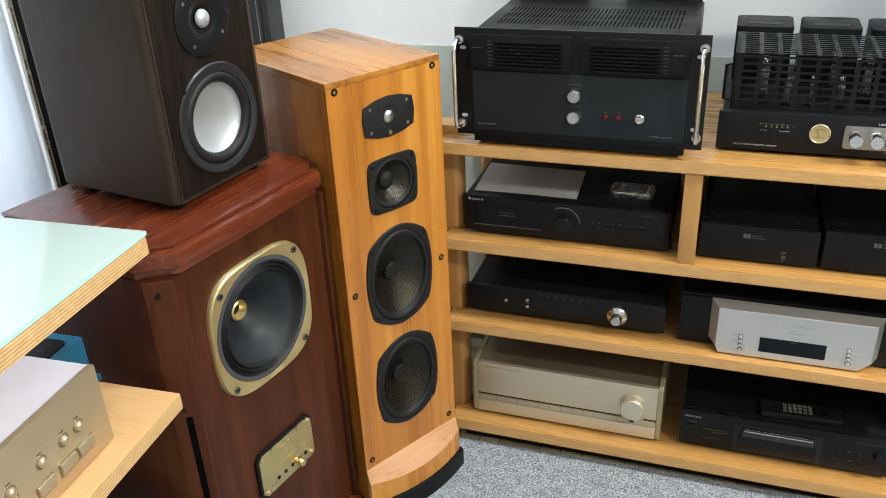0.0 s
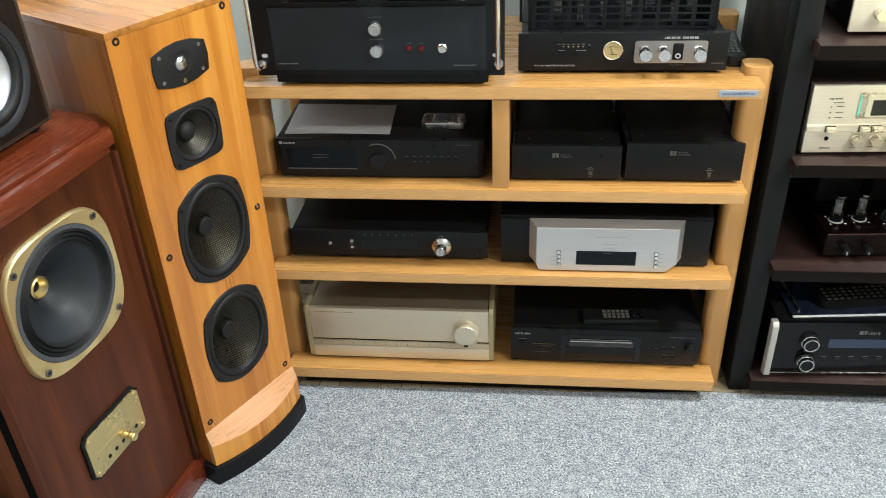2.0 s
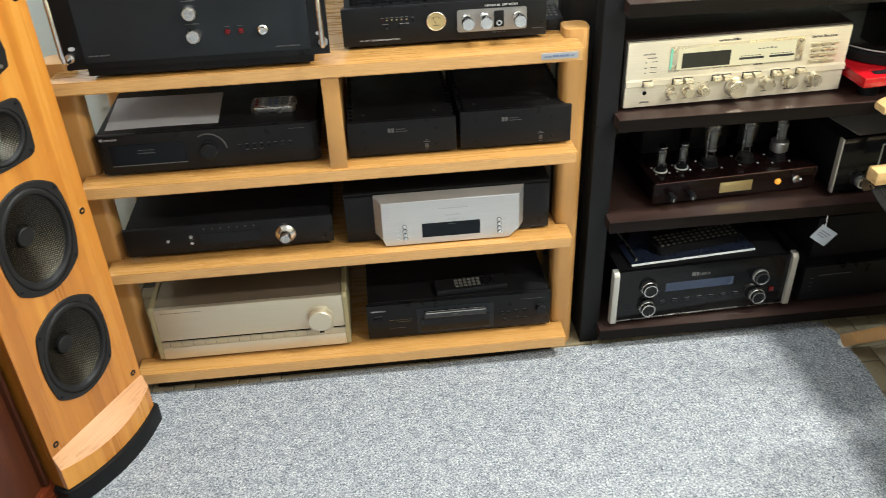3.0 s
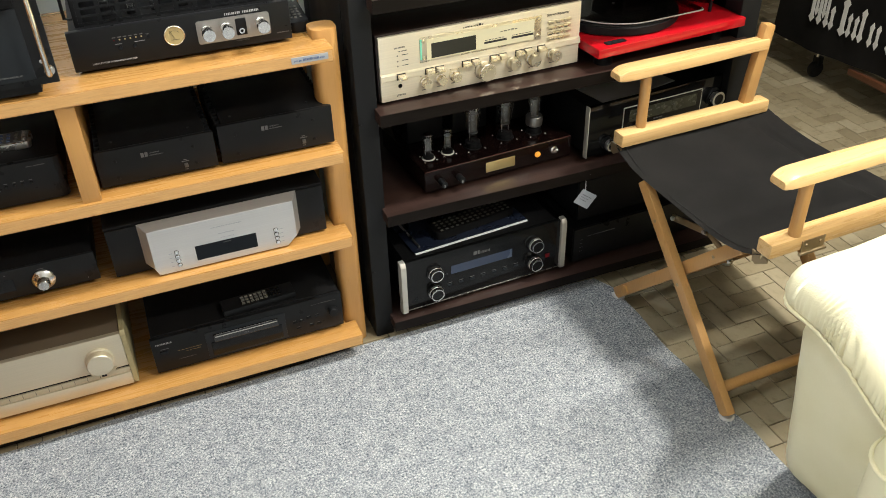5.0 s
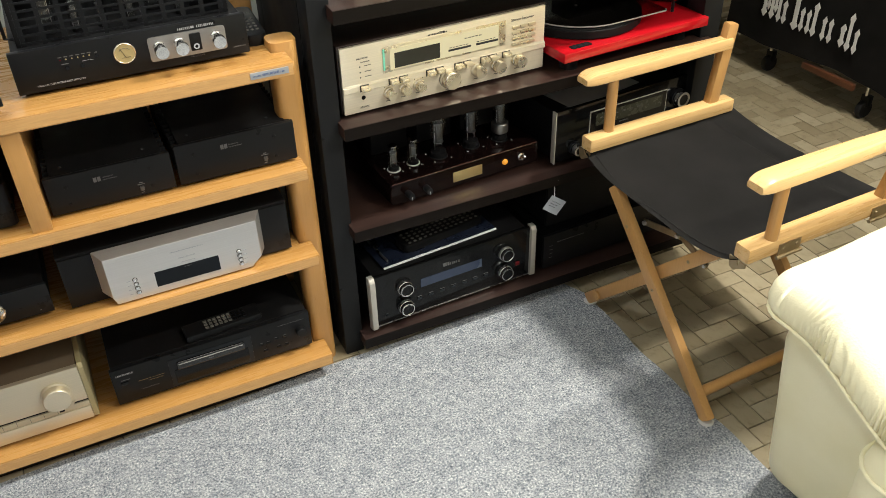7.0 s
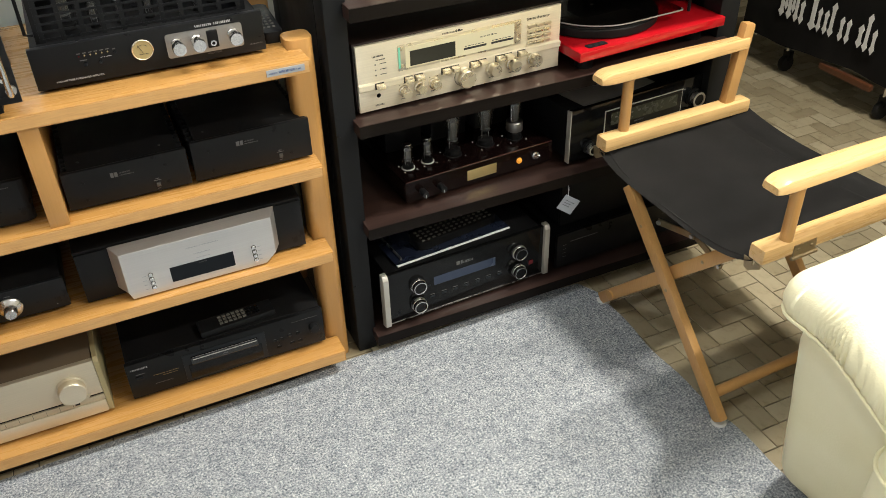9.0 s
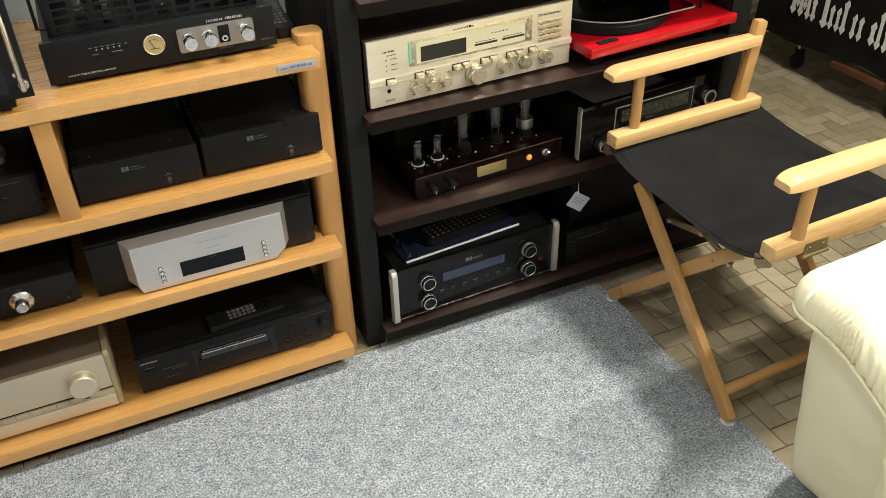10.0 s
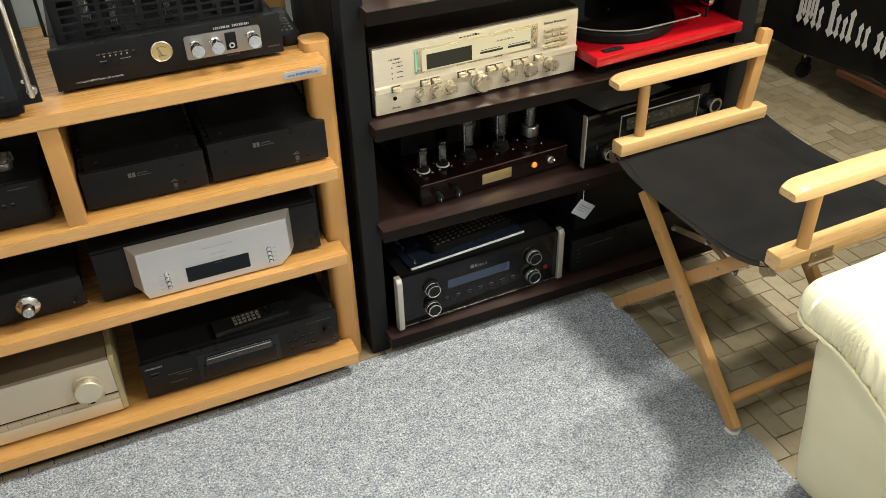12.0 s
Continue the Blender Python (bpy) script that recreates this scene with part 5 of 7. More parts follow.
    # Flat black disc, the darkness deep in the throat put in as colour.
    part("throat_shade_disc", LA([(0, -0.0625), (0.0088, -0.0625), (0.0088, -0.0620), (0, -0.0620)], (cx, 0, cz), "y", 24), BLACK, dr)
    for u, v in ((-0.0945, 0.0945), (0.0945, 0.0945), (0.0945, -0.0945), (-0.0945, -0.0945)):
        k = 0.985
        b = part("bolt", LA([(0, 0.009), (0.0065, 0.009), (0.0062, 0.0115), (0.0036, 0.0115), (0.0032, 0.0095), (0, 0.0095)], (cx + u * k, 0, cz + v * k), "y", 18), PLATE_LIGHT, dr)
        part("hex_socket", LA([(0, 0.0096), (0.0032, 0.0096), (0.0032, 0.010), (0, 0.010)], (cx + u * k, 0, cz + v * k), "y", 6), BLACK, b)
    ch = 0.012

    def oct_(x0, x1, z0, z1, c):
        return [(x0 + c, z0), (x1 - c, z0), (x1, z0 + c), (x1, z1 - c), (x1 - c, z1), (x0 + c, z1), (x0, z1 - c), (x0, z0 + c)]

    bp = part("control_plate", P(oct_(-0.084, 0.076, 0.258, 0.363, ch), -0.006, 0, "xz", 0.001), BLACK, t, "brass control plate on a black backing")
    bp.location.z = 0.006
    part("brass_plate", P(oct_(-0.079, 0.071, 0.263, 0.358, ch * 0.8), -0.0085, -0.006, "xz", 0.0006), BRASS_P, bp)
    for u, v in ((-0.070, 0.349), (0.062, 0.349), (-0.070, 0.272), (0.062, 0.272)):
        part("screw", LA([(0, 0.0085), (0.0042, 0.0085), (0.0036, 0.0108), (0, 0.0112)], (u, 0, v), "y", 14), BRASS, bp)
    for k in range(5):
        part("socket", LA([(0, 0.0085), (0.0042, 0.0085), (0.0042, 0.0092), (0, 0.0092)], (-0.036 + 0.020 * k, 0, 0.283), "y", 12), BLACK, bp)
    kn = part("selector", LA([(0, 0.0085), (0.007, 0.0085), (0.007, 0.013), (0.004, 0.015), (0.004, 0.018), (0.0085, 0.019), (0.0085, 0.025), (0.007, 0.027), (0, 0.027)], (0.017, 0, 0.285), "y", 20), BRASS_P, bp, "knurled brass plug")
    bars(bp, -0.030, 0.322, 0.010, (0.016, 0.012, 0.020), BRASS, -0.0088, 0.2)
    bars(bp, -0.060, 0.310, 0.003, (0.110,), BRASS, -0.0088)
    bars(bp, -0.020, 0.341, 0.006, (0.006, 0.014, 0.006), BRASS, -0.0088, 0.1)
    for k in range(5):
        bars(bp, -0.042 + 0.020 * k, 0.294, 0.002, (0.011,), BRASS, -0.0088)
    return t


horn_speaker()


def bookshelf_speaker():
    t = thing("bookshelf_loudspeaker", pose(-0.103, -0.558, 0.850, 0, 0, 80.4), "dark wenge bookshelf loudspeaker with silver cone standing on the mahogany cabinet", "loudspeaker")
    w, d, h = 0.244, 0.270, 0.379
    x0, z0 = 0.0, 0.018
    rim = round_rect(x0, w, 0, d, 0.020, 6)
    part("cabinet", P(rim, z0 + h - 0.03, z0 + h, "xy", 0.003), WENGE_S, t)
    k = 3 * 7
    part("shell", P(rim[:k] + [(x0 + 0.0225, 0.0), (x0 + 0.0225, 0.06), (w - 0.0225, 0.06), (w - 0.0225, 0.0)] + rim[k:], z0 + 0.0015, z0 + h - 0.03, "xy", 0.0), WENGE_S, t)
    part("bottom_edge", P(round_rect(x0 + 0.002, w - 0.002, 0.002, d - 0.002, 0.018, 6), z0 - 0.0015, z0 + 0.0016, "xy", 0.001), WENGE_S, t)
    bx0, bx1 = 0.0115, 0.2235
    part("baffle", holed_panel(bmesh.new(), bx0, bx1, z0 + 0.006, z0 + h - 0.006, -0.0012, [(0.121, 0.1275, 0.074), (0.119, 0.288, 0.020)], 0.05), WENGE, t, sharp=0)
    for x in (bx0 - 0.001, bx1 + 0.0004):
        part("inlay", B(x, x + 0.0006, -0.0018, 0.001, z0 + 0.004, z0 + h - 0.004), COPPER_LINE, t, "thin reddish inlay line")
    part("inlay", B(bx0 - 0.001, bx1 + 0.001, -0.0016, 0.001, z0 + 0.0050, z0 + 0.0058), COPPER_LINE, t)
    wz, tz = 0.1275, 0.288
    rr = ring_poly(64, lambda a: (max(-0.087, min(0.089, 0.0905 * math.cos(a))), 0.0905 * math.sin(a)))
    m = driver(t, 0.121, wz, 0.0595, 0.075, rr, CONE_SIL, RING_SAT, 0.020, 0.0, CONE_SIL, 0.006, "woofer", ((-0.0655, 0.0617), (0.0655, 0.0617), (-0.0655, -0.0617), (0.0655, -0.0617)), "black woofer with polished aluminium cone")
    part("frame_lip", LA([(0.0905, 0.0030), (0.0885, 0.0058), (0.0800, 0.0050), (0.0765, 0.0030), (0.0755, 0.0005)], (0.121, 0, wz), "y", 64), RING_SAT, m)
    tp = part("tweeter", LA([(0.0588, 0.0), (0.0588, 0.0035), (0.057, 0.0045), (0.034, 0.0045), (0.027, 0.0030), (0.021, 0.0), (0.015, -0.002)], (0.119, 0, tz), "y", 48), BLACK_SAT, t, "round black tweeter plate with silver dome")
    part("dome", LA([(0.0145 * math.cos(a), 0.001 + 0.010 * math.sin(a)) for a in np.linspace(0, 1.55, 8)] + [(0, 0.011)], (0.119, 0, tz), "y", 28), CONE_SIL, tp)
    for a in (45, 135, 225, 315):
        part("screw", LA([(0, 0.0045), (0.0030, 0.0045), (0.0027, 0.0058), (0, 0.0061)], (0.119 + 0.047 * math.cos(radians(a + 8)), 0, tz + 0.047 * math.sin(radians(a + 8))), "y", 12), SOFT_STEEL, tp)
    for x in (x0 + 0.03, w - 0.03):
        for y in (0.03, d - 0.03):
            part("foot", LA([(0, 0), (0.009, 0), (0.011, 0.006), (0.012, z0 - 0.001), (0, z0 - 0.001)], (x, y, 0), "z", 14), BLACK, t)
    return t


bookshelf_speaker()


def black_case():
    """Upright black case with a stitched seam, behind the tower."""
    t = thing("upright_case", pose(-0.435, 0.36, 0, 0, 0, 8), "tall black leatherette case with a white stitched seam", "case")
    part("case_body", B(-0.24, 0.0, 0.0, 0.10, 0.0, 1.22, 0.006), BLACK_LEATHER, t)
    part("front_flap", B(-0.225, -0.018, -0.006, 0.0, 0.03, 1.19, 0.003), BLACK_LEATHER, t)
    for k in range(60):
        z = 0.62 + 0.0095 * k
        part("stitch", B(-0.0275, -0.0262, -0.0070, -0.006, z, z + 0.006), INK, t)


black_case()


# ---- glass-topped side rack ----
def side_rack():
    t = thing("glass_topped_rack", pose(-0.056, -0.698, 0, 0, 0, 93), "birch-ply rack with a frosted glass top", "rack")
    L = -1.10
    part("glass_top", B(L, 0, 0, 0.44, 0.893, 0.900, 0.0012), GLASS_TOP, t, "frosted greenish glass top")
    part("glass_edge", B(L, 0.0004, -0.0006, 0.0, 0.8935, 0.8992), GLASS_EDGE, t)
    part("glass_edge", B(0.0, 0.0006, 0, 0.44, 0.8935, 0.8992), GLASS_EDGE, t)
    for z in (0.8925, 0.62, 0.34):
        top = z - 0.0005
        s = part("shelf", B(L, -0.001 if z > 0.8 else -0.004, 0.002, 0.43, top - 0.028, top, 0.001), PALE, t)
        x1 = -0.001 if z > 0.8 else -0.004
        part("edge", B(L, x1 - 0.0008, 0.0008, 0.0022, top - 0.0272, top - 0.0008), PLY, s, "pale plywood edge in fine layers")
        for k in range(5):
            zz = top - 0.0245 + k * 0.0048
            part("ply_layer", B(L, x1 - 0.0010, 0.0004, 0.0010, zz, zz + 0.0011), PALE_DK, s)
    for x in (L + 0.02, -0.20):
        part("upright", B(x, x + 0.03, 0.39, 0.42, 0.0, 0.865), BLACKPOST, t)
        part("upright", B(x, x + 0.03, 0.30, 0.33, 0.0, 0.31), BLACKPOST, t)


side_rack()


def gold_preamp():
    t = thing("preamplifier", pose(-0.056, -0.698, 0.6205, 0, 0, 93), "pale gold preamplifier with round buttons and rocker keys", "amplifier")
    fp = part("front_panel", B(-0.56, -0.122, 0.037, 0.047, 0.004, 0.130, 0.0012), GOLD_F, t)
    part("body", B(-0.555, -0.127, 0.047, 0.36, 0.006, 0.118, 0.002), GRAPHITE, t)
    for x in (-0.180, -0.210, -0.254, -0.31, -0.36):
        b = part("button", LA([(0.0072, 0.0004), (0.0068, 0.0028), (0.0054, 0.0052), (0.0030, 0.0068), (0, 0.0072)], (x, 0.037, 0.070), "y", 24), GOLD_F, t)
        part("button_well", LA([(0.0072, 0.0003), (0.0090, 0.0003), (0.0098, 0.0009), (0.0102, 0.0)], (x, 0.037, 0.070), "y", 24), CHAMP_DK, b)
        bars(t, x - 0.004, 0.0825, 0.0014, (0.008,), INK_B, 0.0364)
    for x in (-0.178, -0.214, -0.258, -0.31):
        part("key_well", B(x - 0.017, x + 0.017, 0.0364, 0.0372, 0.021, 0.044), CHAMP_DK, t)
        part("rocker_key", P([(0.031, 0.030), (0.0366, 0.0225), (0.0366, 0.0425), (0.033, 0.0425)], x - 0.0155, x + 0.0155, "yz", 0.0008), GOLD_F, t)
    part("badge", B(-0.40, -0.30, 0.0358, 0.037, 0.048, 0.066, 0.0005), BRASS_P, t)
    for x in (-0.50, -0.18):
        for y in (0.08, 0.33):
            part("foot", LA([(0, 0), (0.012, 0), (0.013, 0.006), (0, 0.006)], (x, y, 0), "z", 14), RUBBER, t)
    bm = bmesh.new()
    prism(bm, round_rect(-0.42, -0.120, 0.048, 0.215, 0.003, 3), 0.1185, 0.1265, "xy")
    ps = solo("paper_sheet", bm, PAPER_LAV, "white printed booklet lying on the gold preamplifier", "paper", pose(-0.056, -0.698, 0.6205, 0, 0, 93))
    bm = bmesh.new()
    for k in range(2):
        box(bm, -0.26, -0.235 - 0.004 * k, 0.10 + 0.006 * k, 0.103 + 0.006 * k, 0.1265, 0.1268)
    part("lettering", bm, INK_BLUE, ps)
    u = thing("power_unit", pose(-0.056, -0.698, 0.6205, 0, 0, 93), "blue metal power unit with black mains sockets", "power supply")
    part("case", B(-0.115, -0.010, 0.150, 0.38, 0.0, 0.088, 0.002), BLUE_CASE, u)
    part("flange", B(-0.010, 0.002, 0.145, 0.38, 0.0, 0.012, 0.002), BLUE_CASE, u)
    for k in range(2):
        y = 0.185 + 0.075 * k
        s = part("mains_socket", P(round_rect(-0.100, -0.030, y - 0.024, y + 0.024, 0.010, 4), 0.0875, 0.092, "xy", 0.001), BLACK, u)
        for i in range(3):
            part("pin_hole", B(-0.082 + 0.015 * i, -0.077 + 0.015 * i, y - 0.008, y + 0.008, 0.0921, 0.0925), GRAPHITE, s)


gold_preamp()


# ---- black rack ----
BS0, BS1, BS2, BS3 = 0.866, 0.623, 0.373, 0.063


def black_rack():
    t = thing("black_rack", pose(0, 0, 0), "black rack with dark mahogany shelves between broad posts", "rack")
    for z in (BS0, BS1, BS2, BS3):
        s = part("shelf", B(1.2385, 2.19, 0.018, 0.45, z - 0.028, z, 0.001), DARKWOOD, t)
        part("shelf_edge", B(1.238, 2.1905, 0.0165, 0.018, z - 0.0275, z - 0.0008), EDGE, s)
    for x0, x1 in ((1.200, 1.246), (2.165, 2.222)):
        part("post", B(x0, x1, 0.056, 0.118, 0.0, 1.9, 0.004), BLACKPOST, t)
        part("post", B(x0, x1, 0.40, 0.455, 0.0, 1.9, 0.004), BLACKPOST, t)
    for k, (x0, x1) in enumerate(((1.200, 1.216), (2.206, 2.222))):
        part("side_panel", B(x0, x1, 0.118, 0.40, 0.004, 1.9), BLACKPOST, t)
    for z in (0.59, 0.20):
        part("peg", LA([(0, 0), (0.0035, 0), (0.003, 0.002), (0, 0.002)], (1.205, 0.056, z), "y", 10), BLACK_SAT, t)
    return t


black_rack()


def receiver():
    """Silver-gold vintage receiver."""
    t = thing("stereo_receiver", pose(1.258, 0.066, BS1 + 0.006, 0, 0, 2.3), "vintage silver-gold stereo receiver with long tuning window and many knobs", "receiver")
    w, h, d = 0.481, 0.142, 0.30
    part("case", B(-0.004, w + 0.004, 0.004, d, 0.0, h + 0.004, 0.002), DARKWOOD, t, "dark wood-grain case")
    part("front_panel", B(0, w, -0.004, 0.004, 0, h, 0.0012), MARA, t)
    part("ledge", P([(-0.004, 0.062), (-0.009, 0.059), (-0.009, 0.048), (-0.004, 0.045)], 0.0, w, "yz"), MARA, t)
    win = part("tuning_window", B(0.090, 0.380, -0.0055, -0.004, 0.073, 0.128, 0.0015), MARA_K, t)
    part("dial_back", B(0.106, 0.362, -0.0065, -0.0055, 0.077, 0.122), DIAL_BACK, win, "cream lit tuning dial")
    part("display", B(0.116, 0.220, -0.0072, -0.0065, 0.080, 0.112), SMOKED, win, "grey smoked display")
    part("green_light", B(0.0905, 0.0945, -0.0072, -0.0055, 0.080, 0.124), GREEN, win)
    for x0 in (0.240, 0.306):
        part("scale_bar", B(x0, x0 + 0.054, -0.0070, -0.0065, 0.088, 0.0925), INK_B, win)
        bars(win, x0 + 0.002, 0.095, 0.0012, (0.006,) * 6, INK_B, -0.0070, 1.6)
    bars(win, 0.279, 0.108, 0.003, (0.006,) * 5, INK_B, -0.0070, 0.9)
    bars(t, 0.192, 0.1305, 0.0046, (0.008, 0.006, 0.006, 0.007, 0.006, 0.005, 0.006), INK_B, -0.0046, 0.12)
    for x in (0.098, 0.372):
        for z in (0.083, 0.120):
            part("corner_bolt", LA([(0, 0.0055), (0.0044, 0.0055), (0.004, 0.008), (0, 0.0084)], (x, 0, z), "y", 14), MARA_K, t)
    words(t, "Stereo Receiver", 0.394, 0.1215, 0.0088, INK_B, -0.0048)
    bars(t, 0.034, 0.1135, 0.0045, (0.008, 0.016), INK_B, -0.0046, 0.3)
    bars(t, 0.042, 0.106, 0.003, (0.006, 0.014), INK_B, -0.0046, 0.3)
    for z in (0.098, 0.086, 0.075):
        part("led", LA([(0, 0.004), (0.0015, 0.004), (0.0015, 0.0046), (0, 0.0046)], (0.040, 0, z), "y", 8), INK_B, t)
        bars(t, 0.050, z, 0.0012, (0.014,), INK_B, -0.0046)
    for x in (0.036, 0.100, 0.124, 0.186, 0.208, 0.253, 0.274, 0.316, 0.337, 0.371):
        # Black backing drawn as the dark shade around and under the key.
        part("key_shade_backing", B(x - 0.0015, x + 0.0185, -0.0096, -0.0088, 0.0465, 0.0605), INK_B, t)
        part("lever_key", P([(-0.009, 0.0595), (-0.023, 0.0580), (-0.024, 0.0505), (-0.009, 0.0485)], x, x + 0.017, "yz", 0.0008), MARA_K, t)
    for i in range(3):
        for j in range(3):
            part("preset_key", B(0.396 + 0.020 * i, 0.4145 + 0.020 * i, -0.0095, -0.004, 0.105 - 0.0125 * j, 0.1115 - 0.0125 * j, 0.001), MARA_K, t)
            bars(t, 0.400 + 0.020 * i, 0.1025 - 0.0125 * j, 0.001, (0.009,), INK_B, -0.0046)
    part("tuning_key", B(0.396, 0.453, -0.0095, -0.004, 0.067, 0.0735, 0.001), MARA_K, t)
    for x, z, r, hh in ((0.100, 0.028, 0.0105, 0.020), (0.135, 0.029, 0.0105, 0.020), (0.169, 0.030, 0.0105, 0.020), (0.240, 0.029, 0.0195, 0.024), (0.310, 0.032, 0.0135, 0.022), (0.360, 0.032, 0.0135, 0.022), (0.413, 0.033, 0.0135, 0.022)):
        knob(t, x, z, r, hh, MARA_K, -0.004, "", 0.0022)
        # Flush black ring painting the shadow at the knob's foot.
        part("knob_shadow_ring", LA([(r, 0.0041), (r * 1.13, 0.0041), (r * 1.13, 0.0050), (r, 0.0050)], (x, 0, z), "y", 28), INK_B, t)
        bars(t, x - 0.008, z - r - 0.0075, 0.0028, (0.017,), INK_B, -0.0046)
        for q in (-0.6, 0, 0.6):
            bars(t, x + (r + 0.006) * math.sin(q) - 0.0007, z + (r + 0.006) * math.cos(q), 0.0014, (0.0016,), INK_B, -0.0046)
    part("headphone_jack", LA([(0, 0.004), (0.0045, 0.004), (0.0045, 0.0048), (0.0032, 0.0048), (0.003, 0.0042), (0, 0.0042)], (0.043, 0, 0.031), "y", 18), BLACK_GLOSS, t)
    words(t, "phones", 0.034, 0.009, 0.007, INK_B, -0.0048)
    feet(t, w, d, 0.006)


receiver()


def turntable():
    t = thing("turntable", pose(1.752, 0.014, BS1 + 0.022, 0, 0, 4), "bright red turntable with black platter under a clear acrylic cover sheet", "turntable")
    w, d = 0.42, 0.33
    part("plinth", B(0, w, 0, d, 0.012, 0.034, 0.002), RED, t, "glossy red plinth")
    pl = part("platter", LA([(0, 0.036), (0.153, 0.036), (0.155, 0.038), (0.155, 0.054), (0.153, 0.056), (0, 0.056)], (0.160, 0.176, 0), "z", 64), BLACK, t)
    part("mat", LA([(0, 0.0562), (0.150, 0.0562), (0.150, 0.0585), (0, 0.0585)], (0.160, 0.176, 0), "z", 56), RUBBER, pl)
    part("spindle", LA([(0, 0.0585), (0.0036, 0.0585), (0.0034, 0.0610), (0, 0.0615)], (0.160, 0.176, 0), "z", 14), STEEL, pl)
    arm = part("tonearm_base", LA([(0, 0.034), (0.026, 0.034), (0.026, 0.060), (0.012, 0.064), (0.012, 0.092), (0, 0.094)], (0.365, 0.262, 0), "z", 24), BLACK_SAT, t)
    part("tonearm", T([(0.366, 0.300, 0.088), (0.366, 0.24, 0.087), (0.370, 0.16, 0.084), (0.372, 0.085, 0.080)], 0.0042, 10), BLACK_SAT, arm)
    part("counterweight", LA([(0, 0), (0.013, 0), (0.013, 0.024), (0, 0.024)], (0.366, 0.325, 0.088), "y", 20), STEEL, arm)
    part("headshell", B(0.361, 0.383, 0.058, 0.090, 0.066, 0.079, 0.002), CHROME, arm)
    part("arm_rest", T([(0.372, 0.074, 0.034), (0.372, 0.074, 0.068)], 0.004, 10), BLACK_SAT, arm)
    part("finger_lift", T([(0.383, 0.062, 0.075), (0.398, 0.058, 0.078), (0.410, 0.060, 0.077)], 0.0011, 6), CHROME, arm)
    bd = part("badge", P(round_rect(0.032, 0.086, 0.014, 0.032, 0.004, 3), 0.034, 0.0350, "xy"), BLACK, t, "small black badge on the plinth")
    for k in range(3):
        part("badge_mark", P([(0.036 + 0.016 * k, 0.017), (0.046 + 0.016 * k, 0.017), (0.050 + 0.016 * k, 0.029), (0.040 + 0.016 * k, 0.029)], 0.0350, 0.0354, "xy"), GRAPHITE, bd)
    edge = [(0.160 - 0.147 * math.cos(q), 0.176 - 0.147 * math.sin(q)) for q in np.linspace(-0.2, math.pi / 2, 26)]
    edge += [(0.304, 0.029)] + [(0.304 + 0.010 * math.sin(q), 0.039 - 0.010 * math.cos(q)) for q in np.linspace(0.2, math.pi / 2, 6)]
    edge = [(float(u), float(v)) for u, v in edge]
    cv = part("cover_sheet", P(edge + [(0.314, 0.315), (0.014, 0.315)], 0.0605, 0.0645, "xy"), GLASS_T, t, "clear acrylic sheet over the platter")
    part("sheet_edge", T([(u, v, 0.0625) for u, v in edge], 0.0019, 6), ACRYLIC_EDGE, cv, "pale cut edge of the acrylic")
    for x in (0.05, w - 0.05):
        for y in (0.05, d - 0.05):
            part("foot", LA([(0, -0.022), (0.022, -0.022), (0.020, 0.012), (0, 0.012)], (x, y, 0), "z", 20), BLACK, t)
    u = thing("power_unit", pose(1.985, 0.365, BS1, 0, 0, 3), "upright black power unit with oval badge behind the turntable", "power supply")
    part("case", B(0, 0.15, 0, 0.070, 0.004, 0.196, 0.005), BLACK_SAT, u)
    bg = part("badge", LA([(0, 0), (0.007, 0), (0.006, 0.002), (0, 0.0025)], (0.022, 0.0, 0.150), "y", 20), CHROME, u)
    for v in bg.data.vertices:
        v.co.z = 0.150 + (v.co.z - 0.150) * 2.0
    part("cable", T([(0.052, -0.006, 0.190), (0.050, -0.012, 0.150), (0.056, -0.010, 0.100), (0.050, -0.004, 0.050)], 0.0032, 8), RUBBER, u)
    for x in (0.02, 0.13):
        part("foot", B(x - 0.008, x + 0.008, 0.01, 0.06, 0.0, 0.004), RUBBER, u)
    return t


turntable()


def upper_amp():
    for x0, lab in ((1.30, "silver amplifier with knobs on the upper shelf"), (1.78, "second silver amplifier on the upper shelf")):
        t = thing("amplifier", pose(x0, 0.07, BS0 + 0.008), lab, "amplifier", "silver amplifiers on the upper shelf")
        part("front_panel", B(0, 0.44, 0, 0.008, 0, 0.11, 0.0012), MARA, t)
        part("body", B(0.005, 0.435, 0.008, 0.30, 0.002, 0.108, 0.002), BLACK, t)
        for k in range(6):
            knob(t, 0.05 + 0.068 * k, 0.035, 0.012, 0.018, MARA_K)
        part("display", B(0.10, 0.34, -0.001, 0, 0.065, 0.095), DISPLAY, t)
        feet(t, 0.44, 0.30, 0.008)


upper_amp()


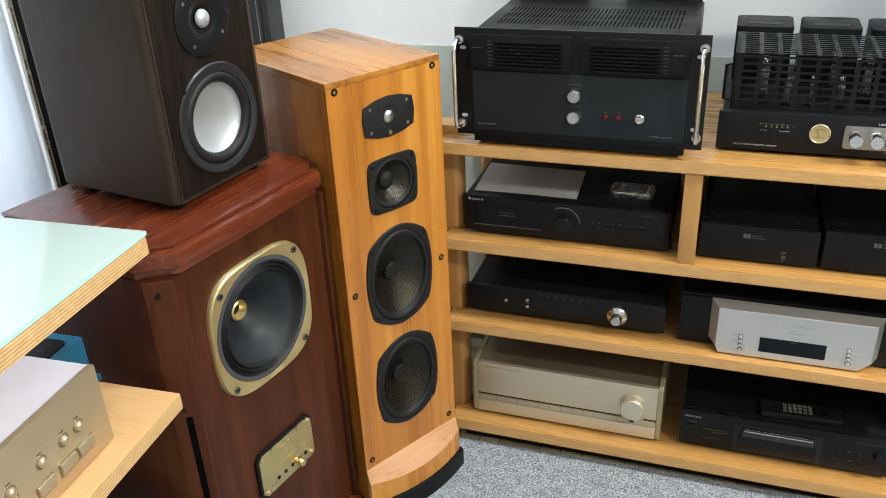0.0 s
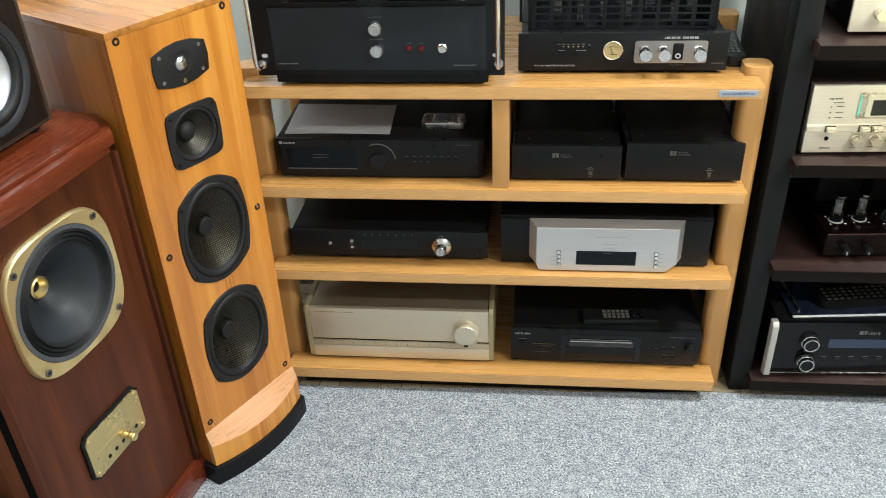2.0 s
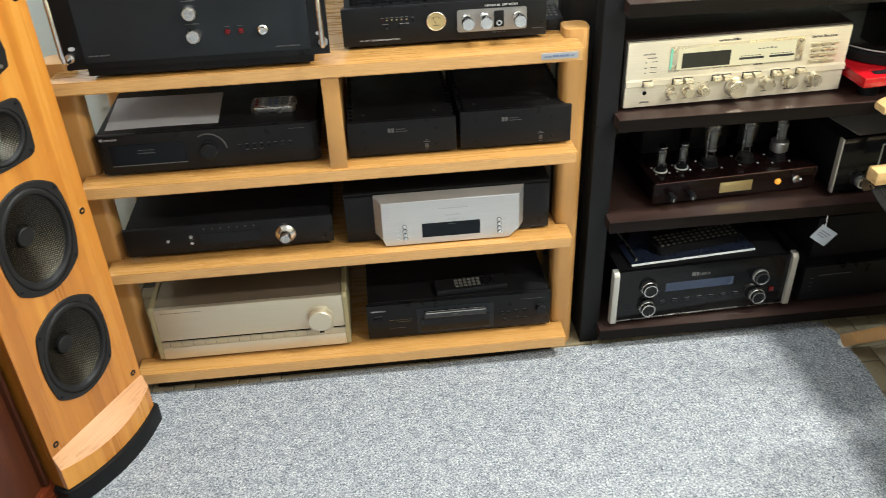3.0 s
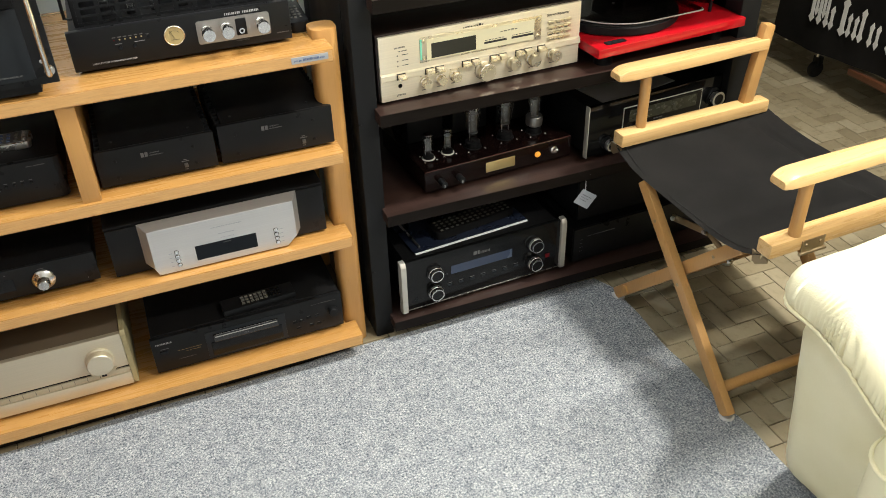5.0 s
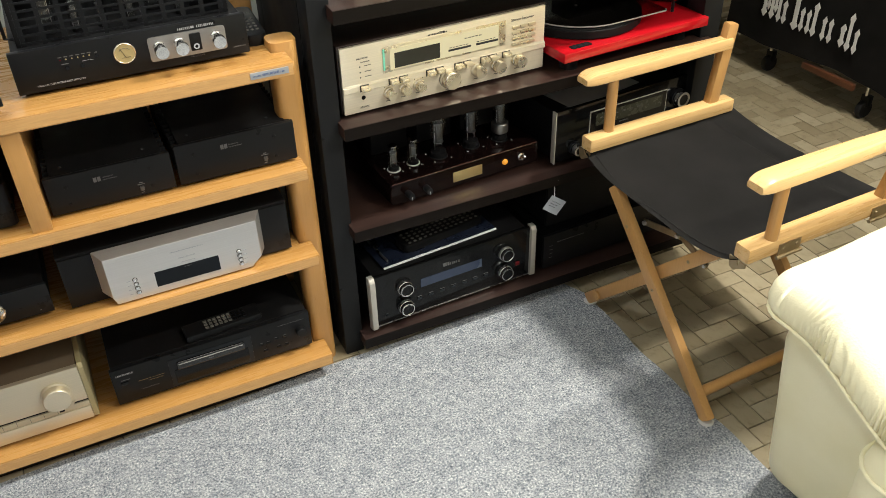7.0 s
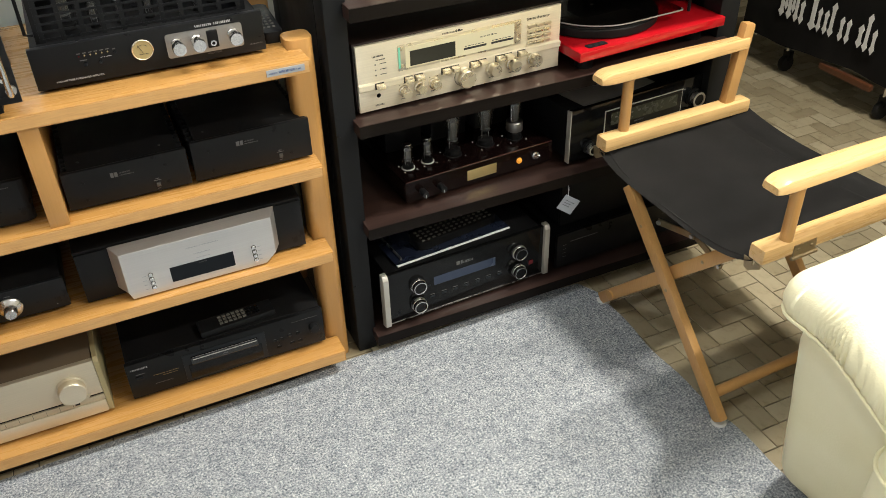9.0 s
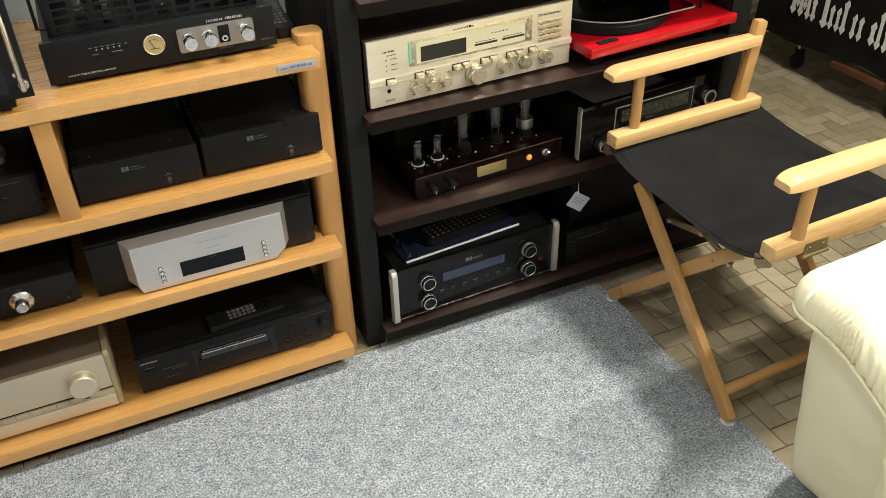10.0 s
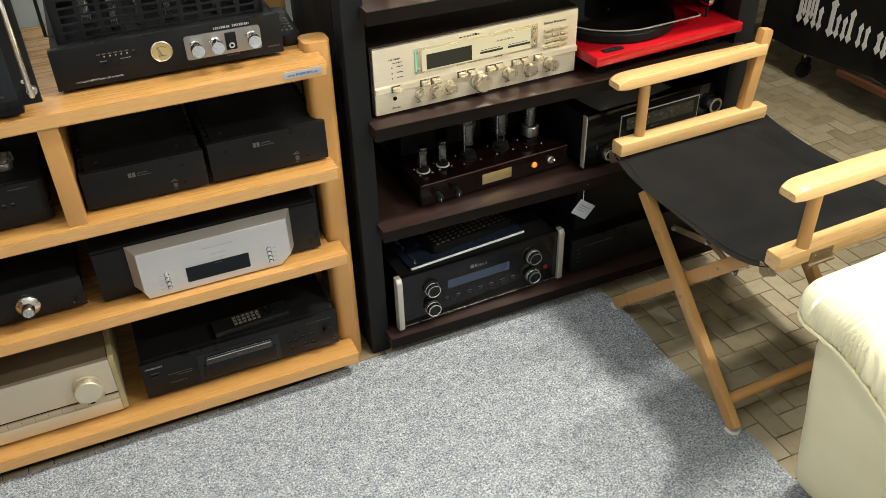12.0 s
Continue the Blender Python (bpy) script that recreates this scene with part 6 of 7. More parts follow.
def valve_power_amp():
    t = thing("valve_power_amplifier", pose(1.348, 0.066, BS2 + 0.010, 0, 0, 3.5), "dark lacquered valve amplifier with open valves and brass plate", "amplifier")
    w, h, d = 0.393, 0.053, 0.26
    part("chassis", B(0, w, 0, d, 0, h, 0.003), LACQUER, t, "dark red-brown lacquered chassis")
    part("front_panel", B(0.001, w - 0.001, -0.002, 0.0, 0.001, h - 0.001), LACQUER, t)
    # Brighter bead added where the chassis edge catches a highlight line.
    part("edge_highlight_bead", T([(0.002, -0.0006, h - 0.001), (w - 0.002, -0.0006, h - 0.001)], 0.0018, 8), BEAD_GLINT, t, "red-brown bead drawn as the highlight on the top edge")
    part("name_plate", B(0.158, 0.236, -0.0035, -0.002, 0.012, 0.038, 0.0005), BRASS, t, "plain brass name plate")
    for x in (0.040, 0.086):
        k = knob(t, x, 0.022, 0.0078, 0.022, BLACK_SAT, -0.002)
        part("pointer", B(x - 0.0008, x + 0.0008, -0.0248, -0.024, 0.014, 0.022), INK, k)
    part("lamp", LA([(0, 0.002), (0.0075, 0.002), (0.007, 0.005), (0.004, 0.0075), (0, 0.008)], (0.299, 0, 0.025), "y", 18), AMBER, t, "amber lamp")
    sw = part("toggle_switch", LA([(0, 0.002), (0.0095, 0.002), (0.0095, 0.005), (0.0055, 0.007), (0.0055, 0.012), (0, 0.013)], (0.344, 0, 0.027), "y", 16), CHROME, t)
    part("lever", T([(0.344, -0.012, 0.027), (0.338, -0.028, 0.040)], 0.0022, 8), CHROME, sw)
    for x, y, r, hh in ((0.037, 0.058, 0.0145, 0.066), (0.089, 0.062, 0.0145, 0.066), (0.156, 0.062, 0.0200, 0.128), (0.246, 0.066, 0.0200, 0.130), (0.322, 0.058, 0.0190, 0.132)):
        v = valve(t, x, y, h + 0.002, r, hh, r > 0.018, PLATE_LIGHT)
        part("socket_ring", LA([(r * 0.90, 0), (r * 1.10, 0), (r * 1.08, 0.0022), (r * 0.92, 0.0022)], (x, y, h), "z", 24), SOCKET_WHITE if r < 0.018 else BLACK_SAT, v)
        for k in range(4):
            a = radians(45 + 90 * k)
            part("screw", LA([(0, 0), (0.0032, 0), (0.0026, 0.0022), (0, 0.0026)], (x + r * 1.55 * math.cos(a), y + r * 1.55 * math.sin(a), h), "z", 10), CHROME, t)
    part("valve_collar", LA([(0.0130, 0.0), (0.0130, 0.018), (0.0200, 0.020), (0.0205, 0.022), (0.0205, 0.042), (0.0190, 0.044), (0.0, 0.044)], (0.322, 0.058, h + 0.002), "z", 28), SOFT_STEEL, t, "steel valve collar")
    for x in (0.02, 0.14, 0.26):
        part("transformer", B(x, x + 0.095, 0.14, 0.25, h, h + 0.12, 0.006), BLACK, t)
    feet(t, w, d, 0.010)


valve_power_amp()


def tuner_amp():
    """Black glass-fronted tuner-preamp with chrome edge strips."""
    t = thing("tuner_preamplifier", pose(1.766, 0.052, BS2 + 0.010, 0, 0, 3.9), "black glass-fronted tuner preamplifier with silver knobs", "receiver")
    w, h, d = 0.42, 0.137, 0.33
    part("front_panel", B(0, w, 0, 0.010, 0.004, h, 0.001), BLACK_GLOSS, t)
    part("body", B(0.010, w - 0.010, 0.010, d, 0.0, h - 0.012, 0.002), BLACK, t)
    for x in (-0.004, w - 0.002):
        part("edge_strip", B(x, x + 0.0032, -0.003, 0.012, 0.002, h + 0.001, 0.001), CAP_SILVER, t)
    fr = part("dial_frame", P([(0.098, 0.052), (0.338, 0.052), (0.338, 0.114), (0.098, 0.114)], -0.0015, 0, "xz"), CAP_SILVER, t)
    part("dial_glass", B(0.1005, 0.3355, -0.0022, -0.0015, 0.0545, 0.1115), BLACK_GLOSS, fr)
    part("lit_scale", B(0.116, 0.322, -0.0026, -0.0022, 0.072, 0.104), DIAL_OLIVE, fr)
    bars(fr, 0.128, 0.090, 0.005, (0.010, 0.010, 0.010, 0.010, 0.010, 0.010), INK_D, -0.003, 2.6)
    bars(fr, 0.190, 0.064, 0.005, (0.028,), INK_D, -0.003)
    for x, z, r in ((0.056, 0.031, 0.0135), (0.376, 0.083, 0.0200), (0.376, 0.031, 0.0135)):
        k = knob(t, x, z, r, 0.022, BLACK_SAT, 0.0, "black knob with silver rim", 0.003)
        part("rim", LA([(r * 0.72, 0.0222), (r * 0.98, 0.0222), (r * 0.96, 0.024), (r * 0.72, 0.024)], (x, 0, z), "y", 26), CAP_SILVER, k)
        part("knurl", LA([(r * 1.01, 0.010), (r * 1.04, 0.012), (r * 1.04, 0.019), (r * 1.01, 0.021)], (x, 0, z), "y", 26), STEEL, k)
    feet(t, w, d, 0.010)
    sh = solo("paper_sheet", B(-0.08, 0.15, 0.0, 0.15, 0.0, 0.002, 0.0005), LEAFLET, "grey leaflet lying on the tuner preamplifier", "paper", pose(1.90, 0.085, BS2 + 0.136, 0, 0, 12))


tuner_amp()


def home_theatre():
    """Black glass control centre with silver end caps and four rimmed knobs."""
    t = thing("control_amplifier", pose(1.264, 0.036, BS3 + 0.006, 0, 0, 2.2), "black glass-fronted control amplifier with silver end caps and four rimmed knobs", "amplifier")
    w, h, d = 0.457, 0.150, 0.34
    part("front_panel", B(0.012, w - 0.012, 0, 0.010, 0.002, h, 0.001), BLACK_GLOSS, t)
    part("body", B(0.018, w - 0.018, 0.010, d, 0.004, h - 0.004, 0.002), BLACK, t)
    for x in (0.0, w - 0.014):
        part("end_cap", P([(0.006, 0.0), (-0.010, 0.006), (-0.010, h - 0.006), (-0.004, h + 0.004), (0.012, h + 0.004), (0.012, 0.0)], x, x + 0.014, "yz", 0.0016), CAP_SILVER, t, "silver end cap")
    part("bottom_line", B(0.014, w - 0.014, -0.0012, 0.0, 0.0045, 0.0065), STEEL, t)
    part("display", B(0.134, 0.304, -0.0012, 0, 0.080, 0.104), DISPLAY_B, t, "dim blue display")
    for x in (0.089, 0.368):
        for z in (0.101, 0.043):
            k = knob(t, x, z, 0.0175, 0.020, BLACK_GLOSS, 0.0, "black knob with chrome rim", 0.004)
            part("rim", LA([(0.0146, 0.0202), (0.0173, 0.0202), (0.0168, 0.0222), (0.0146, 0.0222)], (x, 0, z), "y", 30), CHROME, k)
            part("skirt", LA([(0.0186, 0.004), (0.0192, 0.005), (0.0192, 0.012), (0.0180, 0.013)], (x, 0, z), "y", 30), STEEL, k)
    for k in range(7):
        x = 0.124 + 0.031 * k
        part("button", B(x, x + 0.012, -0.0025, 0, 0.046, 0.051, 0.0006), GRAPHITE, t)
        bars(t, x, 0.054, 0.0014, (0.012,), INK_D)
    part("power_button", B(0.402, 0.414, -0.0025, 0, 0.046, 0.058, 0.0006), RED_DOT, t, "red standby button")
    bars(t, 0.196, 0.118, 0.010, (0.010, 0.005, 0.028), INK_D, -0.0008, 0.2)
    part("sensor", LA([(0, 0), (0.003, 0), (0.003, 0.001), (0, 0.001)], (0.122, 0, 0.084), "y", 12), GRAPHITE, t)
    part("headphone_jack", LA([(0.0022, 0), (0.0045, 0), (0.0045, 0.0012), (0.0022, 0.0012)], (0.040, 0, 0.032), "y", 16), GRAPHITE, t)
    feet(t, w, d, 0.006)
    m = pose(1.264, 0.036, BS3 + 0.006, 0, 0, 2.2)
    f = thing("folder", m @ pose(0.050, 0.020, h - 0.0035, 0, 0, 2.5), "dark blue folder of papers with white edges", "folder")
    part("paper_block", B(0.003, 0.318, 0.003, 0.212, 0.0, 0.0042, 0.001), PAPER, f)
    part("cover", B(0, 0.316, 0.006, 0.215, 0.0046, 0.0064, 0.0005), PAPER_B, f)
    part("spine", T([(0.02, 0.02, 0.010), (0.015, 0.19, 0.012)], 0.003, 8), STEEL, f)
    r = solo("remote_control", P(round_rect(-0.116, 0.116, -0.029, 0.029, 0.018), 0, 0.022, "xy", 0.005), BLACK, "large black remote control with many grey keys on the folder", "remote control", m @ pose(0.232, 0.086, h + 0.0034, 0, 0, 6.5))
    for i in range(14):
        for j in range(4):
            part("key", P(round_rect(-0.0040, 0.0040, -0.0028, 0.0028, 0.002, 2), 0, 0.0018), MAUVE_KEYS, r).matrix_basis = pose(-0.098 + 0.0150 * i, -0.0195 + 0.013 * j, 0.0218)
    b = thing("power_amplifier", pose(1.752, 0.055, BS3 + 0.008, 0, 0, 2), "plain black power amplifier under the shelf", "amplifier")
    part("front_panel", B(0, 0.40, 0, 0.010, 0, 0.10, 0.002), BLACK_SAT, b)
    part("body", B(0.006, 0.394, 0.010, 0.32, 0.002, 0.098, 0.002), BLACK, b)
    bars(b, 0.040, 0.072, 0.003, (0.014, 0.070), INK_D)
    for k in range(4):
        bars(b, 0.018, 0.030 + 0.012 * k, 0.0016, (0.010,), INK_D)
    feet(b, 0.40, 0.32, 0.008)
    b2 = thing("power_amplifier", pose(1.775, 0.085, BS3 + 0.112, 0, 0, 2), "second black component stacked on the power amplifier", "amplifier")
    part("body", B(0, 0.38, 0.010, 0.28, 0.004, 0.12, 0.002), BLACK, b2)
    part("front_panel", B(0, 0.38, 0, 0.010, 0.004, 0.12, 0.002), BLACK, b2)
    bars(b2, 0.030, 0.070, 0.003, (0.022,), INK_D)
    feet(b2, 0.38, 0.28, 0.004)
    tag = thing("price_tag", pose(1.748, 0.013, 0.294, 0, 30, -24), "white paper tag hanging on a string from the shelf", "price tag")
    part("card", B(-0.020, 0.020, -0.0005, 0.0005, -0.022, 0.022), TAPE, tag)
    bars(tag, -0.013, 0.008, 0.003, (0.010, 0.014), INK_D, -0.0012)
    bars(tag, -0.013, 0.001, 0.003, (0.012, 0.008), INK_D, -0.0012)
    bars(tag, -0.013, -0.006, 0.003, (0.018,), INK_D, -0.0012)
    part("string", T([(-0.012, 0, 0.020), (-0.03, 0.006, 0.050), (-0.026, 0.008, 0.062)], 0.0006, 6), PAPER, tag)


home_theatre()


# ---- folding director's chair ----
def armrest_mesh(cx, z0, back):
    """A shaped armrest: broad flat top, bull-nosed front, narrowing behind the waist, with eased edges."""
    bm = bmesh.new()
    rows = []
    for y in list(np.linspace(-0.034, 0.010, 8)) + [0.06, 0.12, 0.18, 0.23, 0.28, back - 0.03, back]:
        half = float(np.interp(y, (-0.034, -0.028, -0.015, 0.02, 0.15, 0.24, 0.31, back), (0.0185, 0.021, 0.0225, 0.0235, 0.0235, 0.021, 0.017, 0.016)))
        drop = 0.0095 * max(0.0, (0.004 - y) / 0.038) ** 2.6
        rise = 0.0025 * max(0.0, (0.000 - y) / 0.034) ** 2
        zt, zb, e = z0 + 0.0265 - drop, z0 + rise, 0.005
        ring = [(-half, zb + e * 0.5), (-half + e * 0.5, zb), (half - e * 0.5, zb), (half, zb + e * 0.5), (half, max(zb + e * 0.6, zt - e)), (half - e * 0.35, zt - e * 0.3), (half - e, zt), (-half + e, zt), (-half + e * 0.35, zt - e * 0.3), (-half, max(zb + e * 0.6, zt - e))]
        rows.append([bm.verts.new((cx + u, float(y), w)) for u, w in ring])
    for a, b in zip(rows, rows[1:]):
        for k in range(10):
            bm.faces.new((a[k], a[(k + 1) % 10], b[(k + 1) % 10], b[k]))
    bm.faces.new(rows[0])
    bm.faces.new(rows[-1])
    return bm


def directors_chair():
    t = thing("directors_chair", pose(1.8175, -0.280, 0, 0, 0, -88), "beech folding director's chair with a black canvas seat and no back", "chair")
    D = 0.40
    for y in (0.002, D - 0.045):
        for s, dy in ((1, 0.0), (-1, 0.028)):
            bm = bmesh.new()
            beam(bm, (s * 0.238, y + dy, 0.012), (-s * 0.153, y + dy, 0.407), 0.031, 0.021, 0.004)
            leg = part("leg", bm, CHAIR_D, t)
            part("glide", LA([(0, 0), (0.017, 0), (0.017, 0.006), (0.013, 0.009), (0, 0.009)], (s * 0.234, y + dy, 0), "z", 16), WHITE_FOOT, leg, "white plastic glide")
            for u in (0.552, 0.826):
                part("bolt", LA([(0, 0.0105), (0.0042, 0.0105), (0.0038, 0.0118), (0.0016, 0.0118), (0.0013, 0.0108), (0, 0.0108)], (s * 0.238 - s * 0.391 * u, y + dy, 0.012 + 0.395 * u), "y", 14), DULL_BRASS, leg)
    for s in (1, -1):
        part("stretcher", T([(s * 0.195, 0.014, 0.055), (s * 0.195, D - 0.05, 0.055)], 0.0125, 14), CHAIR_D, t)
        rail = part("seat_rail", B(s * 0.245 - 0.019, s * 0.245 + 0.019, -0.018, D + 0.010, 0.4575, 0.4905, 0.006), CHAIR_W, t)
        part("front_bracket", P([(s * 0.245 + u, v) for u, v in ((-0.028, 0.455), (-0.006, 0.455), (-0.006, 0.446), (-0.003, 0.443), (-0.001, 0.455), (0.014, 0.455), (0.014, 0.447), (-0.014, 0.428), (-0.024, 0.432))], -0.0165, -0.0140, "xz"), DULL_BRASS, rail, "small metal hook")
        for yb in (0.085, 0.335):
            h = part("hinge", B(s * 0.2640, s * 0.2665, yb - 0.028, yb + 0.028, 0.452, 0.480, 0.0006), DULL_BRASS, rail, "brass hinge")
            part("hinge_pin", T([(s * 0.2675, yb - 0.032, 0.452), (s * 0.2675, yb + 0.032, 0.452)], 0.004, 10), DULL_BRASS, h)
            for q in (-0.017, 0.017):
                part("screw", LA([(0, 0), (0.004, 0), (0.003, 0.0015), (0, 0.0018)], (s * 0.2665, yb + q, 0.469), "x", 10), DULL_BRASS, h)
        part("arm_dowel", LA([(0, 0.490), (0.0125, 0.490), (0.0125, 0.620), (0, 0.620)], (s * 0.250, 0.047, 0), "z", 20), CHAIR_D, t)
        bm = bmesh.new()
        beam(bm, (s * 0.248, D - 0.050, 0.478), (s * 0.260, D - 0.012, 0.678), 0.033, 0.026, 0.010, (1, 0, 0))
        part("back_post", bm, CHAIR_D, t)
        part("armrest", armrest_mesh(s * 0.256, 0.619, D - 0.016), CHAIR_W, t)
    # sagging canvas with hems
    bm = bmesh.new()
    nx, ny = 28, 48
    g = []
    for j in range(ny + 1):
        g.append([])
        for i in range(nx + 1):
            u, v = i / nx * 2 - 1, j / ny
            fold = 0.013 * math.exp(-((v - 0.86 - 0.02 * u) / 0.03) ** 2) * (1 - u ** 6)
            sag = 0.002 + 0.023 * (1 - u ** 4) * (1 + 0.65 * math.cos(math.pi * v)) + 0.002 * math.sin(9 * v + 4 * u)
            y = -0.021 + 0.446 * v + (0.007 * (1 - u * u) if j == 0 else 0) - (0.010 * (1 - u * u) if j == ny else 0)
            g[-1].append(bm.verts.new((u * 0.240, y, 0.4575 - sag - fold)))
    for j in range(ny):
        for i in range(nx):
            bm.faces.new((g[j][i], g[j][i + 1], g[j + 1][i + 1], g[j + 1][i]))
    bmesh.ops.solidify(bm, geom=bm.faces[:], thickness=0.0025)
    seat = part("seat", bm, CANVAS, t, "sagging black canvas seat", sharp=70)
    for v in (0.045,):
        pts = []
        for i in range(21):
            u = i / 10 - 1
            pts.append((u * 0.234, -0.021 + 0.446 * v, 0.4562 - 0.023 * (1 - u ** 4) * (1 + 0.65 * math.cos(math.pi * v))))
        part("hem", T(pts, 0.0009, 6), CANVAS, seat)
    # brass folding stays between the legs
    for y in (0.047, 0.318):
        st = part("folding_stay", beam(bmesh.new(), (-0.092, y, 0.329), (0.024, y, 0.358), 0.016, 0.004, 0.001), DULL_BRASS, t, "brass folding stay")
        part("stay_link", beam(bmesh.new(), (0.018, y + 0.004, 0.358), (0.110, y + 0.004, 0.330), 0.016, 0.004, 0.001), DULL_BRASS, st)
        for p in ((0.020, y - 0.003, 0.357), (0.105, y + 0.001, 0.3315), (-0.086, y - 0.003, 0.3305)):
            part("rivet", LA([(0, 0), (0.006, 0), (0.005, 0.005), (0, 0.006)], p, "y", 12), STEEL, st)
    return t


directors_chair()


# ---- cream leather armchair ----
def leather_chair():
    t = thing("leather_armchair", pose(1.785, -0.688, 0, 0, 0, -86), "cream leather armchair with puffed arm and gathered piping", "armchair")

    def puff(x0, x1, y0, y1, z0, z1, r, nx, ny, crown, wrinkle, seed, lean=0.0):
        """A stuffed block: rounded box with a crowned top and small gathers along its seam."""
        bm = bmesh.new()
        bmesh.ops.create_cube(bm, size=1.0)
        bmesh.ops.subdivide_edges(bm, edges=bm.edges[:], cuts=nx, use_grid_fill=True)
        cx, cy, cz = (x0 + x1) / 2, (y0 + y1) / 2, (z0 + z1) / 2
        hx, hy, hz = (x1 - x0) / 2, (y1 - y0) / 2, (z1 - z0) / 2
        for v in bm.verts:
            p = v.co * 2
            q = Vector((p.x * hx, p.y * hy, p.z * hz))
            inner = Vector((max(-hx + r, min(hx - r, q.x)), max(-hy + r, min(hy - r, q.y)), max(-hz + r, min(hz - r, q.z))))
            dlt = q - inner
            if dlt.length > 1e-6:
                q = inner + dlt.normalized() * r
            top = max(0.0, p.z)
            q.z += crown * top * (1 - p.x * p.x * 0.8) * (1 - 0.5 * p.y * p.y)
            q.y -= lean * (q.z + hz) / (2 * hz)
            w = Vector((cx, cy, cz)) + q
            k = noise.noise(Vector((w.x * 14 + seed, w.y * 14, w.z * 14)))
            rim = math.exp(-((p.z + 0.35) ** 2) / 0.18)
            gath = math.sin(w.x * 150 + 3 * k) * 0.5 + math.sin(w.y * 128 + 2 * k + seed) * 0.5
            w += q.normalized() * (wrinkle * (1.2 * k + 1.0 * rim * gath))
            v.co = w
        return bm

    bm = puff(-0.005, 0.30, 0.03, 0.80, 0.02, 0.47, 0.05, 18, 1, 0.0, 0.0012, 3.0, 0.075)
    part("arm_front", bm, LEATHER, t, "smooth cream leather arm panel", sharp=80)
    def rim_height(x):
        """The seam falls towards the seat."""
        return float(np.interp(x, (-0.02, 0.05, 0.081, 0.113, 0.148, 0.184, 0.221, 0.26, 0.33), (0.503, 0.502, 0.498, 0.488, 0.472, 0.454, 0.434, 0.415, 0.395)))

    def footprint(inset):
        """Rounded outline of the arm's top, densely divided along the front; (x, y, share of front)."""
        x0, x1, y0, y1 = -0.022 + inset, 0.345 - inset, -0.085 + inset, 0.86 - inset
        r = max(0.012, 0.045 - inset * 0.6)
        out = []
        for k in range(130):
            out.append((x0 + r + (x1 - x0 - 2 * r) * k / 129, y0, 1.0))
        for cx, cy, a0 in ((x1 - r, y0 + r, -90), (x1 - r, y1 - r, 0), (x0 + r, y1 - r, 90), (x0 + r, y0 + r, 180)):
            for k in range(1, 11):
                a = radians(a0 + 9 * k)
                out.append((cx + r * math.cos(a), cy + r * math.sin(a), 1.0 if cy < 0.2 else 0.0))
            if a0 == 0:
                out += [(x1 - r - (x1 - x0 - 2 * r) * k / 20, y1, 0.0) for k in range(1, 20)]
            elif a0 == -90:
                out += [(x1, y0 + r + (y1 - y0 - 2 * r) * k / 60, 0.0) for k in range(1, 60)]
            elif a0 == 90:
                out += [(x0, y1 - r - (y1 - y0 - 2 * r) * k / 90, 0.3) for k in range(1, 90)]
        return out

    def pillow():
        """The arm's stuffed top: it bulges over its seam, and is gathered into short pleats there."""
        bm = bmesh.new()
        rings, seam = [], []
        steps = [(-0.30 + 0.1247 * k, None) for k in range(16)] + [(None, 0.012 + 0.028 * k) for k in range(1, 6)]
        for th, more in steps:
            if th is not None:
                inset, up, lift = 0.088 * (1 - math.cos(th)), 0.072 * math.sin(th), math.cos(th) if th > 0 else 1.0
            else:
                inset, up, lift = 0.088 + (more - 0.012) * 0.6, 0.072 + 0.016 * (1 - (1 - (more - 0.012) / 0.14) ** 2), 0.0
            ring = []
            for x, y, fr in footprint(inset):
                k1 = noise.noise(Vector((x * 9, y * 9, 1.7)))
                k2 = noise.noise(Vector((x * 60, y * 60, up * 12)))
                k3 = noise.noise(Vector((x * 26, y * 26, 5.1)))
                ph = (x + y * 0.9) * 100 + 3.4 * k1 + 1.5 * k3 + (4 + 9 * k1) * up
                cell, part_ = math.floor(ph), ph % 1.0
                reach = 0.5 + 0.5 * math.sin(cell * 12.99)
                pleat = -math.exp(-((part_ - 0.5) / 0.22) ** 2) * fr * lift + 0.25 * fr * lift
                amp = (0.0024 + 0.0062 * reach) * math.exp(-((up + 0.004) / (0.022 + 0.050 * reach)) ** 2)
                n_ = Vector((x - 0.16, y - 0.30, 0)).normalized() if fr < 0.9 else Vector((0.0, -1.0, 0.25))
                p = Vector((x, y, rim_height(x) + up + 0.021)) + n_ * amp * pleat
                p.z += 0.004 * k1 + 0.0014 * k2 * lift
                ring.append(bm.verts.new(p))
                if th == -0.30:
                    seam.append(Vector((x, y, rim_height(x) + up + 0.021 + 0.004 * k1)))
            rings.append(ring)
        n = len(rings[0])
        for a, b in zip(rings, rings[1:]):
            for k in range(n):
                bm.faces.new((a[k], a[(k + 1) % n], b[(k + 1) % n], b[k]))
        bm.faces.new(rings[-1])
        bm.faces.new(rings[0])
        return bm, seam

    bm, seam = pillow()
    cush = part("arm_cushion", bm, LEATHER, t, "puffed cream leather arm cushion with pleated seam", sharp=85)
    part("piping", T([p + Vector((0, -0.001, -0.002)) for p in (seam[-60:] + seam[:136])[::2]], 0.0034, 8), LEATHER, cush)
    seat_c = part("seat_cushion", puff(0.218, 0.90, -0.10, 0.62, 0.20, 0.415, 0.06, 24, 1, 0.03, 0.0025, 15.0), LEATHER, t, "puffed cream leather seat cushion", sharp=80)
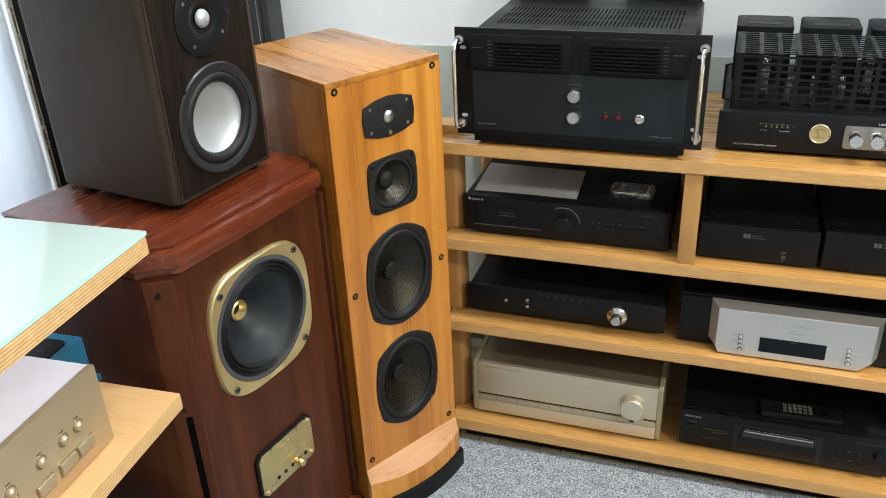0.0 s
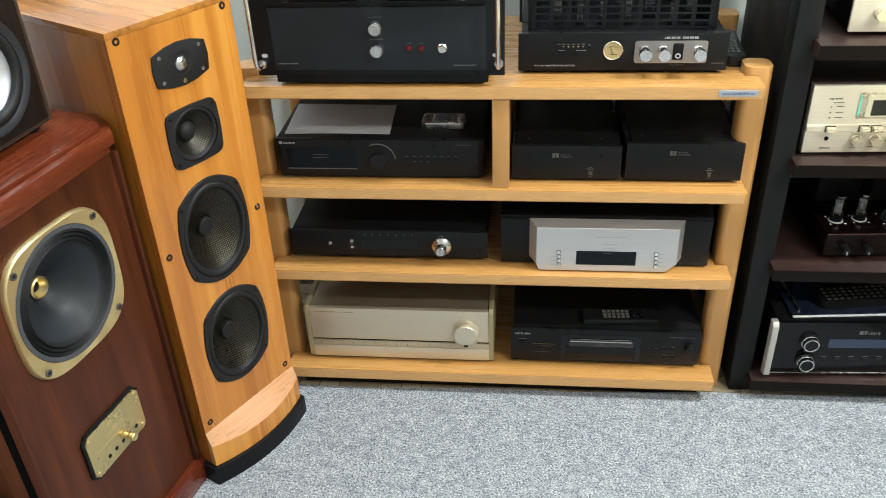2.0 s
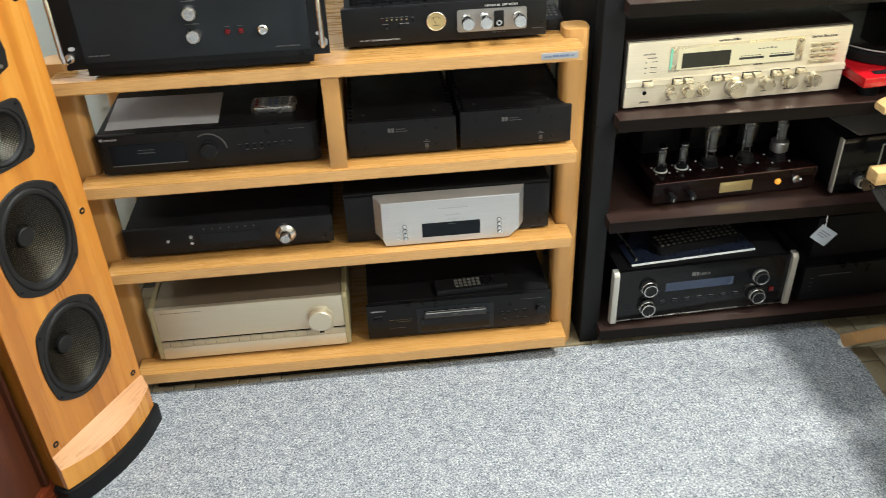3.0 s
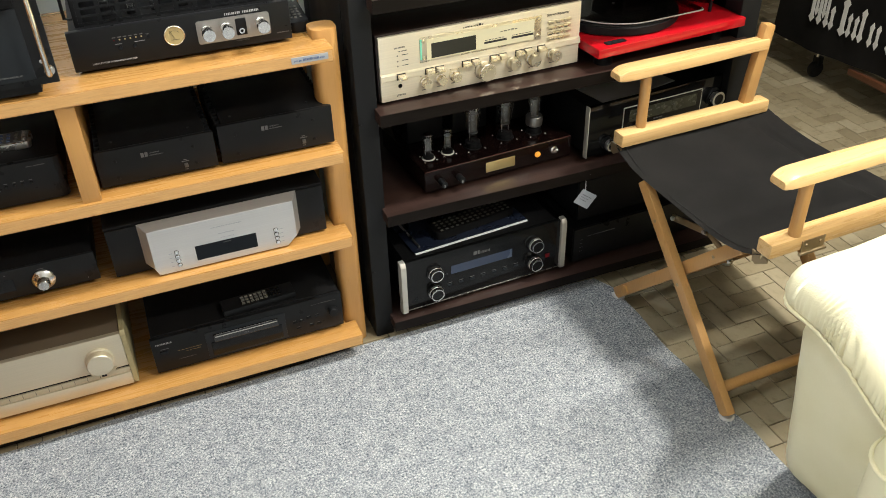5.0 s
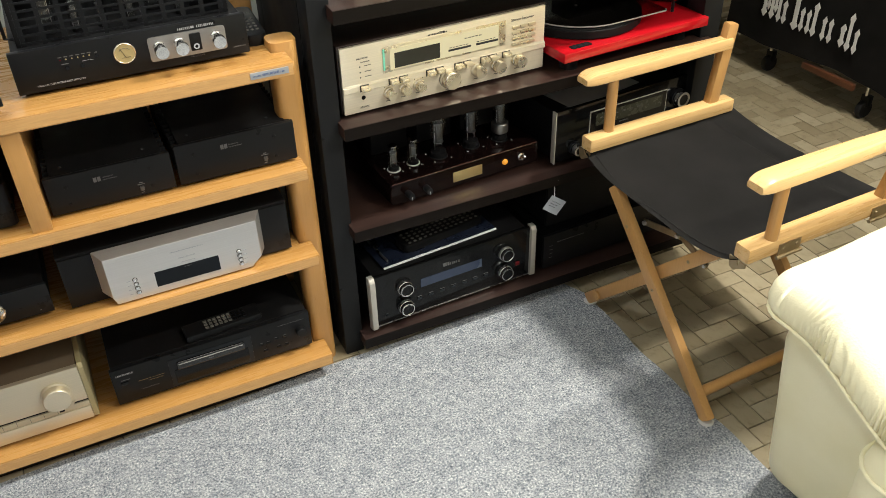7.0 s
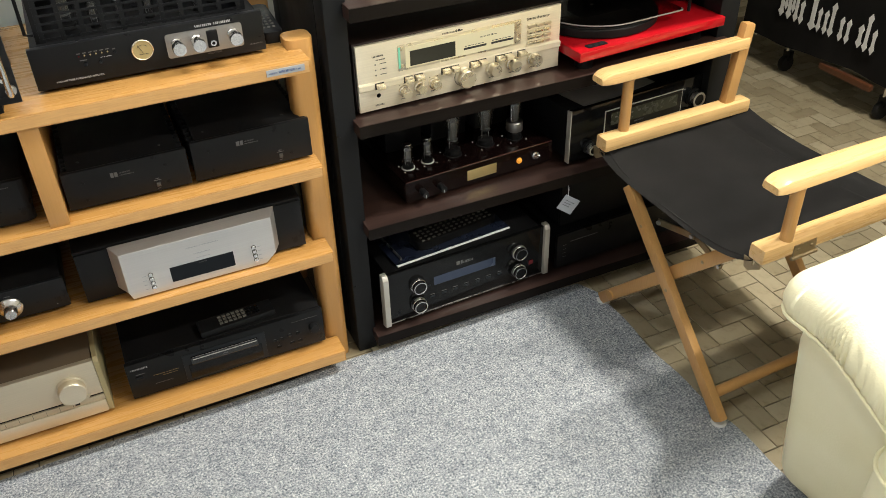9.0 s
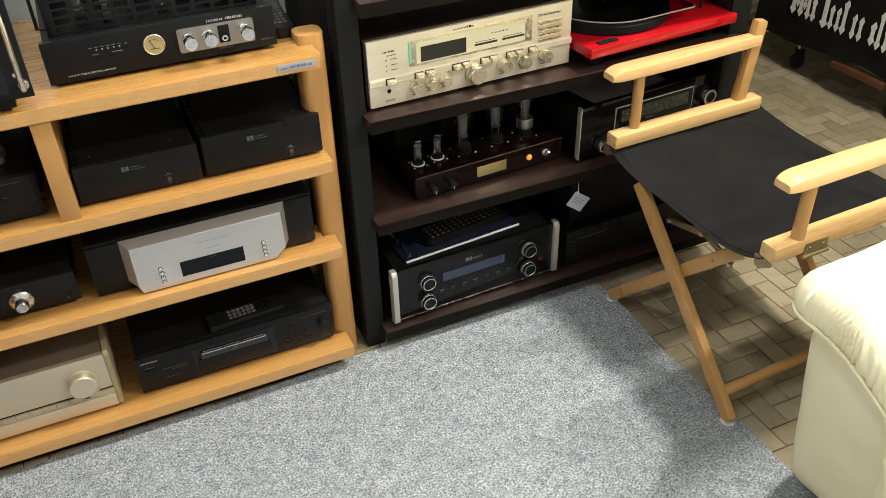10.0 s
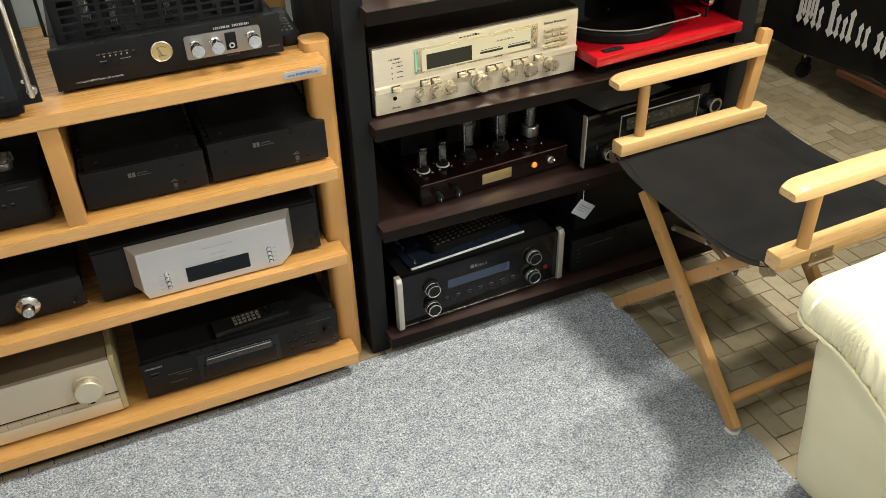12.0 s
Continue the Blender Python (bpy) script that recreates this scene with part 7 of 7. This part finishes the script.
    ring = [(0.2155, 0.12 - 0.02 * k) for k in range(8)] + [(0.278 - 0.0625 * math.cos(a), -0.040 - 0.0625 * math.sin(a)) for a in np.linspace(0, math.pi / 2, 10)] + [(0.30 + 0.05 * k, -0.1025) for k in range(10)]
    part("piping", T([(float(x), float(y), 0.356 + 0.002 * math.sin(40 * (x + y))) for x, y in ring], 0.004, 8), LEATHER, seat_c, "stitched cream piping")
    part("base", puff(0.30, 0.92, 0.02, 0.80, 0.03, 0.24, 0.03, 10, 1, 0.0, 0.001, 21.0), LEATHER, t, sharp=80)
    part("far_arm", puff(0.90, 1.21, -0.02, 0.82, 0.02, 0.56, 0.06, 12, 1, 0.03, 0.002, 31.0), LEATHER, t, sharp=80)
    part("back", puff(0.0, 1.21, 0.72, 0.98, 0.05, 0.86, 0.09, 14, 1, 0.02, 0.003, 41.0), LEATHER, t, sharp=80)
    for x in (0.16, 1.08):
        for y in (0.18, 0.84):
            part("foot", LA([(0, 0), (0.02, 0), (0.024, 0.05), (0, 0.05)], (x, y, 0), "z", 16), BLACK, t)


leather_chair()


# ---- draped wire trolley beyond the chair ----
def draped_trolley():
    t = thing("wire_trolley", pose(3.25, 0.30, 0), "low chrome wire trolley on castors with a wooden front rail", "trolley")
    for z in (0.125, 0.42):
        sh = part("wire_shelf", T([(0.03, -0.75, z), (0.03, 0.74, z)], 0.006, 8), CHROME, t, "chrome wire shelf")
        part("shelf_rail", T([(0.45, -0.75, z), (0.45, 0.74, z)], 0.006, 8), CHROME, sh)
        for k in range(26):
            y = -0.74 + 1.47 * k / 25
            part("wire", T([(0.03, y, z), (0.45, y, z)], 0.0022, 6), CHROME, sh)
    for y in (-0.74, 0.73):
        for x in (0.03, 0.45):
            part("upright", T([(x, y, 0.09), (x, y, 0.60)], 0.011, 12), CHROME, t)
    for y in (0.085, 0.55, -0.74):
        for x in (0.03, 0.45):
            c = part("caster", LA([(0, -0.011), (0.030, -0.011), (0.033, -0.006), (0.033, 0.006), (0.030, 0.011), (0, 0.011)], (x, y, 0.033), "y", 24), RUBBER, t, "black swivel castor")
            part("fork", B(x - 0.006, x + 0.016, y - 0.017, y + 0.017, 0.045, 0.085, 0.003), BLACK_SAT, c)
            part("stem", T([(x, y, 0.083), (x, y, 0.125)], 0.007, 10), CHROME, c)
    part("front_rail", B(-0.040, -0.018, 0.10, 0.335, 0.106, 0.131, 0.007), RAIL_WOOD, t, "varnished wooden rail")
    # cloth
    bm = bmesh.new()
    g = []
    ny, nz = 90, 20
    for j in range(nz + 1):
        g.append([])
        for i in range(ny + 1):
            y = 0.76 - 1.52 * i / ny
            z = 0.135 + 0.36 * j / nz
            x = -0.020 + 0.010 * math.sin(y * 9 + z * 4) * (1 - j / nz) + 0.004 * math.sin(y * 31 + z * 9) - 0.012 * (1 - j / nz)
            g[-1].append(bm.verts.new((x, y, z + 0.012 * math.sin(y * 7) * (1 - j / nz))))
    row = []
    for k in range(1, 9):
        row.append([bm.verts.new((-0.02 + 0.062 * k, 0.76 - 1.52 * i / ny, 0.495 + 0.004 * math.sin(i * 0.4 + k))) for i in range(ny + 1)])
    allr = g + row
    for a, b in zip(allr, allr[1:]):
        for i in range(ny):
            bm.faces.new((a[i], a[i + 1], b[i + 1], b[i]))
    bmesh.ops.solidify(bm, geom=bm.faces[:], thickness=0.003)
    c = thing("drape_cloth", pose(3.25, 0.30, 0), "black cloth with large white printed shapes draped over the trolley", "cloth")
    part("cloth", bm, CANVAS, c, sharp=70)
    # white print as plain pointed shapes
    def stroke(y, z, h, w, lean=0.0, tip=1):
        b2 = bmesh.new()
        out = [(0.5, -0.009), (1.2, 0.011), (0.88, 0.024), (0.88, h - 0.024), (1.15, h - 0.010), (0.65, h + 0.007), (-0.15, h - 0.012), (0.12, h - 0.028), (0.12, 0.022), (-0.2, 0.010)]
        prism(b2, [(y - w * u, z + v) for u, v in out], -0.0405, -0.039, "yz")
        part("white_stroke", b2, INK_W, c)

    y = 0.572
    for w, h, z in LETTER_STROKES:
        if w > 0 and h > 0.03:
            stroke(y, z, h, w * 0.86)
        y -= abs(w) * 0.76 + 0.0035


RAIL_WOOD = timber("varnished_rail", (0.070, 0.024, 0.010), (0.098, 0.034, 0.014), (0.130, 0.048, 0.020), 1, 0.35, 0.2, 60, 8)
INK_W = plain("white_print", (0.75, 0.75, 0.74), 0.6, 0.0, 0.03, 20, 300, 0.0)
LETTER_STROKES = [(0.024, 0.12, 0.24), (0.016, 0.085, 0.27), (0.022, 0.12, 0.24), (0.016, 0.085, 0.27), (0.020, 0.12, 0.24), (-0.006, 0, 0), (0.020, 0.075, 0.24), (0.026, 0.018, 0.24), (-0.006, 0, 0), (0.030, 0.125, 0.235), (-0.008, 0, 0), (0.018, 0.075, 0.24), (0.012, 0.016, 0.30), (0.018, 0.075, 0.24), (-0.006, 0, 0), (0.022, 0.11, 0.24), (0.020, 0.016, 0.31), (-0.006, 0, 0), (0.018, 0.075, 0.24), (0.012, 0.016, 0.24), (0.018, 0.075, 0.24), (-0.006, 0, 0), (0.030, 0.020, 0.24), (0.022, 0.070, 0.245), (-0.006, 0, 0), (0.020, 0.12, 0.24), (0.012, 0.016, 0.30), (0.018, 0.075, 0.24)]
draped_trolley()


# ---- cables behind the racks ----
def cables():
    solo("cable", T([(0.165, 0.30, 0.02), (0.175, 0.24, 0.18), (0.168, 0.22, 0.36), (0.180, 0.25, 0.50), (0.20, 0.36, 0.55)], 0.004, 8), BLACK, "black mains cable hanging behind the amplifiers", "cable")
    solo("cable", T([(0.172, 0.33, 0.02), (0.182, 0.28, 0.20), (0.174, 0.26, 0.40), (0.19, 0.30, 0.53), (0.215, 0.38, 0.55)], 0.0035, 8), PAPER, "white cable hanging behind the amplifiers", "cable")
    s = thing("wall_socket", pose(1.113, 0.470, 0.16), "white wall socket with a plug behind the rack", "socket")
    part("face_plate", B(-0.03, 0.03, 0.0, 0.022, -0.04, 0.04, 0.004), PAPER, s)
    part("plug", LA([(0, 0), (0.018, 0), (0.015, 0.03), (0, 0.034)], (0, 0, 0), "y", 16), PAPER, s)


cables()


# ---- floor tiles, herringbone, last ----
def tiles():
    U = 0.0514
    gap = 0.0022

    def piece(bm, w, d, cx=0.0, cy=0.0, dz=0.0):
        c = 0.0012
        a = [(cx - w / 2, cy - d / 2), (cx + w / 2, cy - d / 2), (cx + w / 2, cy + d / 2), (cx - w / 2, cy + d / 2)]
        b = [(cx - w / 2 + c, cy - d / 2 + c), (cx + w / 2 - c, cy - d / 2 + c), (cx + w / 2 - c, cy + d / 2 - c), (cx - w / 2 + c, cy + d / 2 - c)]
        lo = [bm.verts.new((x, y, -0.006)) for x, y in a]
        md = [bm.verts.new((x, y, -0.001 + dz)) for x, y in a]
        hi = [bm.verts.new((x, y, dz)) for x, y in b]
        for p, q in ((lo, md), (md, hi)):
            for k in range(4):
                bm.faces.new((p[k], p[(k + 1) % 4], q[(k + 1) % 4], q[k]))
        bm.faces.new(hi)
        return bm

    mh = mesh_from(piece(bmesh.new(), 2 * U - gap, U - gap), "tile", TILE)
    mv = mesh_from(piece(bmesh.new(), U - gap, 2 * U - gap), "tile", TILE)
    rest = bmesh.new()
    rnd = random.Random(4)
    count = 0
    for k in range(-72, 66):
        for m in range(-40, 40):
            for vert in (0, 1):
                i0, j0 = k + 4 * m, k
                if vert:
                    cx, cy = i0 + 0.5, j0 + 2
                else:
                    cx, cy = i0 + 1, j0 + 0.5
                x, y = 2.0 + cx * U, -0.313 + cy * U
                if not (-0.1 < x < 4.84 and -3.74 < y < 3.04):
                    continue
                if x < 1.78 and not (-0.12 < y < 0.5):
                    continue
                if x < 2.46 and y > 0.47:
                    continue
                dz = rnd.uniform(-0.0006, 0.0004)
                if 1.80 < x < 2.75 and -0.78 < y < 0.48 + max(0, x - 2.46) and count < 300:
                    ob = new("tile", mv if vert else mh)
                    ob.parent = floor
                    ob.location = (x, y, dz)
                    count += 1
                else:
                    if vert:
                        piece(rest, U - gap, 2 * U - gap, x, y, dz)
                    else:
                        piece(rest, 2 * U - gap, U - gap, x, y, dz)
    ob = part("tiles", rest, TILE, floor)
    tagged(ob, kind="stuff")


tiles()
